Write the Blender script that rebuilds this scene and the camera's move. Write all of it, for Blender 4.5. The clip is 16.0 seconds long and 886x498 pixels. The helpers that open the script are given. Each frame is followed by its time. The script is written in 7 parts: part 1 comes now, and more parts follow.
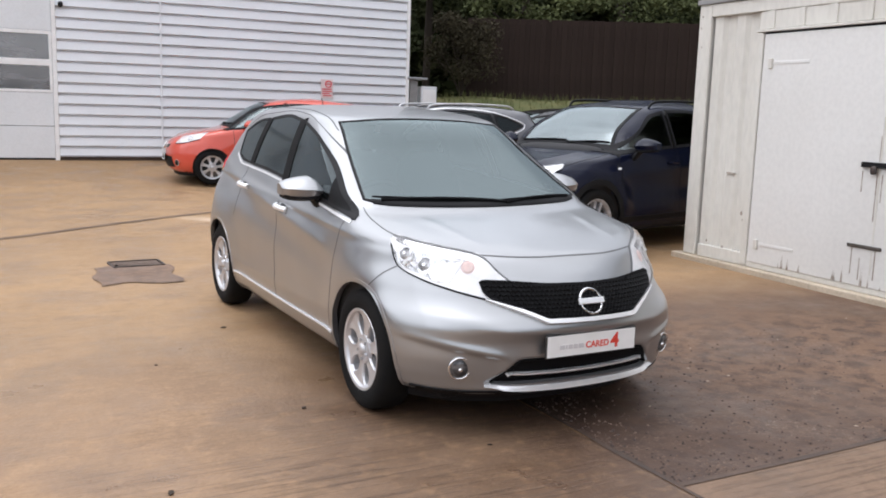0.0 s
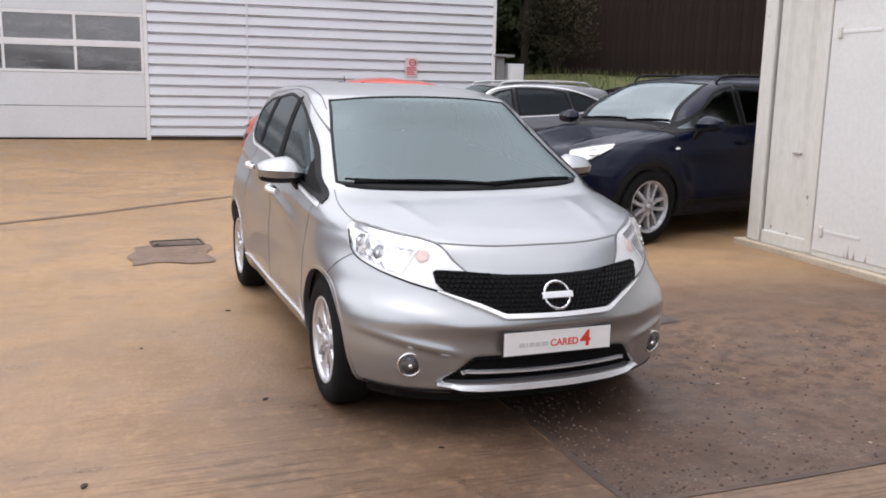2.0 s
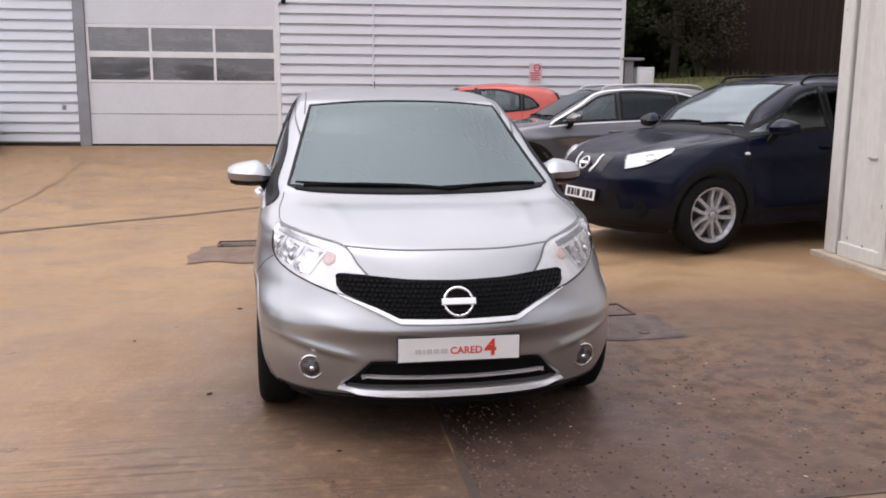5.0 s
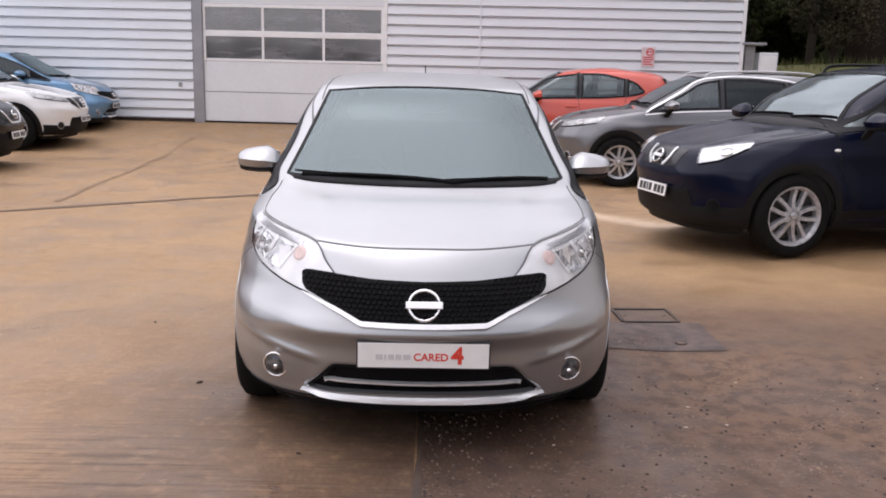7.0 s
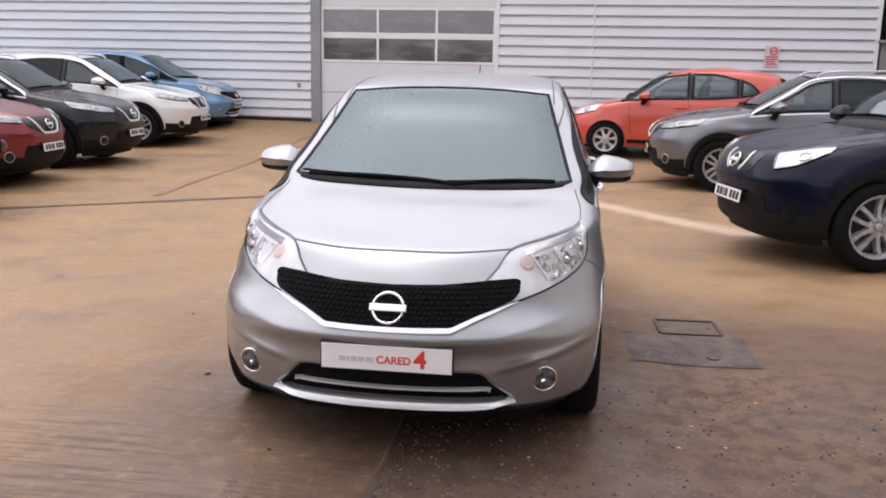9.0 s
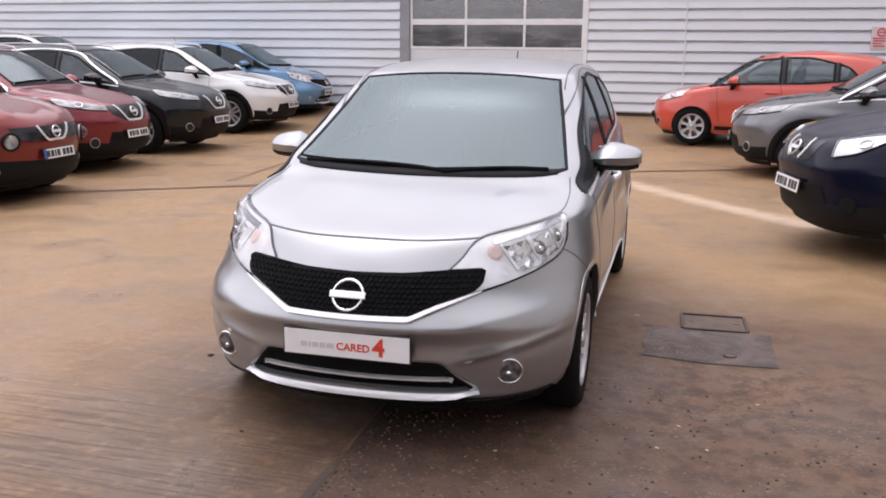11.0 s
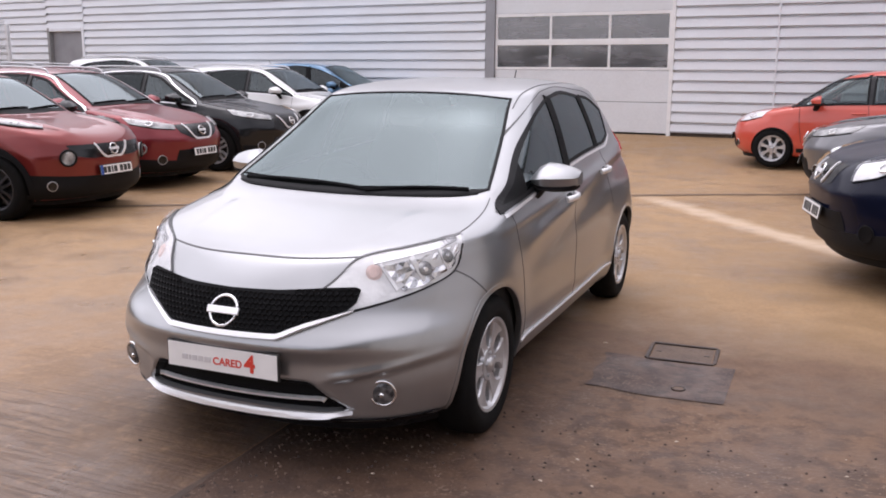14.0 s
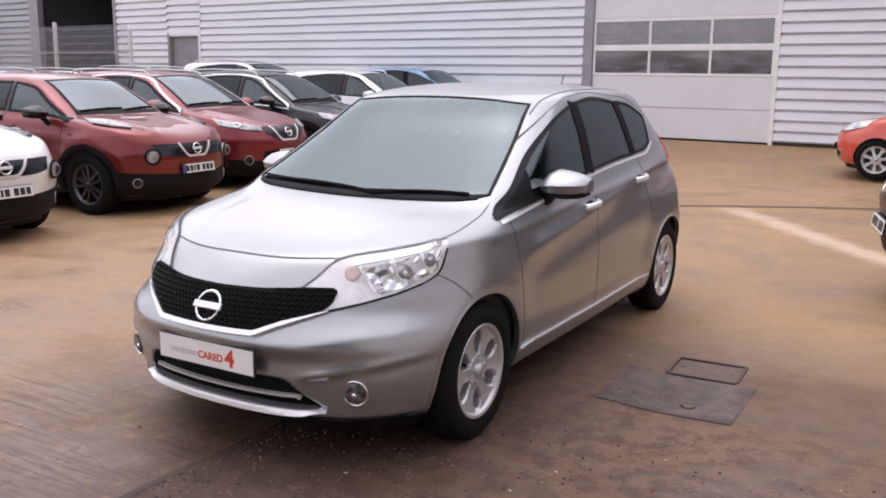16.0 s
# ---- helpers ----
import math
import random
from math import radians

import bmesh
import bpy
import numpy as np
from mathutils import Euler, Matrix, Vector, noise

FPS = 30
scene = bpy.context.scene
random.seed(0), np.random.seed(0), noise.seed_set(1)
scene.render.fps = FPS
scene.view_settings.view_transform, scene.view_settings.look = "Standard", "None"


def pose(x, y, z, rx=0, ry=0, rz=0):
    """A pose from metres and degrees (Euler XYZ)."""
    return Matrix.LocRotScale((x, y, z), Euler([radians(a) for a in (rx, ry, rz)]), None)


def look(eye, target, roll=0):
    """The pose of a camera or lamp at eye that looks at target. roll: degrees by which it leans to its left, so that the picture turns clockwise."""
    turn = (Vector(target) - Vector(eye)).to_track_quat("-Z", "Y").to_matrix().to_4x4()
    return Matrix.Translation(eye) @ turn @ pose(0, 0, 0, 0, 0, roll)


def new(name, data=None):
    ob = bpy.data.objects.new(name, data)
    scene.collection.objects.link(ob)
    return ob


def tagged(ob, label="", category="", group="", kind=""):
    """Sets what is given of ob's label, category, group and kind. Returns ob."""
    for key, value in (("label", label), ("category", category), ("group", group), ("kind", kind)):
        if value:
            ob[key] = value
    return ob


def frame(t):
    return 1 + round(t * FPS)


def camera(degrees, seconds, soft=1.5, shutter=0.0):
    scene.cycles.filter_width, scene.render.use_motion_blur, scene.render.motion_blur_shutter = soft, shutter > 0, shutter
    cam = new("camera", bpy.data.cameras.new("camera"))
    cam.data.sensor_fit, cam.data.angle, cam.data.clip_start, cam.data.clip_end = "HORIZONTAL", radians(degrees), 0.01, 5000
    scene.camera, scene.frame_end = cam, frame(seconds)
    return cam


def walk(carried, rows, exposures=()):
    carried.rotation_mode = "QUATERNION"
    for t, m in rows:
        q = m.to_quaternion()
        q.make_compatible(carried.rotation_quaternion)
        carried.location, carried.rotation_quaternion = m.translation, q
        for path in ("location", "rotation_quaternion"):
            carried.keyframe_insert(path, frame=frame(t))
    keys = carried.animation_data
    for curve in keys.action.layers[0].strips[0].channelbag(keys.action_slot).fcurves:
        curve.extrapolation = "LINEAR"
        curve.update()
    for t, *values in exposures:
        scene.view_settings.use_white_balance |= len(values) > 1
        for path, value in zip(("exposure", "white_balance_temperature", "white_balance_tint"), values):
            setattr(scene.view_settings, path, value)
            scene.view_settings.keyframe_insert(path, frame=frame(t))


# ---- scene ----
cam = camera(52.9, 16.0, 1.8)
METRES, EYE, TILT, LEAN, TURN = 5.597, 1.5, 0.0, 0.0, 0.0
ROWS = [
    (0.0, 0.0, 0.0, 0.0, 0.27, -8.9, -1.75),
    (0.5, 0.0425, 0.0085, 0.0008, 2.25, -9.37, -1.71),
    (1.0, 0.0748, 0.0204, -0.0004, 3.57, -9.95, -1.35),
    (1.5, 0.098, 0.0507, -0.0018, 5.65, -9.95, -1.28),
    (2.0, 0.1238, 0.0615, 0.0012, 7.77, -10.43, -1.25),
    (2.5, 0.1621, 0.0673, 0.0026, 10.56, -10.15, -0.33),
    (3.0, 0.2075, 0.0699, 0.0044, 13.09, -9.75, -0.82),
    (3.5, 0.2308, 0.0838, 0.0002, 14.25, -9.64, -0.9),
    (6.0, 0.374, 0.1554, 0.0031, 23.46, -10.85, -1.06),
    (6.5, 0.3886, 0.1854, 0.0066, 25.58, -11.19, -1.64),
    (7.0, 0.4078, 0.2026, 0.0076, 27.68, -11.47, -1.33),
    (7.5, 0.4493, 0.2143, 0.011, 31.92, -11.15, -0.69),
    (8.0, 0.4763, 0.2275, 0.0095, 33.26, -11.39, -0.03),
    (8.5, 0.4885, 0.251, 0.0062, 34.15, -11.39, -0.1),
    (9.0, 0.5018, 0.2749, 0.0091, 36.73, -11.61, -1.18),
    (11.5, 0.592, 0.3652, 0.0095, 45.33, -12.38, 0.19),
    (12.0, 0.6127, 0.3834, 0.0099, 47.25, -12.03, 0.54),
    (12.5, 0.6484, 0.3999, 0.0126, 50.08, -11.57, -0.03),
    (13.0, 0.6678, 0.4205, 0.0104, 50.71, -10.78, -0.04),
    (13.5, 0.6727, 0.4559, 0.0087, 50.89, -11.05, -0.33),
    (14.0, 0.6824, 0.4789, 0.0089, 52.1, -11.31, -0.34),
    (14.5, 0.7093, 0.4958, 0.0104, 54.66, -11.17, -0.24),
    (15.0, 0.7338, 0.5147, 0.0095, 56.99, -11.37, -0.72),
    (15.5, 0.7391, 0.5347, 0.0074, 58.17, -11.41, 0.25),
    (16.0, 0.7356, 0.5573, 0.0093, 59.72, -11.06, -0.7),
]
walk(cam, [(t, pose(0, 0, EYE, TILT, LEAN, TURN) @ pose(METRES * x, METRES * y, METRES * z, 90 + pitch, roll, yaw)) for t, x, y, z, yaw, pitch, roll in ROWS],
     exposures=[(0.0, 0.92, 6150, 12), (3.5, 0.91, 6300, 17), (6.0, 0.77, 6350, 19), (7.6, 0.82, 6350, 19), (16.0, 0.78, 6300, 21)])

# ---------------------------------------------------------------- light
world = bpy.data.worlds.new("world")
scene.world = world
world.use_nodes = True
wn = world.node_tree
wn.nodes.clear()
sky = wn.nodes.new("ShaderNodeTexSky")
sky.sky_type = 'NISHITA'
sky.sun_disc = False
sky.sun_elevation = radians(74)
sky.sun_rotation = radians(275)
sky.dust_density = 2.0
sky.air_density = 1.2
pale = wn.nodes.new("ShaderNodeHueSaturation")
pale.inputs["Saturation"].default_value = 0.14
back = wn.nodes.new("ShaderNodeBackground")
back.inputs["Strength"].default_value = 0.15
wout = wn.nodes.new("ShaderNodeOutputWorld")
wn.links.new(sky.outputs[0], pale.inputs["Color"])
# overcast: broad soft cloud banks in the whole sky
sky_tc, cloud, cloud_span, cloud_mix = (wn.nodes.new("ShaderNode" + k) for k in ("TexCoord", "TexNoise", "MapRange", "Mix"))
cloud.inputs["Scale"].default_value = 3.2
cloud.inputs["Detail"].default_value = 5
cloud.inputs["Distortion"].default_value = 0.4
for k, v in enumerate((0.34, 0.68, 0.72, 1.24)):
    cloud_span.inputs[k + 1].default_value = v
cloud_mix.data_type = 'RGBA'
cloud_mix.blend_type = 'MULTIPLY'
cloud_mix.inputs[0].default_value = 1.0
wn.links.new(sky_tc.outputs["Generated"], cloud.inputs["Vector"])
wn.links.new(cloud.outputs[0], cloud_span.inputs[0])
wn.links.new(pale.outputs[0], cloud_mix.inputs[6])
wn.links.new(cloud_span.outputs[0], cloud_mix.inputs[7])
wn.links.new(cloud_mix.outputs[2], back.inputs["Color"])
wn.links.new(back.outputs[0], wout.inputs["Surface"])
sun_data = bpy.data.lights.new("sun", 'SUN')
sun_data.energy = 0.85
sun_data.angle = radians(120)
sun_data.color = (1.0, 0.96, 0.9)
sun = new("sun", sun_data)
sun.matrix_world = look((-11, 1.0, 39), (0, 0, 0))


# ---------------------------------------------------------------- materials
def mat(name, color, rough=0.6, metal=0.0, vary=0.0, vscale=3.0, grain=0.0, gscale=60.0, bump=0.0, bscale=80.0,
        coat=0.0, spec=0.5, tint=None, random_tone=0.0, emit=0.0, stretch=(1, 1, 1), rough_vary=0.0):
    """A surface with two scales of variation: broad stains (vary, towards tint) and fine grain, and a fine relief."""
    m = bpy.data.materials.new(name)
    m.use_nodes = True
    n, l = m.node_tree.nodes, m.node_tree.links
    b = n["Principled BSDF"]
    b.inputs["Roughness"].default_value = rough
    b.inputs["Metallic"].default_value = metal
    b.inputs["Coat Weight"].default_value = coat
    b.inputs["Coat Roughness"].default_value = 0.04
    b.inputs["Specular IOR Level"].default_value = spec
    b.inputs["Base Color"].default_value = (*color, 1)
    if emit:
        b.inputs["Emission Color"].default_value = (*color, 1)
        b.inputs["Emission Strength"].default_value = emit
    tc = n.new("ShaderNodeTexCoord")
    mp = n.new("ShaderNodeMapping")
    mp.inputs["Scale"].default_value = stretch
    l.new(tc.outputs["Object"], mp.inputs["Vector"])
    src = None
    if vary or grain or random_tone:
        rgb = n.new("ShaderNodeRGB")
        rgb.outputs[0].default_value = (*color, 1)
        src = rgb.outputs[0]
        tint = tint or tuple(c * 0.45 for c in color)
        for amount, scale, detail, other in ((vary, vscale, 6, tint), (grain, gscale, 3, tuple(c * 0.4 for c in color))):
            if not amount:
                continue
            t = n.new("ShaderNodeTexNoise")
            t.inputs["Scale"].default_value = scale
            t.inputs["Detail"].default_value = detail
            l.new(mp.outputs[0], t.inputs["Vector"])
            r = n.new("ShaderNodeMapRange")
            r.inputs[1].default_value, r.inputs[2].default_value = 0.38, 0.68
            r.inputs[3].default_value, r.inputs[4].default_value = 0.0, amount
            l.new(t.outputs[0], r.inputs[0])
            mix = n.new("ShaderNodeMix")
            mix.data_type = 'RGBA'
            l.new(r.outputs[0], mix.inputs[0])
            l.new(src, mix.inputs[6])
            mix.inputs[7].default_value = (*other, 1)
            src = mix.outputs[2]
            if rough_vary and scale == vscale:
                rr = n.new("ShaderNodeMapRange")
                rr.inputs[1].default_value, rr.inputs[2].default_value = 0.35, 0.65
                rr.inputs[3].default_value, rr.inputs[4].default_value = rough + rough_vary, max(0.02, rough - rough_vary)
                l.new(t.outputs[0], rr.inputs[0])
                l.new(rr.outputs[0], b.inputs["Roughness"])
        if random_tone:
            oi = n.new("ShaderNodeObjectInfo")
            hs = n.new("ShaderNodeHueSaturation")
            r = n.new("ShaderNodeMapRange")
            r.inputs[3].default_value, r.inputs[4].default_value = 1 - random_tone, 1 + random_tone
            l.new(oi.outputs["Random"], r.inputs[0])
            l.new(r.outputs[0], hs.inputs["Value"])
            l.new(src, hs.inputs["Color"])
            src = hs.outputs[0]
        l.new(src, b.inputs["Base Color"])
    if bump:
        t = n.new("ShaderNodeTexNoise")
        t.inputs["Scale"].default_value = bscale
        t.inputs["Detail"].default_value = 4
        l.new(mp.outputs[0], t.inputs["Vector"])
        bu = n.new("ShaderNodeBump")
        bu.inputs["Strength"].default_value = bump
        bu.inputs["Distance"].default_value = 0.01
        l.new(t.outputs[0], bu.inputs["Height"])
        l.new(bu.outputs[0], b.inputs["Normal"])
    return m


def glass(name, tint, rough=0.02, ior=1.75, shine=(0.86, 0.97, 1.0)):
    """Thin car glass: tinted see-through with a Fresnel gloss."""
    m = bpy.data.materials.new(name)
    m.use_nodes = True
    n, l = m.node_tree.nodes, m.node_tree.links
    n.clear()
    out = n.new("ShaderNodeOutputMaterial")
    tr = n.new("ShaderNodeBsdfTransparent")
    tr.inputs[0].default_value = (*tint, 1)
    gl = n.new("ShaderNodeBsdfGlossy")
    gl.inputs["Roughness"].default_value = rough
    gl.inputs["Color"].default_value = (*shine, 1)
    fr = n.new("ShaderNodeFresnel")
    fr.inputs["IOR"].default_value = ior
    mx = n.new("ShaderNodeMixShader")
    l.new(fr.outputs[0], mx.inputs[0])
    l.new(tr.outputs[0], mx.inputs[1])
    l.new(gl.outputs[0], mx.inputs[2])
    l.new(mx.outputs[0], out.inputs["Surface"])
    return m


def paint(name, color, metal=0.0, rough=0.3, coat=1.0, spec=0.5):
    return mat(name, color, rough, metal, spec=spec, vary=0.10, vscale=2.5, grain=0.06, gscale=400, coat=coat, bump=0.015, bscale=220)


SILVER = paint("silver paint", (0.398, 0.405, 0.416), 0.80, 0.30, 0.40)
NAVY = paint("navy paint", (0.0035, 0.0055, 0.019), 0.0, 0.26, 0.12, 0.16)
GREYP = paint("grey paint", (0.16, 0.16, 0.17), 0.6, 0.33)
REDP = paint("orange red paint", (0.62, 0.07, 0.035), 0.0, 0.35)
WINE = paint("wine red paint", (0.215, 0.020, 0.026), 0.45, 0.30, 0.6)
RUST = paint("copper red paint", (0.205, 0.024, 0.021), 0.45, 0.30, 0.6)
BLACKP = paint("black paint", (0.008, 0.009, 0.011), 0.0, 0.26, 0.4, 0.3)
WHITEP = paint("white paint", (0.86, 0.86, 0.85), 0.0, 0.35)
BLUEP = paint("blue paint", (0.13, 0.28, 0.46), 0.3, 0.33)
TRIM = mat("black plastic", (0.009, 0.009, 0.0105), 0.62, spec=0.2, grain=0.4, gscale=120, bump=0.1, bscale=300)
GLOSSBLACK = mat("gloss black", (0.008, 0.008, 0.009), 0.2, vary=0.3, vscale=9)
RUBBER = mat("tyre rubber", (0.007, 0.007, 0.0075), 0.85, spec=0.16, vary=0.4, vscale=14, tint=(0.014, 0.0125, 0.011), bump=0.25, bscale=160)
ALLOY = mat("alloy", (0.58, 0.58, 0.60), 0.28, 0.55, vary=0.2, vscale=18, tint=(0.4, 0.38, 0.36))
TWOTONE = mat("two-tone alloy", (0.50, 0.50, 0.53), 0.3, 0.35, vary=0.6, vscale=24, tint=(0.17, 0.17, 0.18))
DARKALLOY = mat("dark alloy", (0.10, 0.10, 0.11), 0.35, 0.8, vary=0.2, vscale=18)
CHROME = mat("chrome", (0.86, 0.86, 0.87), 0.09, 1.0, vary=0.12, vscale=20)
STEEL = mat("brake steel", (0.18, 0.17, 0.16), 0.45, 0.9, vary=0.4, vscale=30)
CLOTH = mat("seat cloth", (0.03, 0.03, 0.032), 0.9, grain=0.4, gscale=150, bump=0.2, bscale=200)
LINING = mat("cabin lining", (0.024, 0.024, 0.026), 0.85, grain=0.3, gscale=90)
SCREEN = glass("windscreen glass", (0.15, 0.18, 0.18), 0.20, 2.2, (0.79, 0.93, 0.95))
PALESCREEN = glass("pale windscreen glass", (0.20, 0.24, 0.24), 0.10, 2.7)
SIDEPALE = glass("pale side glass", (0.40, 0.45, 0.44), 0.10, 1.85)
TINTED = glass("tinted side glass", (0.13, 0.145, 0.155), 0.09, 1.62)
PRIVACY = glass("privacy glass", (0.05, 0.052, 0.056), 0.09, 1.46)
LENS = glass("clear lamp lens", (0.96, 0.96, 0.96), 0.02, 1.4, (1, 1, 1))
SHUT = mat("shut gap", (0.135, 0.135, 0.138), 0.7, vary=0.3, vscale=9)
REFLECTOR = mat("lamp reflector", (0.90, 0.90, 0.91), 0.25, 0.25, vary=0.4, vscale=11, tint=(0.55, 0.55, 0.57), bump=0.3, bscale=40)
CHAMBER = mat("dark chrome", (0.16, 0.16, 0.17), 0.22, 0.6, vary=1.0, vscale=22, tint=(0.85, 0.85, 0.86), bump=0.3, bscale=30)
GRILLE = mat("grille plastic", (0.005, 0.005, 0.006), 0.7, spec=0.14, grain=0.5, gscale=200, bump=0.15, bscale=350)
FOGGLASS = mat("fog lamp glass", (0.05, 0.05, 0.055), 0.12, 0.4, vary=0.8, vscale=30, tint=(0.30, 0.30, 0.31))
FACET = mat("faceted lamp chrome", (0.88, 0.88, 0.90), 0.14, 0.92, vary=0.25, vscale=30)
MESHBLACK = mat("honeycomb rib", (0.007, 0.007, 0.008), 0.5, spec=0.22, vary=0.3, vscale=12)
SATIN = mat("bright strip", (0.90, 0.90, 0.91), 0.30, 0.45, vary=0.10, vscale=20)
LAMPGREY = mat("lamp inside", (0.60, 0.60, 0.60), 0.3, 0.3, vary=0.8, vscale=9, tint=(0.10, 0.10, 0.11), bump=0.3, bscale=30)
AMBER = mat("amber lamp", (0.86, 0.68, 0.64), 0.3, vary=0.2, vscale=40)
REDLAMP = mat("red lamp", (0.45, 0.015, 0.015), 0.15, coat=1.0, vary=0.2, vscale=25)
PLATEW = mat("plate white", (0.88, 0.87, 0.86), 0.35, vary=0.10, vscale=12)
PLATEBLUE = mat("plate blue", (0.03, 0.10, 0.42), 0.4, vary=0.1, vscale=20)
PLATEDARK = mat("plate dark", (0.03, 0.03, 0.03), 0.5, vary=0.2, vscale=20)
LETTERRED = mat("letter red", (0.72, 0.06, 0.035), 0.4, vary=0.1, vscale=30)
LETTERGREY = mat("letter grey", (0.64, 0.62, 0.63), 0.45, vary=0.1, vscale=30)


# ---------------------------------------------------------------- mesh helpers
def mesh_from(bm, name, material, smooth=False, materials=None):
    me = bpy.data.meshes.new(name)
    bm.normal_update()
    bm.to_mesh(me)
    bm.free()
    for m in (materials or [material]):
        me.materials.append(m)
    if smooth:
        me.shade_smooth()
        me.set_sharp_from_angle(angle=radians(58))
    return me


def part(name, bm, material, parent=None, label="", smooth=False):
    ob = new(name, mesh_from(bm, name, material, smooth))
    if parent is not None:
        ob.parent = parent
    if label:
        ob["label"] = label
    return ob


def empty(name, m=None):
    ob = new(name)
    ob.empty_display_size = 0.3
    if m is not None:
        ob.matrix_world = m
    return ob


def box(bm, x0, x1, y0, y1, z0, z1, bevel=0.0, m=None):
    r = bmesh.ops.create_cube(bm, size=1.0)
    vs = r["verts"]
    bmesh.ops.scale(bm, vec=(x1 - x0, y1 - y0, z1 - z0), verts=vs)
    bmesh.ops.translate(bm, vec=((x0 + x1) / 2, (y0 + y1) / 2, (z0 + z1) / 2), verts=vs)
    if bevel:
        es = list({e for v in vs for e in v.link_edges})
        r = bmesh.ops.bevel(bm, geom=es, offset=bevel, segments=2, affect='EDGES', profile=0.5)
        vs = list({v for f in r["faces"] for v in f.verts} | {v for v in vs if v.is_valid})
    if m is not None:
        bmesh.ops.transform(bm, matrix=m, verts=vs)
    return vs


def boxed(x0, x1, y0, y1, z0, z1, bevel=0.0, m=None):
    bm = bmesh.new()
    box(bm, x0, x1, y0, y1, z0, z1, bevel, m)
    return bm


def smooth_curve(keys):
    """A monotone cubic through (a, value) keys."""
    ks = sorted(keys)
    xs = np.array([k[0] for k in ks], float)
    ys = np.array([k[1] for k in ks], float)
    h = np.diff(xs)
    d = np.diff(ys) / h
    m = np.zeros(len(xs))
    m[0], m[-1] = d[0], d[-1]
    for i in range(1, len(xs) - 1):
        if d[i - 1] * d[i] > 0:
            w1, w2 = 2 * h[i] + h[i - 1], h[i] + 2 * h[i - 1]
            m[i] = (w1 + w2) / (w1 / d[i - 1] + w2 / d[i])

    def f(x):
        x = np.clip(np.asarray(x, float), xs[0], xs[-1])
        i = np.clip(np.searchsorted(xs, x) - 1, 0, len(h) - 1)
        t = (x - xs[i]) / h[i]
        return ((2 * t**3 - 3 * t**2 + 1) * ys[i] + (t**3 - 2 * t**2 + t) * h[i] * m[i]
                + (-2 * t**3 + 3 * t**2) * ys[i + 1] + (t**3 - t**2) * h[i] * m[i + 1])
    return f


def line3(points, n, round_off=True):
    """n points evenly along a smooth line through the points."""
    p = np.array(points, float)
    if len(p) == 2 or not round_off:
        dense = np.concatenate([p[i] + (p[i + 1] - p[i]) * np.linspace(0, 1, 24)[:, None] for i in range(len(p) - 1)])
    else:
        q = np.vstack([2 * p[0] - p[1], p, 2 * p[-1] - p[-2]])
        out = []
        for i in range(1, len(q) - 2):
            t = np.linspace(0, 1, 24)[:, None]
            a, b, c, d = q[i - 1], q[i], q[i + 1], q[i + 2]
            out.append(0.5 * (2 * b + (c - a) * t + (2 * a - 5 * b + 4 * c - d) * t**2 + (3 * b - a - 3 * c + d) * t**3))
        dense = np.concatenate(out)
    s = np.concatenate([[0], np.cumsum(np.linalg.norm(np.diff(dense, axis=0), axis=1))])
    u = np.linspace(0, s[-1], n)
    return np.stack([np.interp(u, s, dense[:, k]) for k in range(p.shape[1])], axis=1)


def tube(points, r, sides=8, n=24, flat=1.0):
    """A round bar along a smooth line."""
    bm = bmesh.new()
    p = line3(points, n)
    rings = []
    for i in range(n):
        d = Vector(p[min(i + 1, n - 1)] - p[max(i - 1, 0)]).normalized()
        a = d.cross(Vector((0, 0, 1)))
        if a.length < 1e-3:
            a = Vector((1, 0, 0))
        a.normalize()
        b = d.cross(a)
        rings.append([bm.verts.new(Vector(p[i]) + r * (math.cos(2 * math.pi * k / sides) * a + flat * math.sin(2 * math.pi * k / sides) * b)) for k in range(sides)])
    for i in range(n - 1):
        for k in range(sides):
            bm.faces.new((rings[i][k], rings[i][(k + 1) % sides], rings[i + 1][(k + 1) % sides], rings[i + 1][k]))
    bm.faces.new(rings[0]), bm.faces.new(rings[-1])
    bmesh.ops.recalc_face_normals(bm, faces=bm.faces)
    return bm


def lathe(profile, sides=40, axis='Y', m=None):
    """Turns (r, a) profile points round the axis Y."""
    bm = bmesh.new()
    rings = [[bm.verts.new((r * math.cos(2 * math.pi * k / sides), a, r * math.sin(2 * math.pi * k / sides))) for k in range(sides)] for r, a in profile]
    for i in range(len(rings) - 1):
        for k in range(sides):
            bm.faces.new((rings[i][k], rings[i][(k + 1) % sides], rings[i + 1][(k + 1) % sides], rings[i + 1][k]))
    bmesh.ops.recalc_face_normals(bm, faces=bm.faces)
    if m is not None:
        bmesh.ops.transform(bm, matrix=m, verts=bm.verts)
    return bm


# ---------------------------------------------------------------- the plan
WALL_TURN, WALL_AWAY = 24.8, 18.58
UX, UY = math.cos(radians(WALL_TURN)), math.sin(radians(WALL_TURN))


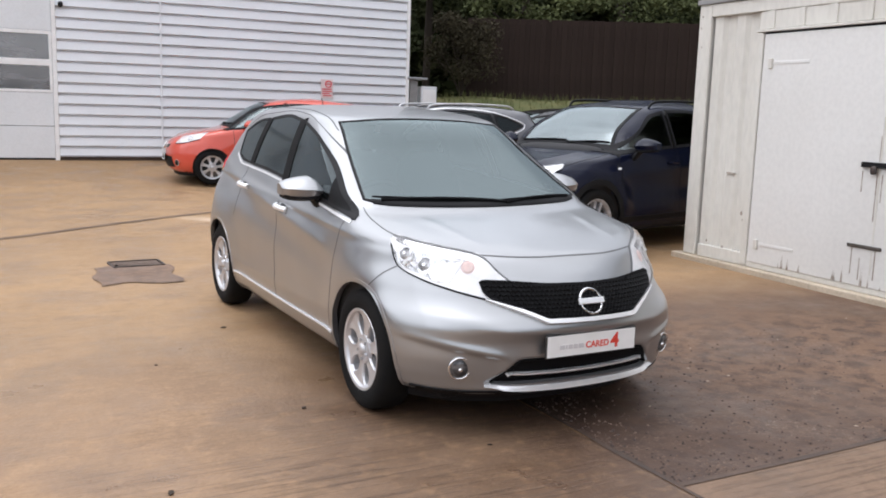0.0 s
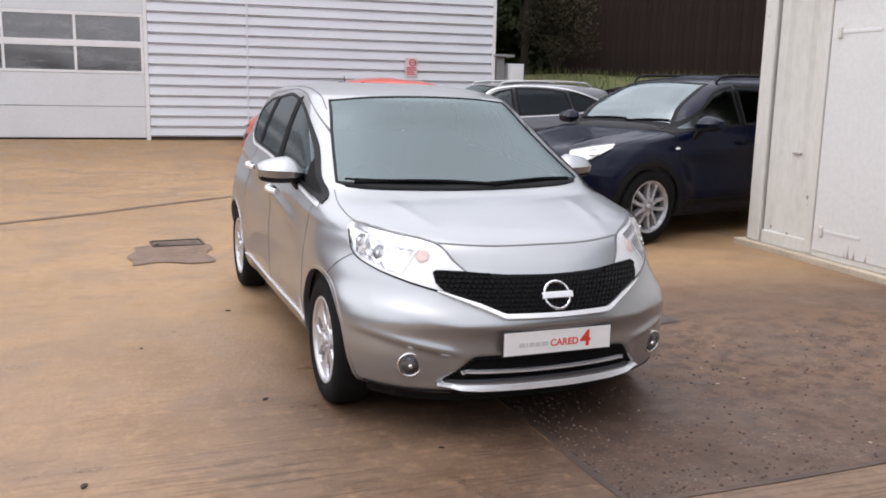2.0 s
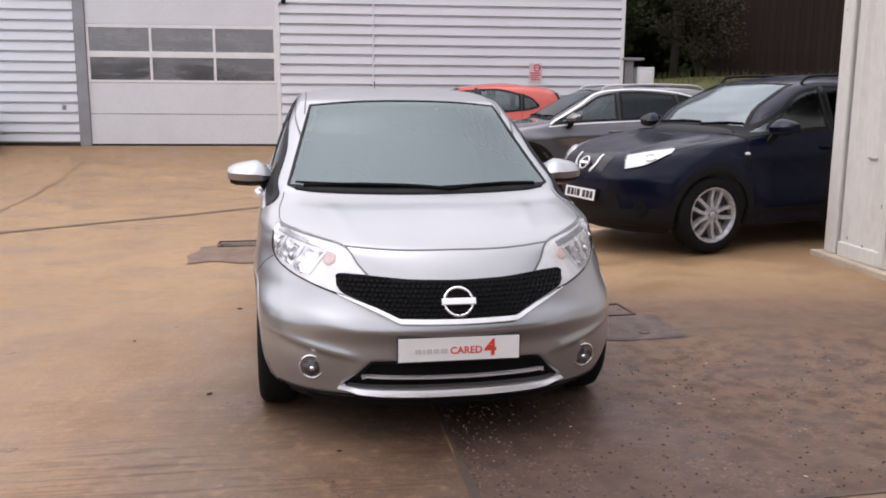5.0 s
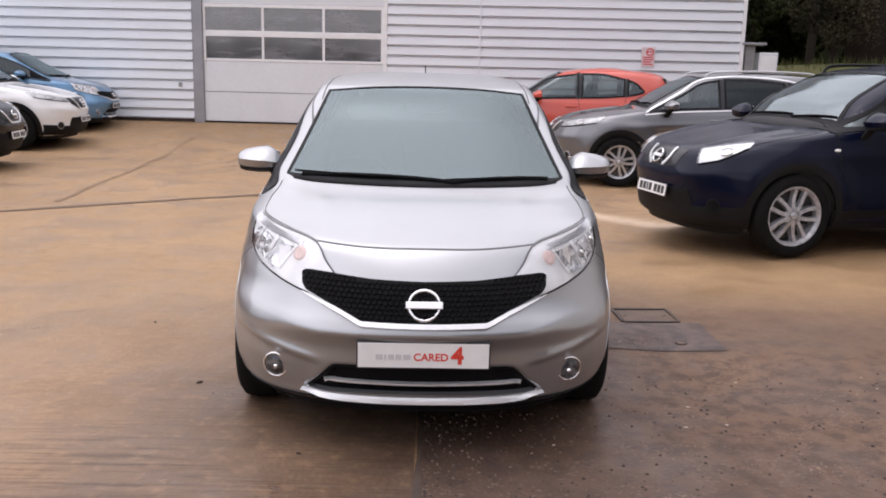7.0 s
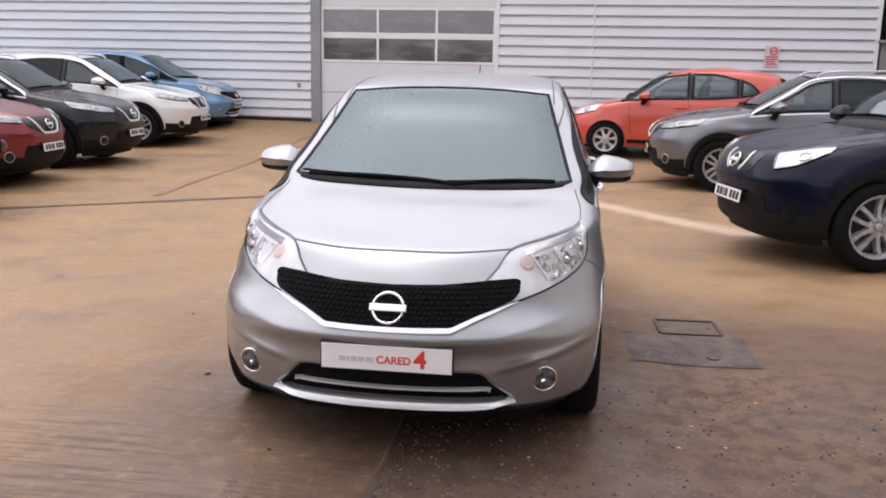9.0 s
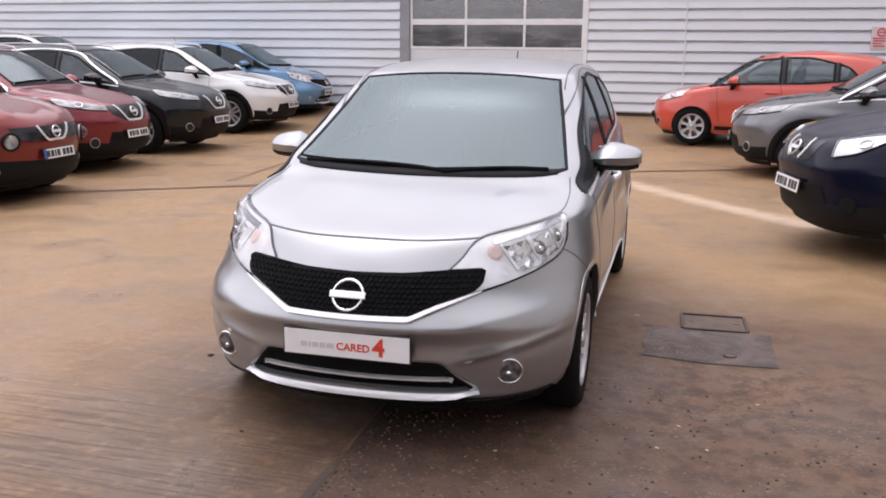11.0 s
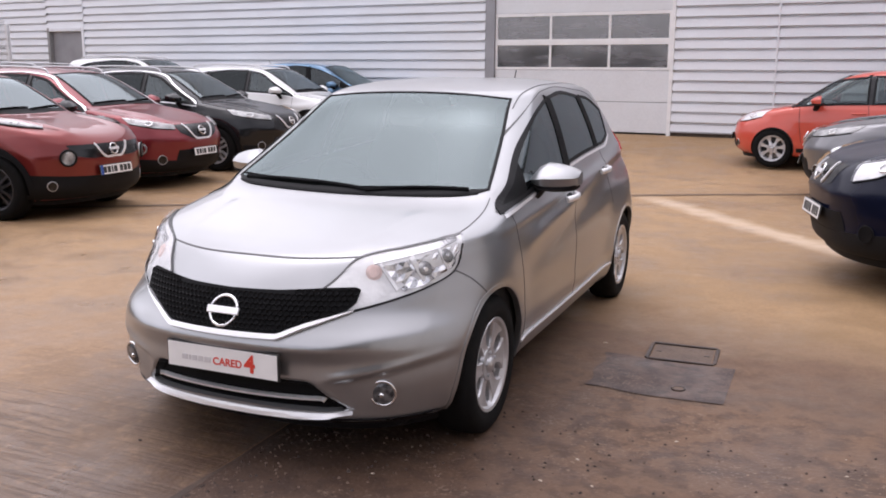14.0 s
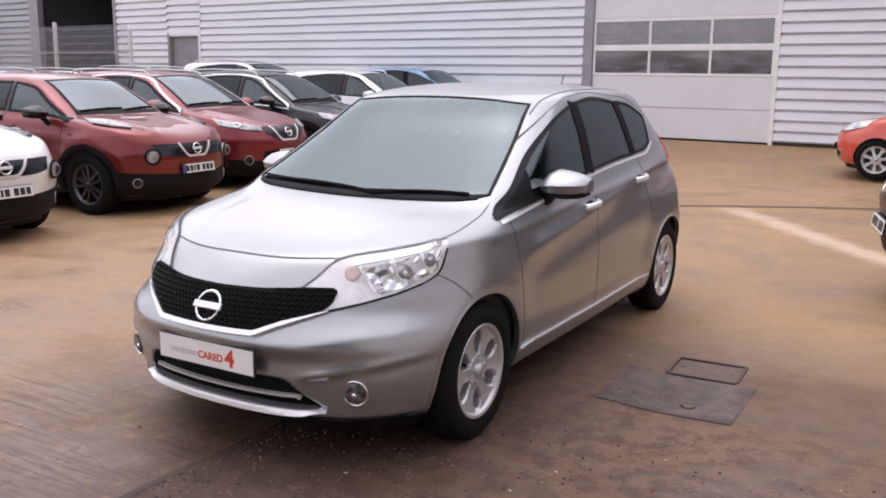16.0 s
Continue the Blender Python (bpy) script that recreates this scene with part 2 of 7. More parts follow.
def ground_z(x, y):
    """The yard rises towards the workshop and falls a little towards the row of parked cars."""
    v = -UY * x + UX * y
    u = UX * x + UY * y
    ease = lambda t: (lambda c: c * c * (3 - 2 * c))(min(1.0, max(0.0, t)))
    rise = 0.0098 * max(0.0, min(v, 19.0) - 12.9) ** 2
    rise += 0.08 * ease((u - 3.5) / 2.4) * ease((11.5 - v) / 2.0)
    drop = 0.012 * min(4.0, max(0.0, -u - 1.0)) * min(1.0, max(0.0, (12.0 - v) / 6))
    return rise - drop


def wall_m(u=0.0, away=0.0, z=0.0):
    """A pose on the workshop wall: x along it, y into it, z up."""
    o = Vector((-UY, UX, 0)) * (WALL_AWAY - away) + Vector((UX, UY, 0)) * u
    return pose(o.x, o.y, z, 0, 0, WALL_TURN)

# ---------------------------------------------------------------- cars
from mathutils.bvhtree import BVHTree

FRONT, LEFT, RIGHT, TOP, REAR = Vector((1, 0, 0)), Vector((0, 1, 0)), Vector((0, -1, 0)), Vector((0, 0, 1)), Vector((-1, 0, 0))


class Shell:
    """A car's outer skin, stacked from level outlines: each level has a nose, a tail, a half width and rounded corners."""

    def __init__(self, front, rear, width, nose, tail, hubs, arch, dens=1.0, sculpt=None):
        self.f = {k: smooth_curve(v) for k, v in (("front", front), ("rear", rear), ("width", width))}
        self.nose, self.tail = [smooth_curve([(a, c) for a, c, n in nose]), smooth_curve([(a, n) for a, c, n in nose])], tail
        self.low, self.high = front[0][0], front[-1][0]
        self.hubs, self.arch, self.dens, self.sculpt = hubs, arch, dens, sculpt
        self.V, self.faces = self.grid(0.0)
        flat = self.V.reshape(-1, 3)
        self.bvh = BVHTree.FromPolygons([Vector(p) for p in flat], self.faces.tolist())

    def grid(self, inset):
        z = np.linspace(self.low, self.high, 1500)
        xf, xr, w = self.f["front"](z), self.f["rear"](z), self.f["width"](z)
        step = np.sqrt(np.diff(z)**2 + (np.maximum(np.maximum(abs(np.diff(xf)), abs(np.diff(xr)) * 0.8), 1.2 * abs(np.diff(w))))**2)
        levels = int(84 * self.dens)
        if self.dens > 1.5:
            step = step * np.where(z[1:] < 0.62, 2.2, 1.0)
            levels = int(levels * 1.35)
        s = np.concatenate([[0], np.cumsum(step)])
        z = np.interp(np.linspace(0, s[-1], levels), s, z)
        nf, ns, nr = int(38 * self.dens), int(62 * self.dens), int(24 * self.dens)
        rows = []
        for a in z:
            xf, xr, w = (float(self.f[k](a)) for k in ("front", "rear", "width"))
            xf, xr, w = xf - inset, xr + inset, max(0.02, w - inset)
            c, n = float(self.nose[0](a)), float(self.nose[1](a))
            ct, nt = self.tail
            lim = 0.49 * (xf - xr)
            c, ct = min(c, lim), min(ct, lim)
            ph = np.linspace(0, math.pi / 2, nf)
            fx, fy = xf - c * (1 - np.cos(ph)**(2 / n)), w * np.sin(ph)**(2 / n)
            fx[-1], fy[-1] = xf - c, w
            sx = np.linspace(xf - c, xr + ct, ns)[1:-1]
            ph = np.linspace(math.pi / 2, 0, nr)
            rx, ry = xr + ct * (1 - np.cos(ph)**(2 / nt)), w * np.sin(ph)**(2 / nt)
            rx[0], ry[0], ry[-1] = xr + ct, w, 0
            x = np.concatenate([fx, sx, rx])
            y = np.concatenate([fy, np.full(len(sx), w), ry])
            j0, j1 = int(nf - 13 * self.dens), int(nf + 7 * self.dens)
            for _ in range(int(26 * self.dens)):
                y[j0:j1] = 0.25 * y[j0 - 1:j1 - 1] + 0.5 * y[j0:j1] + 0.25 * y[j0 + 1:j1 + 1]
            y = y * (1 - 0.012 * ((x + 0.1) / 1.3)**2)
            half = np.stack([x, y, np.full(len(x), a - (inset * 0.5 if a > 1.2 else 0))], 1)
            other = half[-2:0:-1] * np.array([1, -1, 1])
            rows.append(np.concatenate([half, other]))
        V = np.array(rows)
        if self.sculpt is not None:
            V = self.sculpt(V)
        for hx, hz in self.hubs:
            dx, dz = V[..., 0] - hx, V[..., 2] - hz
            r = np.hypot(dx, dz)
            side = abs(V[..., 1]) > 0.45
            V[..., 1] += np.where(side, np.sign(V[..., 1]) * 0.016 * np.exp(-((r - self.arch) / 0.075)**2), 0)
            near = side & (abs(r - self.arch) < 0.030 / self.dens)
            k = np.where(near, self.arch / np.maximum(r, 1e-6), 1)
            V[..., 0], V[..., 2] = hx + dx * k, hz + dz * k
        L, K = V.shape[:2]
        i, k = np.meshgrid(np.arange(L - 1), np.arange(K), indexing="ij")
        k2 = (k + 1) % K
        faces = np.stack([i * K + k, i * K + k2, (i + 1) * K + k2, (i + 1) * K + k], -1).reshape(-1, 4)
        return V, faces[:, ::-1] * 1

    def mesh(self, name, holes, inset=0.0, arches=True):
        V, faces = (self.V, self.faces) if not inset else self.grid(inset)
        P = V.reshape(-1, 3)
        c = P[faces].mean(1)
        n = np.cross(P[faces[:, 2]] - P[faces[:, 0]], P[faces[:, 3]] - P[faces[:, 1]])
        keep = np.ones(len(faces), bool)
        if arches:
            for hx, hz in self.hubs:
                keep &= ~((np.hypot(c[:, 0] - hx, c[:, 2] - hz) < self.arch) & (abs(c[:, 1]) > 0.45))
        for loop, d in holes:
            ax = (1, 2) if abs(d[0]) > 0.5 else (0, 2)
            P = snapped(P, loop, d, ax, self if not inset else None, 0.021 / self.dens)
        c = P[faces].mean(1)
        for loop, d in holes:
            ax = (1, 2) if abs(d[0]) > 0.5 else (0, 2)
            facing = (c @ np.array(d)) > 0.1
            keep &= ~(facing & inside(c[:, ax], loop[:, ax]))
        faces = faces[keep]
        L, K = V.shape[:2]
        caps = [list(range((L - 1) * K, L * K))]
        me = bpy.data.meshes.new(name)
        me.from_pydata(P.tolist(), [], faces.tolist() + caps)
        bm = bmesh.new()
        bm.from_mesh(me)
        bpy.data.meshes.remove(me)
        bmesh.ops.delete(bm, geom=[v for v in bm.verts if not v.link_faces], context='VERTS')
        bmesh.ops.recalc_face_normals(bm, faces=bm.faces)
        return bm

    def hit(self, p, d, off):
        p, d = Vector(p), Vector(d)
        o = p - d * p.dot(d) + d * 5
        loc, nor, _, _ = self.bvh.ray_cast(o, -d)
        if loc is None:
            loc, nor, _, _ = self.bvh.find_nearest(o - d * 4)
        if nor.dot(d) < 0:
            nor = -nor
        return loc + nor * off, nor

    def sheet(self, A, B, d, nu=24, nv=6, off=0.003, thick=0.006, closed=False, sharp=False, off_b=None):
        """A thin plate laid on the skin between the lines A and B, seen along d; off_b lifts the edge B more or less than A."""
        off_b = off if off_b is None else off_b
        if not closed:
            A, B = line3(A, nu, not sharp), line3(B, nu, not sharp)
        nu = len(A)
        bm = bmesh.new()
        top, low = [], []
        for j in range(nv):
            t = j / (nv - 1)
            rt, rl = [], []
            for i in range(nu):
                q, nor = self.hit(A[i] * (1 - t) + B[i] * t, d, off * (1 - t) + off_b * t)
                rt.append(bm.verts.new(q))
                rl.append(bm.verts.new(q - nor * thick))
            top.append(rt), low.append(rl)
        m = nu if closed else nu - 1
        for j in range(nv - 1):
            for i in range(m):
                k = (i + 1) % nu
                bm.faces.new((top[j][i], top[j][k], top[j + 1][k], top[j + 1][i]))
        for j in (0, nv - 1):
            for i in range(m):
                k = (i + 1) % nu
                bm.faces.new((top[j][i], top[j][k], low[j][k], low[j][i]))
        if not closed:
            for i in (0, nu - 1):
                for j in range(nv - 1):
                    bm.faces.new((top[j][i], top[j + 1][i], low[j + 1][i], low[j][i]))
        bmesh.ops.recalc_face_normals(bm, faces=bm.faces)
        if len(bm.faces) and sum((f.normal.dot(Vector(d)) * f.calc_area() for f in bm.faces[:(nv - 1) * m])) < 0:
            bmesh.ops.reverse_faces(bm, faces=bm.faces)
        return bm

    def ribbon(self, path, d, width=0.006, n=40, off=0.0015, thick=0.003, sharp=False):
        """A narrow strip laid on the skin along a line: a shut line, a bright strip."""
        p = line3(path, n, not sharp)
        t = np.gradient(p, axis=0)
        side = np.cross(t, np.array(d))
        side /= np.maximum(np.linalg.norm(side, axis=1), 1e-9)[:, None]
        return self.sheet_raw(p - side * width / 2, p + side * width / 2, d, off, thick)

    def sheet_raw(self, A, B, d, off, thick, nv=2, closed=False):
        return self.sheet(A, B, d, len(A), nv, off, thick, closed=True) if closed else self._open(A, B, d, off, thick, nv)

    def _open(self, A, B, d, off, thick, nv):
        return self.sheet(A, B, d, len(A), nv, off, thick, sharp=True)


def snapped(P, loop, d, ax, shell, reach=0.019):
    """Moves the points of the skin that lie near a closed line onto it."""
    P = P.copy()
    q = P[:, ax]
    lo, hi = loop[:, ax].min(0) - reach, loop[:, ax].max(0) + reach
    near = np.where((P @ np.array(d) > 0.1) & (q > lo).all(1) & (q < hi).all(1))[0]
    a, b = loop[:, ax], np.roll(loop[:, ax], -1, axis=0)
    for i in near:
        ab = b - a
        t = np.clip(((q[i] - a) * ab).sum(1) / np.maximum((ab * ab).sum(1), 1e-12), 0, 1)
        c = a + ab * t[:, None]
        e = np.hypot(*(c - q[i]).T)
        k = int(e.argmin())
        if e[k] < reach:
            p = P[i].copy()
            p[list(ax)] = c[k]
            P[i] = p if shell is None else np.array(shell.hit(p, d, 0.0)[0])
    return P


def inside(pts, loop):
    x, y = pts[:, 0], pts[:, 1]
    r = np.zeros(len(pts), bool)
    j = len(loop) - 1
    for i in range(len(loop)):
        xi, yi, xj, yj = *loop[i], *loop[j]
        r ^= ((yi > y) != (yj > y)) & (x < (xj - xi) * (y - yi) / (yj - yi + 1e-12) + xi)
        j = i
    return r


def closed_loop(A, B, d, n=40, sharp=False):
    """The closed line round the region between A and B."""
    a, b = line3(A, n, not sharp), line3(B, n, not sharp)
    m = max(3, n // 5)
    e1 = line3([a[-1], b[-1]], m)[1:-1] if np.linalg.norm(a[-1] - b[-1]) > 0.03 else np.zeros((0, 3))
    e2 = line3([b[0], a[0]], m)[1:-1] if np.linalg.norm(a[0] - b[0]) > 0.03 else np.zeros((0, 3))
    return np.concatenate([a, e1, b[::-1], e2])


def inward(loop, w, d):
    ax = (1, 2) if abs(d[0]) > 0.5 else (0, 2)
    q = loop[:, ax]
    area = 0.5 * np.sum(q[:, 0] * np.roll(q[:, 1], -1) - np.roll(q[:, 0], -1) * q[:, 1])
    t = np.roll(q, -2, axis=0) - np.roll(q, 2, axis=0)
    nrm = np.stack([-t[:, 1], t[:, 0]], 1) * (1 if area > 0 else -1)
    nrm /= np.maximum(np.linalg.norm(nrm, axis=1), 1e-9)[:, None]
    out = loop.copy()
    out[:, ax] = q + nrm * w
    return out


def mirrored(points, s):
    return [(x, y * s, z) for x, y, z in points]


def xz(points, s=1):
    return [(x, s * 1.0, z) for x, z in points]


def yz(points, s=1):
    return [(2.0, y * s, z) for y, z in points]


def blob(c, r, e=2.4, nu=24, nv=14, tilt=None):
    """A rounded box-like lump."""
    bm = bmesh.new()
    sg = lambda v, p: math.copysign(abs(v)**p, v)
    p = 2 / e
    rings = []
    for j in range(nv + 1):
        b = -math.pi / 2 + math.pi * j / nv
        rings.append([bm.verts.new((r[0] * sg(math.cos(b), p) * sg(math.cos(2 * math.pi * i / nu), p), r[1] * sg(math.cos(b), p) * sg(math.sin(2 * math.pi * i / nu), p), r[2] * sg(math.sin(b), p))) for i in range(nu)])
    for j in range(nv):
        for i in range(nu):
            bm.faces.new((rings[j][i], rings[j][(i + 1) % nu], rings[j + 1][(i + 1) % nu], rings[j + 1][i]))
    bmesh.ops.remove_doubles(bm, verts=bm.verts, dist=1e-5)
    bmesh.ops.recalc_face_normals(bm, faces=bm.faces)
    if tilt is not None:
        bmesh.ops.transform(bm, matrix=tilt, verts=bm.verts)
    bmesh.ops.translate(bm, vec=c, verts=bm.verts)
    return bm


WHEELS = {}


def wheel_meshes(r, rim_r, width, spokes, material, twin):
    key = (r, rim_r, spokes, material.name, twin)
    if key in WHEELS:
        return WHEELS[key]
    h = width / 2
    tyre = lathe([(rim_r - 0.015, -h * 0.8), (rim_r + 0.01, -h), (r - 0.03, -h), (r - 0.008, -h * 0.8), (r, -h * 0.5), (r, h * 0.5), (r - 0.008, h * 0.82),
                  (r - 0.03, h), (r - 0.06, h + 0.004), (rim_r + 0.012, h), (rim_r - 0.012, h * 0.86)], 56)
    rim = lathe([(rim_r - 0.02, -h * 0.8), (rim_r - 0.03, 0.0), (rim_r - 0.028, h * 0.7), (rim_r - 0.012, h * 0.93), (rim_r, h * 0.97), (rim_r + 0.006, h * 0.9)], 56)
    face = h * 0.80
    if twin == "broad":
        # broad flat spokes parted by teardrop openings
        gap = smooth_curve([(0.0, 2.0), (0.30, 4.0), (0.45, 12.0), (0.62, 15.5), (0.78, 12.0), (0.90, 5.0), (1.0, 1.5)])
        for k in range(spokes):
            m = Matrix.Rotation(-2 * math.pi * k / spokes + radians(8), 4, 'Y')
            rings = []
            for f in (0.20, 0.32, 0.42, 0.52, 0.62, 0.72, 0.82, 0.92, 1.0):
                rad = f * (rim_r - 0.006)
                ha = math.pi / spokes - radians(float(gap(f)))
                dep = face + 0.004 - 0.010 * math.sin(math.pi * f)
                rings.append([rim.verts.new(m @ Vector((rad * math.sin(t * ha), dep + dd, rad * math.cos(t * ha))))
                              for t, dd in ((-1.0, -0.045), (-1.0, -0.008), (-0.86, 0.0), (-0.3, -0.003), (0.3, -0.003), (0.86, 0.0), (1.0, -0.008), (1.0, -0.045))])
            for i in range(len(rings) - 1):
                for j in range(7):
                    rim.faces.new((rings[i][j], rings[i][j + 1], rings[i + 1][j + 1], rings[i + 1][j]))
    for k in range(spokes if twin != "broad" else 0):
        for q in ((-1, 1) if twin else (0,)):
            a = 2 * math.pi * k / spokes
            m = Matrix.Rotation(-a, 4, 'Y')
            o = q * (0.07 if twin else 0)
            w0, w1 = (0.020, 0.025) if twin else (0.021, 0.042)
            pts = []
            for rad, wd, dep, tw in ((0.04, w0, face + 0.004, 0.35), (rim_r * 0.55, w0 * 0.95, face - 0.006, 0.75), (rim_r - 0.015, w1, face - 0.002, 1.0)):
                cx = o * tw * rad / rim_r * 1.6 if twin else 0
                pts.append([rim.verts.new(m @ Vector((cx + sx * wd, dp, rad))) for sx, dp in ((-1, dep - 0.05), (-0.85, dep), (0.85, dep), (1, dep - 0.05))])
            for i in range(2):
                for j in range(3):
                    rim.faces.new((pts[i][j], pts[i][j + 1], pts[i + 1][j + 1], pts[i + 1][j]))
    for k in range(5):
        a = 2 * math.pi * (k + 0.5) / 5
        bmesh.ops.create_cone(rim, cap_ends=True, segments=8, radius1=0.009, radius2=0.008, depth=0.012,
                              matrix=Matrix.Translation((0.05 * math.cos(a), face + 0.006, 0.05 * math.sin(a))) @ Matrix.Rotation(radians(-90), 4, 'X'))
    bmesh.ops.recalc_face_normals(rim, faces=rim.faces)
    cap = lathe([(0.001, face + 0.017), (0.018, face + 0.016), (0.03, face + 0.010), (0.034, face - 0.004), (0.072, face - 0.002), (0.078, face - 0.02)], 28)
    disc = lathe([(0.02, 0.0), (rim_r - 0.045, 0.0), (rim_r - 0.045, -0.02), (rim_r - 0.022, -0.03), (rim_r - 0.022, -h * 0.7), (0.02, -h * 0.7)], 36)
    WHEELS[key] = (mesh_from(tyre, "tyre", RUBBER, True), mesh_from(rim, "rim", material), mesh_from(cap, "hub_cap", material, True), mesh_from(disc, "brake_disc", STEEL))
    return WHEELS[key]


def add_wheels(car, hubs, track, r, rim_r, width, spokes, material, twin=False, turn=0.0):
    tyre, rim, cap, disc = wheel_meshes(r, rim_r, width, spokes, material, twin)
    for hx, hz in hubs:
        for s in (1, -1):
            w = new("wheel", tyre)
            w.name = "wheel"
            w.parent = car
            spin = 17 * hx * s
            w.matrix_basis = pose(hx, s * track, hz, 0, 0, 0 if s > 0 else 180) @ Matrix.Rotation(radians(spin), 4, 'Y')
            for nm, me in (("rim", rim), ("hub_cap", cap), ("brake_disc", disc)):
                c = new(nm, me)
                c.parent = w


def pane(shell, car, A, B, d, glass_mat, name, seal=0.03, holes=None, sharp=False, seal_mat=None, cut=True):
    """A window: the glass, its black edge and, in holes, the opening behind it."""
    g = part(name, shell.sheet(A, B, d, 30, 24, 0.002, 0.003, sharp=sharp), glass_mat, car, smooth=True)
    g.visible_shadow = False
    loop = closed_loop(A, B, d, sharp=sharp)
    inner = inward(loop, seal, d)
    gap = inward(loop, seal * 0.5, d)
    if d == FRONT:
        for edge in (inner, gap):
            edge[:, 2] = np.where(loop[:, 2] > 1.37, loop[:, 2] + (edge[:, 2] - loop[:, 2]) * 0.3, edge[:, 2])
    part("seal", shell.sheet(loop, inner, d, nv=3, off=0.005, thick=0.006, closed=True), seal_mat or TRIM, g)
    if cut:
        holes.append((gap, d))
    return g


def seats(car, x_front, x_rear, z, wheel_side=-1):
    """Two front seats, a rear bench, the dashboard and the steering wheel of a right-hand-drive car."""
    for s in (1, -1):
        seat = part("front_seat", blob((x_front, s * 0.36, z), (0.26, 0.25, 0.10), 3.2), CLOTH, car, smooth=True)
        part("seat_back", blob((x_front - 0.30, s * 0.36, z + 0.36), (0.09, 0.24, 0.34), 3.0, tilt=Matrix.Rotation(radians(-14), 4, 'Y')), CLOTH, seat, smooth=True)
        part("headrest", blob((x_front - 0.41, s * 0.36, z + 0.76), (0.05, 0.13, 0.085), 3.0), CLOTH, seat, smooth=True)
    bench = part("rear_seat", blob((x_rear, 0, z), (0.26, 0.60, 0.10), 3.5), CLOTH, car, smooth=True)
    part("seat_back", blob((x_rear - 0.30, 0, z + 0.34), (0.09, 0.60, 0.32), 3.5, tilt=Matrix.Rotation(radians(-14), 4, 'Y')), CLOTH, bench, smooth=True)
    for y in (-0.36, 0.36):
        part("headrest", blob((x_rear - 0.39, y, z + 0.72), (0.05, 0.12, 0.07), 3.0), CLOTH, bench, smooth=True)


def wiper(shell, car, a, b, z_lift=0.012):
    """A wiper arm and blade lying on the windscreen from a to b (x, y, z)."""
    arc = lambda t: Vector((0, 0, z_lift * 4 * t * (1 - t)))
    p = [shell.hit(Vector(a).lerp(Vector(b), t) + arc(t), FRONT, 0.010)[0] for t in np.linspace(0, 1, 8)]
    w = part("wiper", tube(p, 0.008, 6, 20, 1.3), GRILLE, car)
    q = [shell.hit(Vector(a).lerp(Vector(b), t) + Vector((0, 0, 0.008)), FRONT, 0.016)[0] for t in np.linspace(-0.05, 0.62, 5)]
    part("wiper_arm", tube(q, 0.006, 6, 14), GRILLE, w)


def loft(sections, smooth_ends=True):
    """A closed skin over rings of points."""
    bm = bmesh.new()
    rings = [[bm.verts.new(p) for p in sec] for sec in sections]
    for i in range(len(rings) - 1):
        for k in range(len(rings[0])):
            j = (k + 1) % len(rings[0])
            bm.faces.new((rings[i][k], rings[i][j], rings[i + 1][j], rings[i + 1][k]))
    bm.faces.new(rings[0]), bm.faces.new(rings[-1])
    bmesh.ops.recalc_face_normals(bm, faces=bm.faces)
    return bm


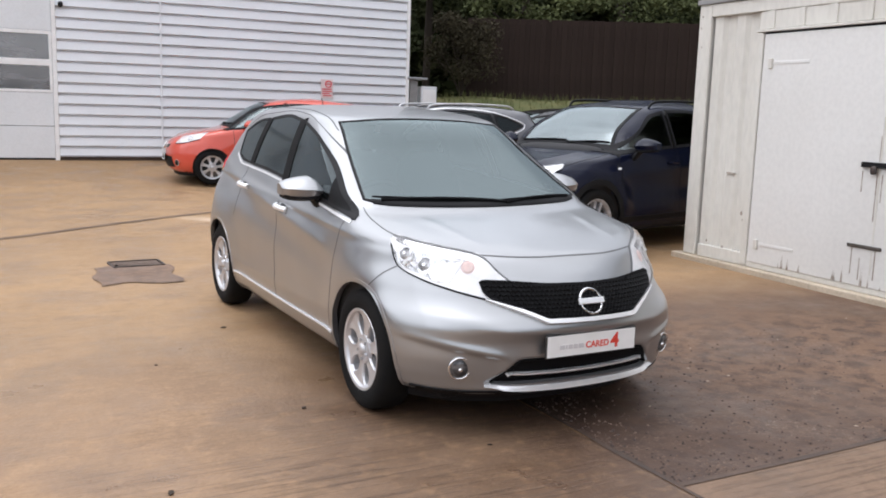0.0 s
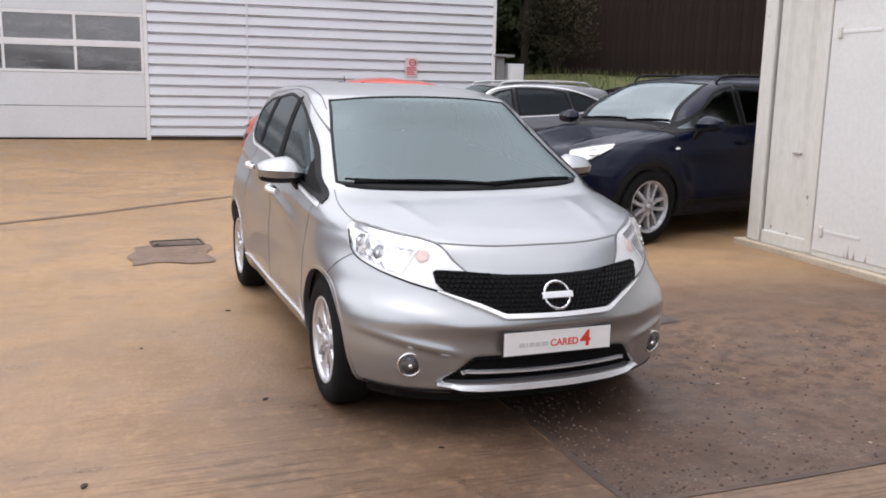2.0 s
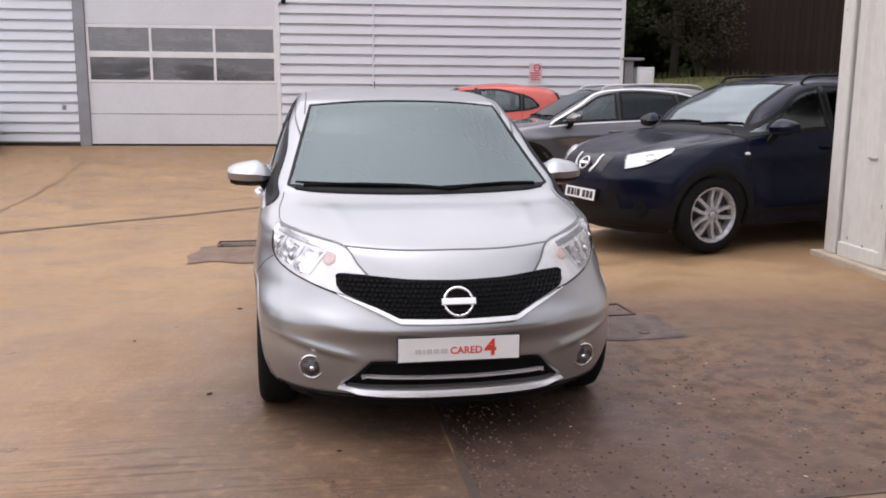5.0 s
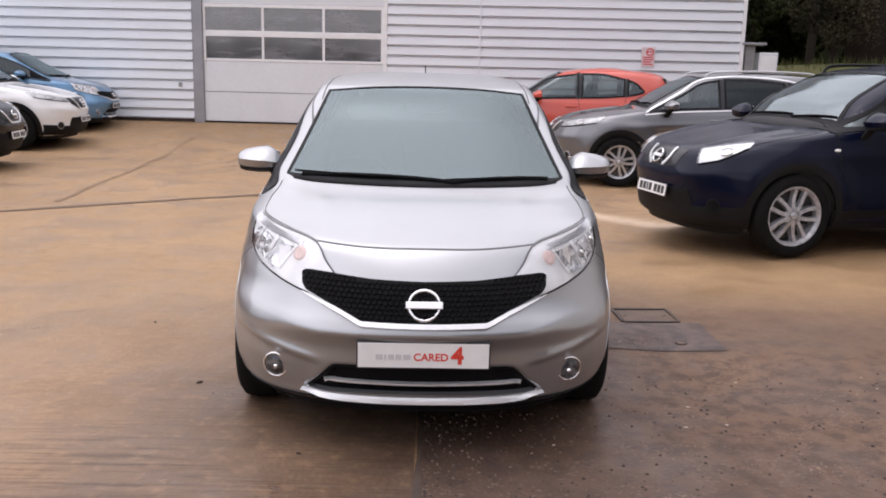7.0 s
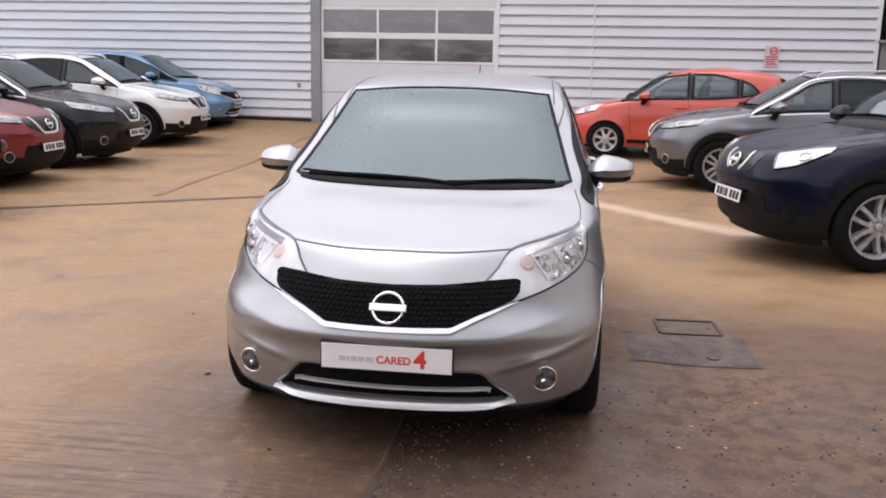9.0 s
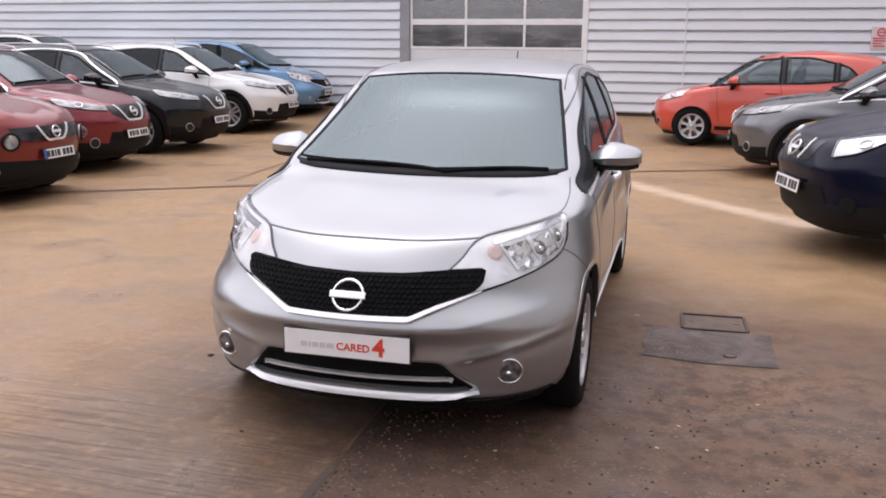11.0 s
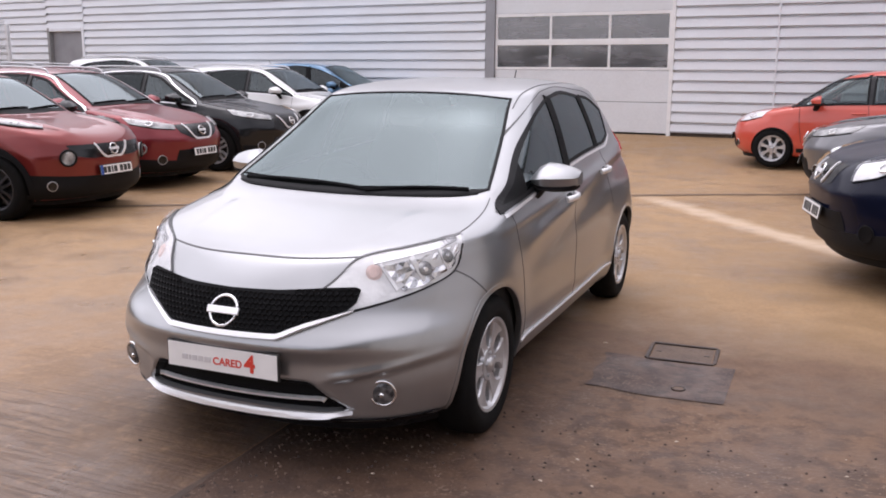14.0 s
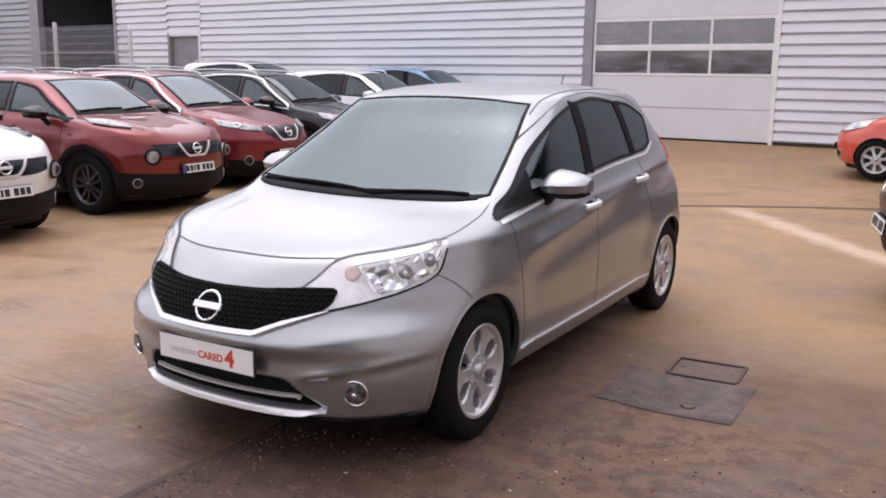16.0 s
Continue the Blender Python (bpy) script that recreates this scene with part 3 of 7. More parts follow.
def door_mirror(car, paint_mat, x, y, z, s, k=1.0, base=None):
    """A mirror: a painted shell with a lit upper face and a forward ridge, tapering outwards, over a black skirt and foot."""
    u = np.array([0.0, 0.06, 0.18, 0.34, 0.5, 0.68, 0.84, 0.95, 1.0])
    top = smooth_curve([(0, -0.004), (0.15, 0.044), (0.34, 0.068), (0.6, 0.060), (0.9, 0.042), (1, 0.026)])
    low = smooth_curve([(0, -0.020), (0.15, -0.046), (0.5, -0.052), (0.85, -0.046), (1, -0.034)])
    deep = smooth_curve([(0, 0.035), (0.15, 0.078), (0.45, 0.094), (0.8, 0.078), (0.95, 0.056), (1, 0.030)])
    ridge = smooth_curve([(0, 0.40), (0.3, 0.40), (0.7, 0.46), (1, 0.55)])
    shell_rings, skirt_rings = [], []
    for a in u:
        t, b, f, g = float(top(a)) * k, float(low(a)) * k, float(deep(a)) * k, float(ridge(a))
        yy, back, sweep = s * (y - 0.035 * k + 0.235 * k * a), -0.05 * k, -0.03 * k * a
        shell_rings.append([Vector((x + sweep + px, yy, z + pz)) for px, pz in ((back, b), (f * 0.55, b), (f * 0.82, b + 0.10 * (t - b)), (f * 0.95, b + (g - 0.05) * (t - b)), (f, b + g * (t - b)), (f * 0.93, b + (g + 0.06) * (t - b)), (f * 0.55, b + 0.80 * (t - b)), (f * 0.12, t - 0.004 * k), (back * 0.5, t), (back, t - 0.006 * k))])
        skirt_rings.append([Vector((x + sweep + px, yy, z + pz)) for px, pz in ((back * 0.95, b - 0.014), (f * 0.4, b - 0.018), (f * 0.80, b - 0.004), (f * 0.80, b + 0.008), (back * 0.95, b + 0.008))])
    house = part("door_mirror", loft(shell_rings), paint_mat, car, smooth=True)
    house.data.set_sharp_from_angle(angle=radians(30))
    part("mirror_trim", loft(skirt_rings[1:-1]), base or TRIM, house, smooth=True)
    part("mirror_base", loft([[Vector((x + px * w - 0.01 + lean, s * (y + dy + py), z + dz)) for px, py in ((0.05, 0.02), (0.02, 0.032), (-0.035, 0.03), (-0.05, 0.0), (-0.03, -0.022), (0.04, -0.016))]
                              for w, lean, dy, dz in ((0.7, 0.03, -0.055, -0.155), (0.8, 0.02, -0.035, -0.12), (0.9, 0.0, -0.005, -0.075), (0.95, 0.0, 0.03, -0.04))]), TRIM, house, smooth=True)
    part("mirror_glass", boxed(-0.003, 0.003, -0.095 * k, 0.085 * k, -0.036 * k, 0.038 * k, 0.002, Matrix.Translation((x - 0.066 * k, s * (y + 0.075 * k), z)) @ Matrix.Rotation(radians(-s * 7), 4, 'Z')), CHROME, house)


def bars(parent, m, spans, height, material, name="character", depth=0.002):
    """Plain bars in place of characters: spans of (from, to) along the plate."""
    for a, b in spans:
        ob = part(name, boxed(a, b, -depth, 0, -height / 2, height / 2), material, parent)
        ob.matrix_local = m


def number_plate(shell, car, z, width=0.52, height=0.111, material=None, spans=None, lean=8, off=0.02, band=False):
    """A plate on the nose; its facing plane has x to the car's left."""
    q, n = shell.hit((2, 0, z), FRONT, off)
    m = Matrix.Translation(q) @ Matrix.Rotation(radians(90), 4, 'Z') @ Matrix.Rotation(radians(-lean), 4, 'X')
    back = part("number_plate", boxed(-width / 2, width / 2, 0, 0.012, -height / 2, height / 2, 0.004), PLATEDARK, car)
    back.matrix_local = m
    e = 0.006
    part("plate_face", boxed(-width / 2 + e, width / 2 - e, -0.0025, 0.0, -height / 2 + e, height / 2 - e, 0.001), material or PLATEW, back)
    if spans:
        bars(back, Matrix.Translation((0, -0.0025, 0)), spans, 0.066, PLATEDARK)
    if band:
        part("plate_band", boxed(-width / 2 + e, -width / 2 + 0.042, -0.0045, -0.0025, -height / 2 + e, height / 2 - e), PLATEBLUE, back, "blue band")
    return back


PLATE_SPANS = [(-0.215, -0.165), (-0.150, -0.100), (-0.085, -0.060), (-0.045, 0.005), (0.050, 0.100), (0.115, 0.165), (0.180, 0.225)]


def ring(c, d, r, tube_r, sides=32):
    """A ring at c facing d."""
    bm = bmesh.new()
    q = Vector(d).to_track_quat('Z', 'Y').to_matrix().to_4x4()
    for i in range(sides):
        a = 2 * math.pi * i / sides
        for k in range(8):
            b = 2 * math.pi * k / 8
            bm.verts.new(Vector(c) + (q @ Vector(((r + tube_r * math.cos(b)) * math.cos(a), (r + tube_r * math.cos(b)) * math.sin(a), tube_r * math.sin(b)))))
    bm.verts.ensure_lookup_table()
    for i in range(sides):
        for k in range(8):
            j, l = (i + 1) % sides, (k + 1) % 8
            bm.faces.new([bm.verts[t] for t in (i * 8 + k, j * 8 + k, j * 8 + l, i * 8 + l)])
    bmesh.ops.recalc_face_normals(bm, faces=bm.faces)
    return bm


def disc_on(c, d, r, depth, sides=28, r2=None):
    bm = bmesh.new()
    q = Vector(d).to_track_quat('Z', 'Y').to_matrix().to_4x4()
    bmesh.ops.create_cone(bm, cap_ends=True, segments=sides, radius1=r, radius2=r if r2 is None else r2, depth=depth, matrix=Matrix.Translation(c) @ q)
    return bm


def badge(shell, car, z, r, off=0.012):
    """A plain chrome ring with a bar across it."""
    q, n = shell.hit((2, 0, z), FRONT, off)
    b = part("badge", ring(q, n, r, r * 0.13), CHROME, car, "chrome ring badge", True)
    m = Matrix.Translation(q) @ n.to_track_quat('Z', 'Y').to_matrix().to_4x4()
    part("badge_bar", boxed(-r * 0.24, r * 0.24, -r * 1.2, r * 1.2, -0.004, 0.012, 0.003, Matrix.Translation(q) @ Matrix.Rotation(-math.asin(max(-1, min(1, n.z))), 4, 'Y') @ Matrix.Rotation(radians(90), 4, 'Y')), SATIN, b)
    return b


def arch_parts(shell, car, r_lip, material, wide=0.0):
    """Dark wheel housings, and round each opening a lip or a broad plastic band."""
    for hx, hz in shell.hubs:
        for s in (1, -1):
            d = LEFT if s > 0 else RIGHT
            a = np.linspace(radians(-22), radians(202), 40)
            lo = np.stack([hx + (shell.arch - 0.004) * np.cos(a), np.full(40, s * 1.0), hz + (shell.arch - 0.004) * np.sin(a)], 1)
            hi = np.stack([hx + (shell.arch + r_lip) * np.cos(a), np.full(40, s * 1.0), hz + (shell.arch + r_lip) * np.sin(a)], 1)
            ok = lo[:, 2] > shell.low + 0.01
            lo, hi = lo[ok], hi[ok]
            hi[:, 2] = np.maximum(hi[:, 2], shell.low + 0.012)
            if wide:
                part("arch_trim", shell.sheet(lo, hi, d, len(lo), 3, 0.0015 + wide, 0.03 + wide, sharp=True), material, car, smooth=True)
            bm = bmesh.new()
            prof = [(s * 0.80, shell.arch + 0.004), (s * 0.52, shell.arch + 0.004), (s * 0.50, shell.arch - 0.05), (s * 0.5, 0.05)]
            turns = np.linspace(radians(-15), radians(195), 26)
            rows = [[bm.verts.new((hx + rr * math.cos(t), yy, hz + rr * math.sin(t))) for t in turns] for yy, rr in prof]
            for v, t in zip(rows[0], turns):
                skin = shell.hit((hx + (shell.arch + 0.01) * math.cos(t), s, max(shell.low + 0.01, hz + (shell.arch + 0.01) * math.sin(t))), d, 0.0)[0]
                v.co.y = s * min(0.80, abs(skin.y) - 0.012)
            for i in range(len(rows) - 1):
                for k in range(25):
                    bm.faces.new((rows[i][k], rows[i][k + 1], rows[i + 1][k + 1], rows[i + 1][k]))
            part("wheel_housing", bm, TRIM, car)
    return


def finish_body(shell, car, paint_mat, holes, floor_z):
    part("body", shell.mesh("body", holes), paint_mat, car, smooth=True)
    part("cabin_lining", shell.mesh("cabin_lining", holes, 0.05, arches=False), LINING, car, smooth=True)
    xf, xr = float(shell.f["front"](0.3)), float(shell.f["rear"](0.3))
    part("underbody", boxed(xr + 0.22, xf - 0.25, -0.63, 0.63, floor_z - 0.01, floor_z + 0.12, 0.03), TRIM, car)
    bm = bmesh.new()
    rows = []
    for z, ins in ((shell.low + 0.03, 0.03), (shell.low - 0.05, 0.06)):
        k = int(len(shell.V[1]) * 0.115)
        ring_pts = np.concatenate([shell.V[1][-k:], shell.V[1][:k + 1]])
        rows.append([bm.verts.new((p[0] - ins, p[1] * (1 - ins * 0.6), z)) for p in ring_pts])
    for i in range(len(rows[0]) - 1):
        bm.faces.new((rows[0][i], rows[0][i + 1], rows[1][i + 1], rows[1][i]))
    part("air_dam", bm, TRIM, car)

# ---------------------------------------------------------------- ground
def yard_material(name, base, dark, wet, brush=0.0, stones=0.0, rough=0.45, fades=(), slant=0.0, band=None, edge=None, spec=0.4, brush_out=1.0):
    """Worn concrete or asphalt: broad stains, damp patches that shine, grain, brushed streaks and loose light stones."""
    m = mat(name, base, rough)
    n, l = m.node_tree.nodes, m.node_tree.links
    b = n["Principled BSDF"]
    b.inputs["Specular IOR Level"].default_value = spec
    tc = n.new("ShaderNodeTexCoord")
    mp = n.new("ShaderNodeMapping")
    mp.inputs["Rotation"].default_value = (0, 0, radians(-28.5))
    l.new(tc.outputs["Object"], mp.inputs["Vector"])

    def noise_tex(scale, detail=5, stretch=(1, 1, 1)):
        s = n.new("ShaderNodeMapping")
        s.inputs["Scale"].default_value = stretch
        l.new(mp.outputs[0], s.inputs["Vector"])
        t = n.new("ShaderNodeTexNoise")
        t.inputs["Scale"].default_value, t.inputs["Detail"].default_value = scale, detail
        t.inputs["Roughness"].default_value = 0.6
        l.new(s.outputs[0], t.inputs["Vector"])
        return t.outputs[0]

    def span(value, lo, hi, a, c):
        r = n.new("ShaderNodeMapRange")
        for i, v in enumerate((lo, hi, a, c)):
            r.inputs[i + 1].default_value = v
        l.new(value, r.inputs[0])
        return r.outputs[0]

    def mixed(fac, a, c):
        x = n.new("ShaderNodeMix")
        x.data_type = 'RGBA'
        l.new(fac, x.inputs[0])
        for sock, v in ((x.inputs[6], a), (x.inputs[7], c)):
            if isinstance(v, tuple):
                sock.default_value = (*v, 1)
            else:
                l.new(v, sock)
        return x.outputs[2]

    broad = noise_tex(0.28, 4)
    patchy = noise_tex(1.6, 6)
    fine = noise_tex(45, 3)
    blotch = noise_tex(9, 5)
    col = mixed(span(broad, 0.38, 0.66, 0, 0.75), base, dark)
    col = mixed(span(patchy, 0.44, 0.68, 0, 0.7), col, wet)
    col = mixed(span(blotch, 0.44, 0.60, 0, 0.85 if stones else 0.4), col, dark)
    col = mixed(span(fine, 0.40, 0.70, 0, 0.35), col, tuple(c * 0.45 for c in base))
    # darkens by position: damp stain and the car's contact shade in one colour
    if edge:
        sep = n.new("ShaderNodeSeparateXYZ")
        l.new(mp.outputs[0], sep.inputs[0])
        ex = n.new("ShaderNodeMath")
        ex.operation = 'MULTIPLY_ADD'
        l.new(noise_tex(1.1, 5), ex.inputs[0])
        ex.inputs[1].default_value = 1.6
        l.new(sep.outputs[0], ex.inputs[2])
        col = mixed(span(ex.outputs[0], edge[0] + 0.8, edge[1] + 0.8, 0, edge[3]), col, edge[2])
    height = fine
    if brush:
        streak = noise_tex(1.0, 5, (1.9, 36, 1))
        where = noise_tex(0.5, 2)
        w = n.new("ShaderNodeMath")
        w.operation = 'MULTIPLY'
        l.new(span(streak, 0.49, 0.60, 0, 1), w.inputs[0])
        reach = n.new("ShaderNodeSeparateXYZ")
        l.new(mp.outputs[0], reach.inputs[0])
        spot = n.new("ShaderNodeMath")
        spot.operation = 'MULTIPLY'
        l.new(span(where, 0.38, 0.58, 0.25, 1), spot.inputs[0])
        along, across = span(reach.outputs[0], 0.2, 1.5, brush_out, 1), span(reach.outputs[1], 3.3, 4.3, 1, brush_out)
        both = n.new("ShaderNodeMath")
        both.operation = 'MINIMUM'
        l.new(along, both.inputs[0])
        l.new(across, both.inputs[1])
        l.new(both.outputs[0], spot.inputs[1])
        l.new(spot.outputs[0], w.inputs[1])
        amt = span(w.outputs[0], 0, 1, 0, brush)
        groove = n.new("ShaderNodeMix")
        groove.data_type, groove.blend_type = 'RGBA', 'MULTIPLY'
        l.new(amt, groove.inputs[0])
        l.new(col, groove.inputs[6])
        groove.inputs[7].default_value = (0.30, 0.27, 0.26, 1)
        col = groove.outputs[2]
        ad = n.new("ShaderNodeMath")
        ad.operation = 'MULTIPLY_ADD'
        l.new(w.outputs[0], ad.inputs[0])
        ad.inputs[1].default_value = -2.0
        l.new(fine, ad.inputs[2])
        height = ad.outputs[0]
    if stones:
        pick = n.new("ShaderNodeMath")
        pick.operation = 'MULTIPLY'
        l.new(span(noise_tex(58, 5), 0.57, 0.68, 0, 1), pick.inputs[0])
        l.new(span(noise_tex(2.6, 5), 0.44, 0.66, 0.05, 1), pick.inputs[1])
        col = mixed(span(pick.outputs[0], 0, 1, 0, stones), col, (0.34, 0.25, 0.185))
        hh = n.new("ShaderNodeMath")
        hh.operation = 'ADD'
        l.new(pick.outputs[0], hh.inputs[0])
        l.new(fine, hh.inputs[1])
        height = hh.outputs[0]
    for fade in fades:
        sep = n.new("ShaderNodeSeparateXYZ")
        l.new(mp.outputs[0], sep.inputs[0])
        wav = n.new("ShaderNodeMath")
        wav.operation = 'MULTIPLY_ADD'
        l.new(patchy, wav.inputs[0])
        wav.inputs[1].default_value = 1.6
        tilt = n.new("ShaderNodeMath")
        tilt.operation = 'MULTIPLY_ADD'
        l.new(sep.outputs[0], tilt.inputs[0])
        tilt.inputs[1].default_value = slant
        l.new(sep.outputs[1], tilt.inputs[2])
        l.new(tilt.outputs[0], wav.inputs[2])
        dry = mixed(span(broad, 0.38, 0.66, 0, 0.75), fade[2], fade[3])
        dry = mixed(span(patchy, 0.44, 0.68, 0, 0.7), dry, tuple(c * 0.62 for c in fade[2]))
        dry = mixed(span(blotch, 0.46, 0.68, 0, 0.4), dry, fade[3])
        dry = mixed(span(fine, 0.40, 0.70, 0.06, 0.41), dry, tuple(c * 0.45 for c in fade[2]))
        col = mixed(span(wav.outputs[0], fade[0] + 0.8, fade[1] + 0.8, 0, 1), col, dry)
    if band:
        x0, y0, turn, length, half, tone = band
        line = n.new("ShaderNodeMapping")
        line.vector_type = 'TEXTURE'
        line.inputs["Location"].default_value = (x0, y0, 0)
        line.inputs["Rotation"].default_value = (0, 0, radians(turn))
        l.new(tc.outputs["Object"], line.inputs["Vector"])
        sep = n.new("ShaderNodeSeparateXYZ")
        l.new(line.outputs[0], sep.inputs[0])
        off = n.new("ShaderNodeMath")
        off.operation = 'ABSOLUTE'
        l.new(sep.outputs[1], off.inputs[0])
        rag = n.new("ShaderNodeMath")
        rag.operation = 'MULTIPLY_ADD'
        l.new(noise_tex(2.5, 6), rag.inputs[0])
        rag.inputs[1].default_value = half * 1.6
        l.new(off.outputs[0], rag.inputs[2])
        w1, w2 = n.new("ShaderNodeMath"), n.new("ShaderNodeMath")
        w1.operation = w2.operation = 'MULTIPLY'
        l.new(span(rag.outputs[0], half * 1.1, half * 2.0, 0.8, 0), w1.inputs[0])
        l.new(span(sep.outputs[0], -0.3, 0.5, 0, 1), w1.inputs[1])
        l.new(w1.outputs[0], w2.inputs[0])
        l.new(span(sep.outputs[0], length - 0.6, length + 0.6, 1, 0), w2.inputs[1])
        col = mixed(w2.outputs[0], col, tone)
    if not stones:
        # pale scuffs and small dark marks
        col = mixed(span(noise_tex(13, 6), 0.52, 0.74, 0, 0.30), col, tuple(min(1.0, c * 1.2) for c in base))
        col = mixed(span(noise_tex(1.0, 6, (4, 11, 1)), 0.55, 0.74, 0, 0.50), col, tuple(c * 0.42 for c in base))
    l.new(col, b.inputs["Base Color"])
    l.new(span(patchy, 0.40, 0.66, rough + 0.2, max(0.12, rough - 0.2)), b.inputs["Roughness"])
    bu = n.new("ShaderNodeBump")
    bu.inputs["Strength"].default_value = 0.45
    bu.inputs["Distance"].default_value = 0.006
    l.new(height, bu.inputs["Height"])
    l.new(bu.outputs[0], b.inputs["Normal"])
    return m


DAMP, DAMP_DARK = (0.185, 0.112, 0.070), (0.105, 0.064, 0.042)
TAN, TAN_DARK = (0.415, 0.264, 0.140), (0.290, 0.180, 0.094)
CONCRETE = yard_material("yard concrete", TAN, TAN_DARK, (0.25, 0.156, 0.088), brush=0.04, rough=0.55, band=(-3.4, 11.6, -23.4, 4.6, 0.2, (0.60, 0.46, 0.33)))
# edge in the next two: damp plus painted shade round the car's front
BRUSHED = yard_material("brushed concrete", (0.390, 0.245, 0.136), (0.245, 0.150, 0.084), (0.155, 0.092, 0.053), brush=1.0, rough=0.46, fades=[(4.2, 6.3, TAN, TAN_DARK)], edge=(0.5, 2.2, (0.066, 0.040, 0.031), 0.80), spec=0.4, brush_out=0.06)
ASPHALT = yard_material("damp asphalt", (0.185, 0.112, 0.071), (0.070, 0.044, 0.033), (0.116, 0.070, 0.049), stones=0.7, rough=0.55, spec=0.30, edge=(4.1, 2.6, (0.052, 0.033, 0.027), 0.6), fades=[(5.7, 7.0, DAMP, DAMP_DARK), (6.9, 8.0, TAN, TAN_DARK)], slant=0.35)
APRON = yard_material("worn apron concrete", (0.25, 0.162, 0.106), (0.15, 0.097, 0.064), (0.11, 0.070, 0.048), brush=0.6, rough=0.55)
WETDARK = yard_material("damp patch", (0.115, 0.080, 0.068), (0.055, 0.041, 0.038), (0.15, 0.100, 0.080), stones=0.8, rough=0.6)
PATCHTAN = yard_material("worn patch", (0.24, 0.155, 0.104), (0.14, 0.090, 0.064), (0.19, 0.120, 0.082), stones=0.3, rough=0.6)
JOINTDRAIN = mat("drain joint", (0.14, 0.088, 0.055), 0.7, vary=0.8, vscale=1.5, tint=(0.22, 0.14, 0.085), grain=0.4, gscale=50)
JOINTPALE = mat("faded joint", (0.25, 0.160, 0.090), 0.7, vary=0.9, vscale=1.1, tint=(0.32, 0.205, 0.115), grain=0.4, gscale=50)
JOINT = mat("joint filler", (0.060, 0.042, 0.033), 0.75, vary=0.9, vscale=4, tint=(0.13, 0.082, 0.058), grain=0.4, gscale=60)
COVERPLATE = mat("rusty cover plate", (0.15, 0.098, 0.068), 0.65, 0.0, vary=0.6, vscale=7, tint=(0.07, 0.048, 0.038), grain=0.4, gscale=40, bump=0.4, bscale=60)
IRON = mat("cast iron", (0.060, 0.050, 0.047), 0.45, 0.5, vary=0.5, vscale=9, tint=(0.11, 0.06, 0.035), bump=0.4, bscale=70)
CLAD = mat("silver cladding", (0.80, 0.825, 0.865), 0.40, 0.0, vary=0.22, vscale=0.9, grain=0.12, gscale=26, stretch=(1, 1, 5), tint=(0.60, 0.59, 0.59))
CLADGREY = mat("blue-grey cladding", (0.40, 0.43, 0.46), 0.45, 0.0, vary=0.25, vscale=0.9, grain=0.12, gscale=26, stretch=(1, 1, 5))
CLADTRIM = mat("grey flashing", (0.34, 0.34, 0.36), 0.45, 0.3, vary=0.25, vscale=3)
DOORWHITE = mat("door panel white", (0.765, 0.785, 0.81), 0.42, vary=0.2, vscale=1.4, grain=0.08, gscale=30, tint=(0.58, 0.58, 0.59))
FRAMEWHITE = mat("white frame", (0.88, 0.88, 0.88), 0.4, vary=0.12, vscale=5)
PLINTH = mat("dirty plinth", (0.10, 0.075, 0.06), 0.8, vary=0.5, vscale=3, grain=0.3, gscale=40)
# the dimness inside the opening is put into this dark wall colour
DARKSHOP = mat("wall darkened as unlit", (0.085, 0.09, 0.105), 0.9, vary=0.4, vscale=1.0, grain=0.2, gscale=20)
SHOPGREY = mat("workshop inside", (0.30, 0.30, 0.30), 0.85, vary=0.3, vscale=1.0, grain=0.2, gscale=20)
PANEGLASS = glass("door pane glass", (0.5, 0.5, 0.5), 0.06, 2.4, (0.95, 0.95, 0.97))


def streaky_sheen(m, tone, amount, scale):
    """Painted reflections on the panes: pale grey mixed in, in soft level streaks."""
    n, l = m.node_tree.nodes, m.node_tree.links
    out = n["Material Output"]
    sheen = n.new("ShaderNodeBsdfDiffuse")
    sheen.inputs[0].default_value = (*tone, 1)
    tc, t, r, mx = n.new("ShaderNodeTexCoord"), n.new("ShaderNodeTexNoise"), n.new("ShaderNodeMapRange"), n.new("ShaderNodeMixShader")
    t.inputs["Scale"].default_value = scale
    r.inputs[1].default_value, r.inputs[2].default_value, r.inputs[3].default_value, r.inputs[4].default_value = 0.4, 0.65, amount * 0.35, amount
    wide = n.new("ShaderNodeMapping")
    wide.inputs["Scale"].default_value = (1, 1, 4.5)
    t.inputs["Detail"].default_value = 4
    l.new(tc.outputs["Object"], wide.inputs["Vector"])
    l.new(wide.outputs[0], t.inputs["Vector"])
    l.new(t.outputs[0], r.inputs[0])
    l.new(r.outputs[0], mx.inputs[0])
    l.new(out.inputs[0].links[0].from_socket, mx.inputs[1])
    l.new(sheen.outputs[0], mx.inputs[2])
    l.new(mx.outputs[0], out.inputs[0])


# grey streaks stand in for what the door panes would mirror
streaky_sheen(PANEGLASS, (0.42, 0.42, 0.44), 0.40, 1.3)
STOREWHITE = mat("chalky white paint", (0.68, 0.66, 0.61), 0.65, vary=0.30, vscale=0.9, tint=(0.46, 0.42, 0.36), grain=0.14, gscale=24, bump=0.12, bscale=40, stretch=(1, 1, 0.35))
STOREDOOR = mat("store door paint", (0.72, 0.71, 0.69), 0.55, vary=0.28, vscale=0.8, tint=(0.55, 0.53, 0.49), grain=0.10, gscale=24)
STAIN = mat("rust stain", (0.27, 0.22, 0.18), 0.85, vary=0.8, vscale=14, tint=(0.55, 0.52, 0.47))
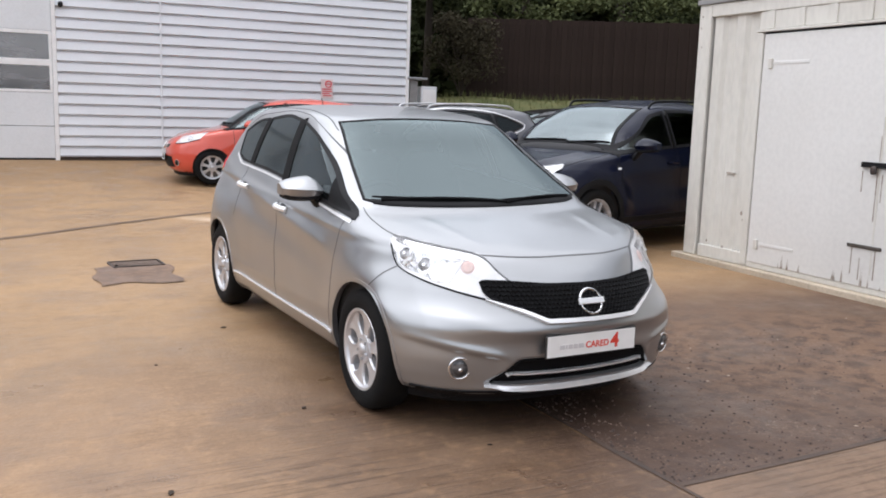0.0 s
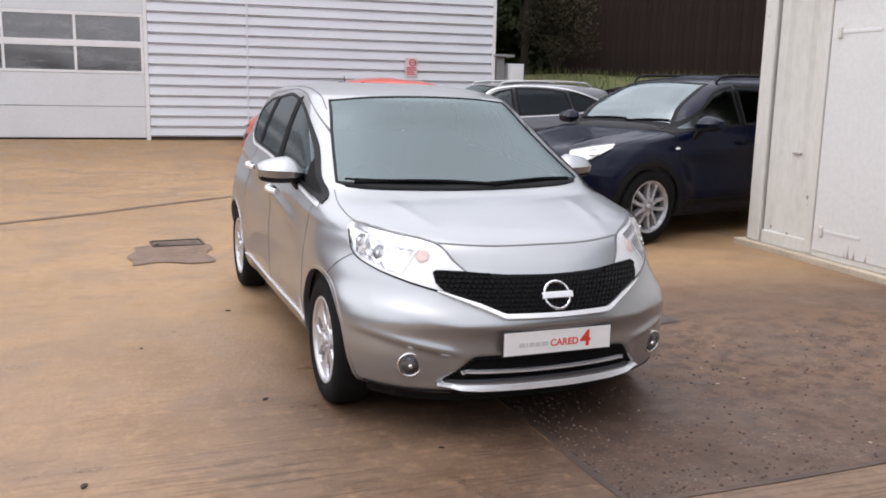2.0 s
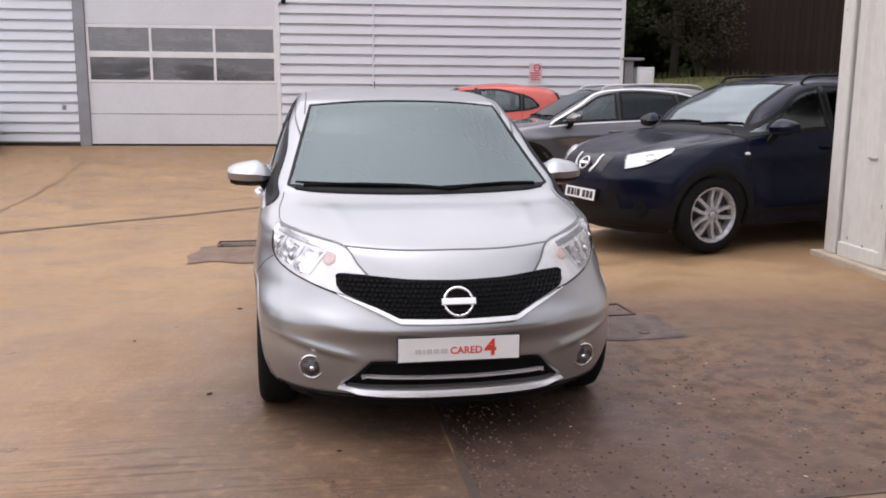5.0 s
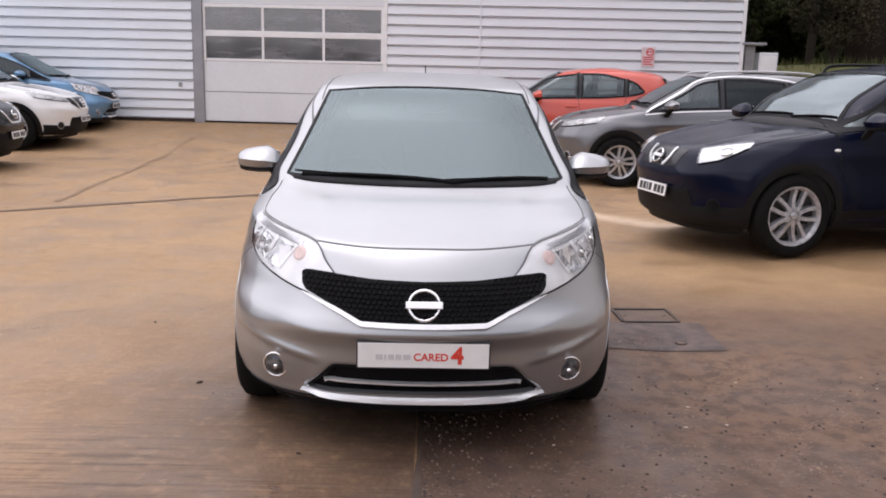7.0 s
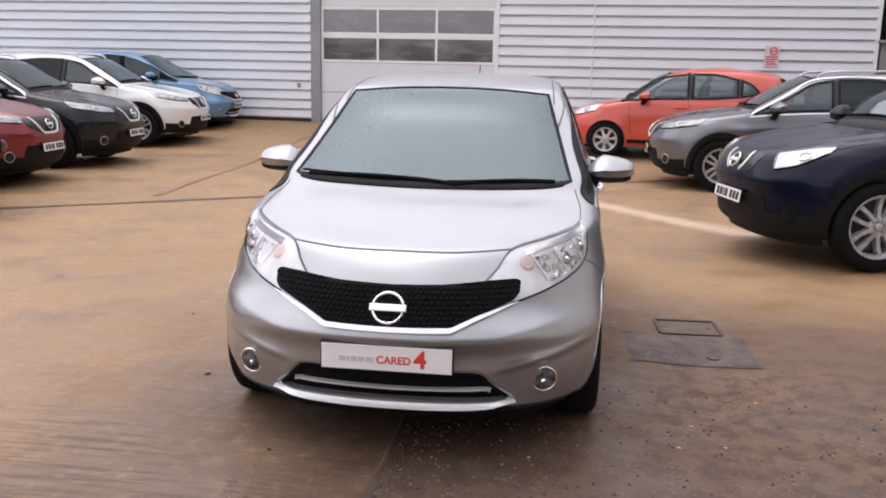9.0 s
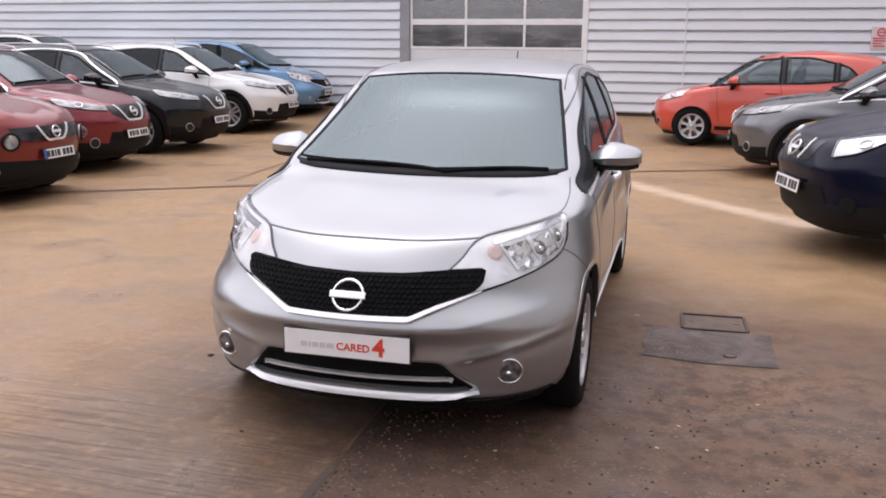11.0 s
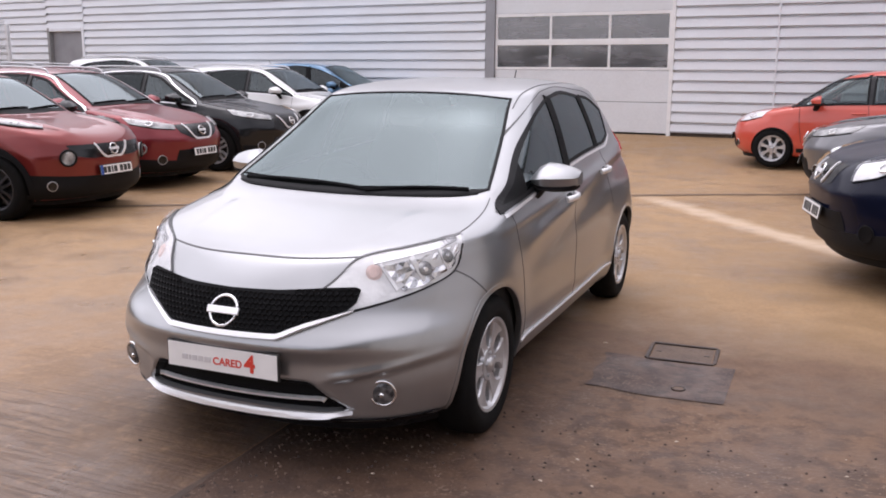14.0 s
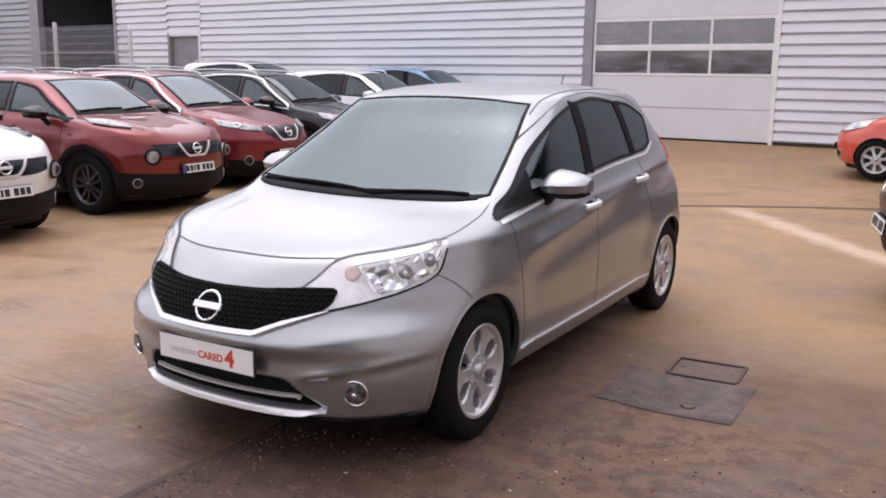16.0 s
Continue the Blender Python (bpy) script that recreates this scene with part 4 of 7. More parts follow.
KERB = mat("pale concrete kerb", (0.56, 0.47, 0.36), 0.75, vary=0.4, vscale=2.5, grain=0.3, gscale=40, bump=0.3, bscale=50)
BROWNWOOD = mat("dark brown boards", (0.040, 0.027, 0.023), 0.9, vary=0.4, vscale=2.0, grain=0.3, gscale=20, stretch=(4, 4, 0.5), random_tone=0.06, spec=0.15)
GRASS = mat("bank grass", (0.10, 0.115, 0.035), 0.85, vary=0.6, vscale=1.5, tint=(0.19, 0.16, 0.06), grain=0.4, gscale=40, bump=0.5, bscale=30)
LEAFDARK = mat("dark leaves", (0.032, 0.040, 0.019), 0.9, spec=0.1, vary=0.6, vscale=0.8, tint=(0.045, 0.048, 0.018), random_tone=0.2)
LEAFOLIVE = mat("olive leaves", (0.060, 0.052, 0.032), 0.9, spec=0.1, vary=0.7, vscale=1.5, tint=(0.035, 0.03, 0.022))
LEAFIVY = mat("ivy leaves", (0.11, 0.125, 0.05), 0.8, spec=0.2, vary=0.7, vscale=1.2, tint=(0.05, 0.06, 0.025))
BARK = mat("bark", (0.06, 0.045, 0.035), 0.9, vary=0.5, vscale=6, grain=0.4, gscale=50, bump=0.6, bscale=25, stretch=(1, 1, 0.3))
SIGNRED = mat("sign red", (0.72, 0.10, 0.12), 0.5, vary=0.2, vscale=10)
SIGNPINK = mat("faded sign white", (0.78, 0.66, 0.66), 0.5, vary=0.2, vscale=10)
STEELPOST = mat("galvanised wire", (0.50, 0.51, 0.53), 0.45, 0.6, vary=0.3, vscale=8)
POSTWHITE = mat("white fence post", (0.72, 0.73, 0.75), 0.6, vary=0.25, vscale=6)


def build_ground():
    xs = np.concatenate([[-400, -150, -60, -40], np.arange(-30, 16.1, 0.5), [22, 40, 90, 300]])
    bm = bmesh.new()
    g = [[bm.verts.new((x, y + 6, ground_z(x, y + 6))) for x in xs] for y in xs]
    for j in range(len(xs) - 1):
        for i in range(len(xs) - 1):
            bm.faces.new((g[j][i], g[j][i + 1], g[j + 1][i + 1], g[j + 1][i]))
    tagged(part("ground", bm, CONCRETE, smooth=True), "damp tan concrete yard with worn brushed slabs", "ground", kind="structure")


def ground_sheet(name, loop_fn, material, label, category, lift=0.004, nu=40, nv=24, kind="structure"):
    """A thin sheet on the ground: loop_fn(s, t) gives x, y for s, t in 0..1."""
    bm = bmesh.new()
    top = []
    for j in range(nv + 1):
        top.append([])
        for i in range(nu + 1):
            x, y = loop_fn(i / nu, j / nv)
            top[-1].append(bm.verts.new((x, y, ground_z(x, y) + lift)))
    for j in range(nv):
        for i in range(nu):
            bm.faces.new((top[j][i], top[j][i + 1], top[j + 1][i + 1], top[j + 1][i]))
    return tagged(part(name, bm, material, smooth=True), label, category, kind=kind)


SLAB_X, SLAB_Y, SLAB_TURN = 1.0, 3.47, 28.5


def slab(a, b):
    """Plan place of a along and b across the slab grid, from the corner of the asphalt trench."""
    c, s = math.cos(radians(SLAB_TURN)), math.sin(radians(SLAB_TURN))
    return SLAB_X + a * c - b * s, SLAB_Y + a * s + b * c


def wob(v, k=1.0, seed=0.0):
    return noise.noise((v * k, seed, 0.3))


def strip(name, pts, width, material, label, category, lift=0.006, ragged=0.0, n=60):
    p = line3(pts, n + 1)
    t = np.gradient(p, axis=0)
    t /= np.linalg.norm(t, axis=1)[:, None]
    side = np.stack([-t[:, 1], t[:, 0]], 1)

    def f(s, tt):
        i = int(round(s * n))
        w = width * (1 + ragged * wob(i, 0.37, 3.0 + tt))
        q = p[i] + side[i] * (tt - 0.5) * w + side[i] * ragged * 0.04 * wob(i, 0.11, 9.0)
        return q[0], q[1]
    return ground_sheet(name, f, material, label, category, lift, n, 2)


build_ground()
ground_sheet("pavement_asphalt", lambda s, t: slab(7.5 * s * (0.03 + 0.97 * s) if s < 1 else 7.5, t * 4.9), ASPHALT,
             "damp patched asphalt strip with loose pale stones", "asphalt", 0.005, 60, 40)
ground_sheet("pavement_apron", lambda s, t: slab(0.01 + 6.2 * s, -0.01 - 5.5 * t), APRON, "worn damp concrete apron beside the asphalt", "concrete", 0.004, 50, 40)
ground_sheet("pavement_brushed", lambda s, t: slab(-0.02 - 5.2 * s, -6 + 9.6 * t + 0.3 * wob(s * 6, 1.0, 2.0) * t), BRUSHED, "brushed concrete slab, darker and damp", "concrete", 0.004, 60, 40)
ground_sheet("pavement_damp", lambda s, t: slab(1.05 + 0.68 * s + 0.06 * wob(t * 2.5, 1, 5) * (1 - s), 2.14 + 0.56 * t + 0.05 * wob(s * 2.5, 1, 7)), WETDARK, "dark patched surround of a cover in the asphalt", "asphalt", 0.009, 40, 30)
ground_sheet("pavement_patch", lambda s, t: slab(-0.92 - 0.66 * s + 0.12 * wob(t * 2.3, 1, 15), 4.95 + 0.85 * t + 0.12 * wob(s * 2.3, 1, 17)), PATCHTAN, "dark asphalt patch in the concrete yard", "asphalt", 0.008, 40, 30)
strip("joint_slab", [slab(-0.01, -4), slab(-0.01, 0), slab(-0.01, 3.4)], 0.026, JOINT, "dark joint between concrete slab and asphalt", "joint", 0.0065, 1.2)
strip("joint_slab_far", [slab(0, 0), slab(3.5, 0.0), slab(7, 0.0)], 0.03, JOINT, "dark joint along the asphalt strip", "joint", 0.008, 0.4)
strip("joint_drain", [(-7.2, 5.0), (-5.95, 7.05), (-4.65, 9.4), (-3.5, 11.7), (-1.9, 14.1)], 0.10, JOINTDRAIN, "dark drainage joint across the yard", "joint", 0.007, 0.35, 120)
strip("joint_lane", [(-6.05, 7.8), (-7.8, 10.75), (-9.75, 13.95)], 0.06, JOINTPALE, "dark joint between yard slabs", "joint", 0.007, 1.3, 90)


def cover(x, y, turn, w, d, label, open_edge=False):
    """A cast-iron cover in its frame, set in the ground."""
    e = tagged(empty("manhole_cover", pose(x, y, ground_z(x, y) + 0.006, 0, 0, turn)), label, "cover", kind="structure")
    t = 0.02
    for a in (-1, 1):
        part("frame_bar", boxed(-w / 2, w / 2, a * d / 2 - t / 2, a * d / 2 + t / 2, -0.02, 0.010, 0.003), IRON, e)
        part("frame_bar", boxed(a * w / 2 - t / 2, a * w / 2 + t / 2, -d / 2 + t / 2 + 0.001, d / 2 - t / 2 - 0.001, -0.02, 0.009, 0.003), IRON, e)
    bm = boxed(-w / 2 + t, w / 2 - t, -d / 2 + t, d / 2 - t, -0.02, 0.002)
    if not open_edge:
        for i in range(5):
            for j in range(3):
                cx, cy = (i - 2) * w / 6.2, (j - 1) * d / 4.2
                box(bm, cx - w / 16, cx + w / 16, cy - d / 14, cy + d / 14, 0.002, 0.0045, 0.001)
    for a in (-1, 1):
        part("lifting_key", boxed(a * w * 0.36 - 0.016, a * w * 0.36 + 0.016, -0.008, 0.008, 0.0005, 0.0045, 0.002), IRON, e)
    part("plate", bm, COVERPLATE, e)
    return e


cover(0.89, 6.67, 31, 0.36, 0.30, "small square iron cover and frame in the concrete", True)
tap_x, tap_y = slab(1.50, 2.27)
tap_cover = tagged(empty("stop_tap_cover", pose(tap_x, tap_y, ground_z(tap_x, tap_y) + 0.009)), "small round iron stop-tap cover in the patch", "cover", kind="structure")
part("rim", ring((0, 0, 0.002), (0, 0, 1), 0.030, 0.005, 24), IRON, tap_cover, smooth=True)
part("lid", disc_on(Vector((0, 0, 0.002)), Vector((0, 0, 1)), 0.026, 0.006, 20, 0.024), COVERPLATE, tap_cover)
cover(-2.83, 8.10, 31, 0.45, 0.30, "square iron drain cover in a dark patch")

# ---------------------------------------------------------------- the workshop
PITCH = 0.2


def cladding(name, u0, u1, z0, z1, label, material=None):
    """A sheet of horizontally ribbed cladding with real folds."""
    bm = bmesh.new()
    prof = []
    z = z0
    while z < z1 - 1e-6:
        for dz, dy in ((0.0, -0.014), (0.146, 0.012), (0.152, 0.062), (0.193, 0.062)):
            if z + dz < z1:
                prof.append((z + dz, dy))
        z += PITCH
    prof.append((z1, 0.0))
    rows = [[bm.verts.new((u, dy, zz)) for u in (u0, u1)] for zz, dy in prof]
    back = [bm.verts.new((u, 0.10, zz)) for zz in (z0, z1) for u in (u0, u1)]
    for i in range(len(rows) - 1):
        bm.faces.new((rows[i][0], rows[i][1], rows[i + 1][1], rows[i + 1][0]))
    bm.faces.new((back[0], back[1], back[3], back[2]))
    bm.faces.new((rows[-1][0], rows[-1][1], back[3], back[2]))
    ob = part(name, bm, material or CLAD)
    ob.matrix_world = wall_m()
    return tagged(ob, label, "wall", kind="structure")


def on_wall(name, bm, material, label="", category="", kind="structure", parent=None):
    ob = part(name, bm, material, parent)
    if parent is None:
        ob.matrix_world = wall_m()
        tagged(ob, label, category, kind=kind)
    return ob


cladding("wall_north_right_sheet", 0.47, 2.345, 0.40, 6.6, "silver ribbed metal cladding of the workshop")
cladding("wall_north_corner_sheet", 2.365, 7.55, 0.40, 6.6, "silver ribbed metal cladding of the workshop")
cladding("wall_north_left_sheet", -15.62, -3.56, 0.40, 6.6, "silver ribbed metal cladding of the workshop")
cladding("wall_north_end_sheet", -19.55, -17.08, 0.40, 6.6, "silver ribbed metal cladding of the workshop")
cladding("wall_north_over_hatch", -17.08, -15.62, 2.66, 6.6, "silver ribbed metal cladding over a hatch")
cladding("wall_north_far_sheet", -40.0, -24.25, 0.40, 6.6, "blue-grey ribbed metal cladding left of the dark opening", CLADGREY)
on_wall("trim_corner", boxed(7.55, 7.62, -0.035, 0.12, 0.3, 6.6, 0.006), FRAMEWHITE, "pale corner flashing of the workshop", "trim")
on_wall("trim_seam", boxed(2.335, 2.375, -0.012, 0.03, 0.4, 6.6, 0.003), CLAD, "vertical cover strip between cladding sheets", "trim")
on_wall("trim_plinth", boxed(0.47, 7.55, 0.03, 0.16, 0.1, 0.40), PLINTH, "dirty brown plinth under the cladding", "plinth")
on_wall("trim_plinth_left", boxed(-19.55, -3.56, 0.03, 0.16, 0.0, 0.40), PLINTH, "dirty brown plinth under the cladding", "plinth")
on_wall("trim_drip_left", boxed(-19.5, -3.56, -0.02, 0.02, 0.385, 0.415, 0.004), CLADTRIM, "drip flashing at the foot of the cladding", "trim")
on_wall("trim_drip", boxed(0.47, 7.55, -0.02, 0.02, 0.385, 0.415, 0.004), CLADTRIM, "drip flashing at the foot of the cladding", "trim")
on_wall("wall_inner_right", boxed(0.47, 7.6, 0.16, 0.40, 0.0, 6.6), SHOPGREY, "inner wall of the workshop", "wall")
on_wall("wall_inner_left", boxed(-19.5, -3.56, 0.16, 0.40, 0.0, 6.6), SHOPGREY, "inner wall of the workshop", "wall")
on_wall("wall_inner_far", boxed(-40, -24.3, 0.16, 0.40, 0.0, 6.6), SHOPGREY, "inner wall of the neighbouring unit", "wall")
on_wall("wall_east", boxed(7.40, 7.6, 0.41, 14, 0.0, 6.6), CLAD, "end wall of the workshop", "wall")
# these three walls carry the interior's shade in their colour
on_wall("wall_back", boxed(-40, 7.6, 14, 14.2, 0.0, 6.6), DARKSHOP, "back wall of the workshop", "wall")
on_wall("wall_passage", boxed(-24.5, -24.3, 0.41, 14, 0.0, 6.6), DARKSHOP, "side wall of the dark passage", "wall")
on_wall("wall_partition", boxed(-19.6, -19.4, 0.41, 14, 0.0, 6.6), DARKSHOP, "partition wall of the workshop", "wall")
on_wall("roof", boxed(-40, 7.7, -0.15, 14.3, 6.6, 6.8), CLADTRIM, "flat metal roof of the workshop", "roof")
on_wall("wall_over_passage", boxed(-24.25, -19.55, 0.0, 0.3, 4.6, 6.6), CLAD, "cladding over the dark opening", "wall")
on_wall("trim_passage", boxed(-19.62, -19.5, -0.03, 0.2, 0.1, 4.6, 0.01), CLADTRIM, "grey jamb of the dark opening", "trim")
on_wall("trim_passage_far", boxed(-24.3, -23.75, -0.01, 0.2, 0.1, 4.6, 0.01), CLADTRIM, "grey jamb of the dark opening", "trim")


def lift_door():
    """The sectional door: ribbed white panels, two rows of three panes and its jambs."""
    d = tagged(empty("door_1", wall_m(0, 0, 0)), "closed white sectional workshop door with two rows of panes", "door", kind="structure")
    u0, u1, y0, y1 = -3.34, 0.385, 0.05, 0.09
    for z0, z1 in ((0.358, 0.955), (0.965, 1.585), (2.735, 3.36), (3.37, 4.2)):
        part("door_panel", boxed(u0, u1, y0, y1, z0, z1, 0.006), DOORWHITE, d)
    for z0, z1 in ((1.590, 1.640), (2.085, 2.205), (2.665, 2.730)):
        part("window_rail", boxed(u0, u1, y0 - 0.008, y1, z0, z1, 0.005), FRAMEWHITE, d)
    for c in (-3.315, -2.10, -0.845, 0.36):
        for z0, z1 in ((1.641, 2.084), (2.206, 2.664)):
            part("window_bar", boxed(c - 0.024, c + 0.024, y0 - 0.006, y1, z0, z1, 0.004), FRAMEWHITE, d)
    for a, b in ((-3.29, -2.125), (-2.075, -0.87), (-0.82, 0.335)):
        for z0, z1 in ((1.641, 2.084), (2.206, 2.664)):
            p = part("pane", boxed(a, b, 0.066, 0.072, z0, z1), PANEGLASS, d)
            p.visible_shadow = False
    part("bottom_seal", boxed(u0, u1, y0 - 0.005, y1, 0.296, 0.356, 0.004), TRIM, d, "black rubber seal")
    part("jamb", boxed(-3.56, -3.345, 0.0, 0.16, 0.25, 4.3, 0.008), CLADTRIM, d, "dark grey metal jamb")
    part("jamb", boxed(0.39, 0.468, -0.01, 0.16, 0.25, 4.3, 0.006), FRAMEWHITE, d, "white metal jamb")
    part("grab_rail", boxed(-2.55, -1.75, y0 - 0.010, y0, 0.975, 0.990, 0.003), DOORWHITE, d)
    return d


lift_door()
on_wall("wall_over_door", boxed(-3.56, 0.47, 0.0, 0.3, 4.3, 6.6), CLAD, "cladding over the workshop door", "wall")
h = tagged(empty("door_2", wall_m()), "grey flush hatch in the cladding", "hatch", kind="structure")
part("leaf", boxed(-16.98, -15.72, 0.10, 0.15, 0.2, 2.56, 0.01), CLADTRIM, h)
part("jamb", boxed(-17.08, -16.98, -0.02, 0.2, 0.2, 2.66, 0.01), SHOPGREY, h)
part("jamb", boxed(-15.72, -15.62, -0.02, 0.2, 0.2, 2.66, 0.01), CLAD, h)
part("head", boxed(-16.98, -15.72, -0.03, 0.2, 2.56, 2.66, 0.01), CLAD, h)


def wall_sign():
    s = tagged(empty("wall_sign", wall_m(5.74, 0.012, 1.86)), "faded red and white notice on the cladding", "sign")
    part("board", boxed(-0.135, 0.135, -0.012, 0.0, -0.20, 0.20, 0.004), SIGNPINK, s)
    part("emblem", ring((0.03, -0.015, 0.10), (0, -1, 0), 0.065, 0.012), SIGNRED, s)
    part("emblem_bar", boxed(-0.03, 0.09, -0.018, -0.012, 0.09, 0.11, 0.002, Matrix.Translation((0, 0, 0))), SIGNRED, s)
    for k, (a, b) in enumerate(((-0.11, 0.10), (-0.10, 0.11), (-0.11, 0.06), (-0.09, 0.10))):
        part("writing", boxed(a, b, -0.015, -0.012, -0.02 - 0.045 * k, 0.005 - 0.045 * k), SIGNRED, s)


wall_sign()
cam_box = tagged(empty("wall_sensor", wall_m(0.56, 0.0, 3.22)), "small black sensor lamp fixed on the cladding", "sensor")
part("housing", blob((0, -0.07, 0), (0.045, 0.07, 0.05), 2.6, 16, 10), TRIM, cam_box, smooth=True)
part("bracket", boxed(-0.03, 0.03, -0.01, 0.005, -0.05, 0.05, 0.004), TRIM, cam_box)
tap = tagged(empty("wall_socket", wall_m(-3.83, 0.0, 1.09)), "small grey outlet on the cladding", "outlet")
part("box", boxed(-0.035, 0.035, -0.03, 0.004, -0.045, 0.045, 0.006), CLADTRIM, tap)
can = tagged(empty("corner_canopy", wall_m(7.8, 0.0, 0)), "small flat canopy on a dark post at the building corner", "canopy")
part("slab", boxed(-0.22, 0.26, -0.05, 0.4, 2.14, 2.19, 0.008), CLADTRIM, can)
part("post", boxed(-0.13, 0.06, 0.03, 0.20, 0.25, 2.139, 0.01), SHOPGREY, can)
cab = tagged(empty("meter_cabinet", wall_m(8.13, 0.0, 0)), "pale grey utility cabinet beside the building corner", "cabinet")
part("body", boxed(-0.18, 0.19, 0.02, 0.35, 0.30, 2.0, 0.015), DOORWHITE, cab)
part("door", boxed(-0.15, 0.16, 0.005, 0.02, 0.5, 1.93, 0.006), FRAMEWHITE, cab)


# ---------------------------------------------------------------- the white store
def steel_store():
    """A white painted steel container with a flat door, strap hinges and a hasp, on a low kerb."""
    e = tagged(empty("storage_container", pose(2.45, 9.0, 0.0, 0, 0, -64.3)), "white painted steel storage container with a flat stained door", "container")
    L, D, z0, z1 = 6.06, 2.44, 0.14, 2.58
    part("corner_post", boxed(0, 0.17, 0, 0.17, z0, z1, 0.012), STOREWHITE, e)
    part("corner_post", boxed(L - 0.17, L, 0, 0.17, z0, z1, 0.012), STOREWHITE, e)
    part("corner_post", boxed(0, 0.17, D - 0.17, D, z0, z1, 0.012), STOREWHITE, e)
    part("corner_post", boxed(L - 0.17, L, D - 0.17, D, z0, z1, 0.012), STOREWHITE, e)

    def ribbed(u0, u1, y, flip, name, along='x'):
        bm = bmesh.new()
        pts, u, k = [], u0, 0
        while u < u1 - 0.01:
            for du, dy in ((0, 0.0), (0.11, 0.0), (0.15, 0.028), (0.25, 0.028)):
                if u + du < u1:
                    pts.append((u + du, dy))
            u += 0.29
        pts.append((u1, 0.0))
        for i in range(len(pts) - 1):
            (a, b), (c, d) = pts[i], pts[i + 1]
            q = [(a, y + flip * b, z0 + 0.12), (c, y + flip * d, z0 + 0.12), (c, y + flip * d, z1 - 0.12), (a, y + flip * b, z1 - 0.12)]
            if along == 'y':
                q = [(yy, xx, zz) for xx, yy, zz in q]
            bm.faces.new([bm.verts.new(v) for v in q])
        bmesh.ops.remove_doubles(bm, verts=bm.verts, dist=1e-5)
        return part(name, bm, STOREWHITE, e)
    ribbed(0.20, 0.80, 0.03, 1, "side_panel")
    ribbed(2.98, L - 0.17, 0.03, 1, "side_panel")
    ribbed(0.17, L - 0.17, D - 0.03, -1, "back_panel")
    ribbed(0.17, D - 0.17, 0.03, 1, "end_panel", 'y')
    ribbed(0.17, D - 0.17, L - 0.03, -1, "end_panel", 'y')
    part("gap", boxed(0.171, 0.20, 0.06, 0.09, z0, z1 - 0.1), TRIM, e)
    part("inner_lining", boxed(0.18, L - 0.18, 0.075, D - 0.09, z0, z1 - 0.02), SHOPGREY, e)
    part("top_rail", boxed(0.171, L - 0.171, 0.0, 0.06, z1 - 0.12, z1 - 0.001, 0.008), STOREWHITE, e)
    part("bottom_rail", boxed(0.201, L - 0.171, 0.004, 0.06, z0, z0 + 0.119, 0.008), STOREWHITE, e)
    part("roof", boxed(-0.02, L + 0.02, -0.02, D + 0.02, z1, z1 + 0.05, 0.01), SHOPGREY, e)
    part("door_frame", boxed(0.80, 0.875, -0.012, 0.06, z0 + 0.02, 2.27, 0.008), STOREWHITE, e)
    part("door_frame", boxed(2.91, 2.98, -0.012, 0.06, z0 + 0.02, 2.27, 0.008), STOREWHITE, e)
    part("door_head", boxed(0.80, 2.98, -0.024, 0.06, 2.274, 2.296, 0.005), STOREWHITE, e)
    part("door_gap", boxed(0.885, 2.90, -0.001, 0.02, 2.257, 2.273), TRIM, e)
    part("header_panel", boxed(0.80, 2.98, 0.008, 0.06, 2.301, z1 - 0.121, 0.006), STOREWHITE, e)
    door = part("door", boxed(0.885, 2.90, -0.004, 0.05, z0 + 0.05, 2.255, 0.008), STOREDOOR, e, "flat white door stained at the foot")
    for z in (2.00, 0.37):
        part("strap_hinge", boxed(0.99, 1.42, -0.009, -0.003, z - 0.014, z + 0.014, 0.003), STOREDOOR, door)
        part("hinge_knuckle", boxed(0.965, 1.01, -0.024, -0.003, z - 0.05, z + 0.04, 0.006), STOREWHITE, door)
    hasp = part("hasp", boxed(2.05, 2.30, -0.030, -0.003, 1.150, 1.192, 0.005), TRIM, door, "black iron hasp")
    part("padlock", blob((2.18, -0.04, 1.13), (0.028, 0.014, 0.035), 3.0, 14, 8), IRON, hasp, smooth=True)
    part("cover_strip", boxed(2.205, 2.22, -0.007, -0.003, 0.3, 1.55, 0.001), STOREWHITE, door)
    random.seed(11)
    for k in range(14):
        u = random.uniform(1.25, 2.6)
        hgt = random.uniform(0.03, 0.16) * (1.4 if 1.9 < u < 2.3 else 0.8)
        streak_bm = bmesh.new()
        w_ = random.uniform(0.005, 0.016)
        for a_, b_ in ((0.0, 1.0), (0.5, 0.45), (-0.6, 0.6)):
            foot = [streak_bm.verts.new((u + a_ * w_ + q_ * w_ * 0.5, -0.0052, z0 + 0.053)) for q_ in (-1, 1)]
            streak_bm.faces.new(foot + [streak_bm.verts.new((u + a_ * w_ + 0.2 * w_, -0.0052, z0 + 0.055 + hgt * b_))])
        part("rust_streak", streak_bm, STAIN, door)
    for u, za, zb in ((2.195, 1.20, 1.40), (2.186, 0.72, 1.12), (2.235, 0.88, 1.10), (2.05, 0.95, 1.12), (2.31, 0.80, 1.13), (2.02, 0.28, 0.50), (2.10, 0.24, 0.42), (2.24, 0.26, 0.50)):
        part("rust_streak", boxed(u, u + 0.011, -0.0060, -0.0035, za, zb, 0.001), STAIN, door)
    part("foot_bolt", boxed(1.98, 2.30, -0.016, -0.003, 0.500, 0.530, 0.004), STEEL, door)
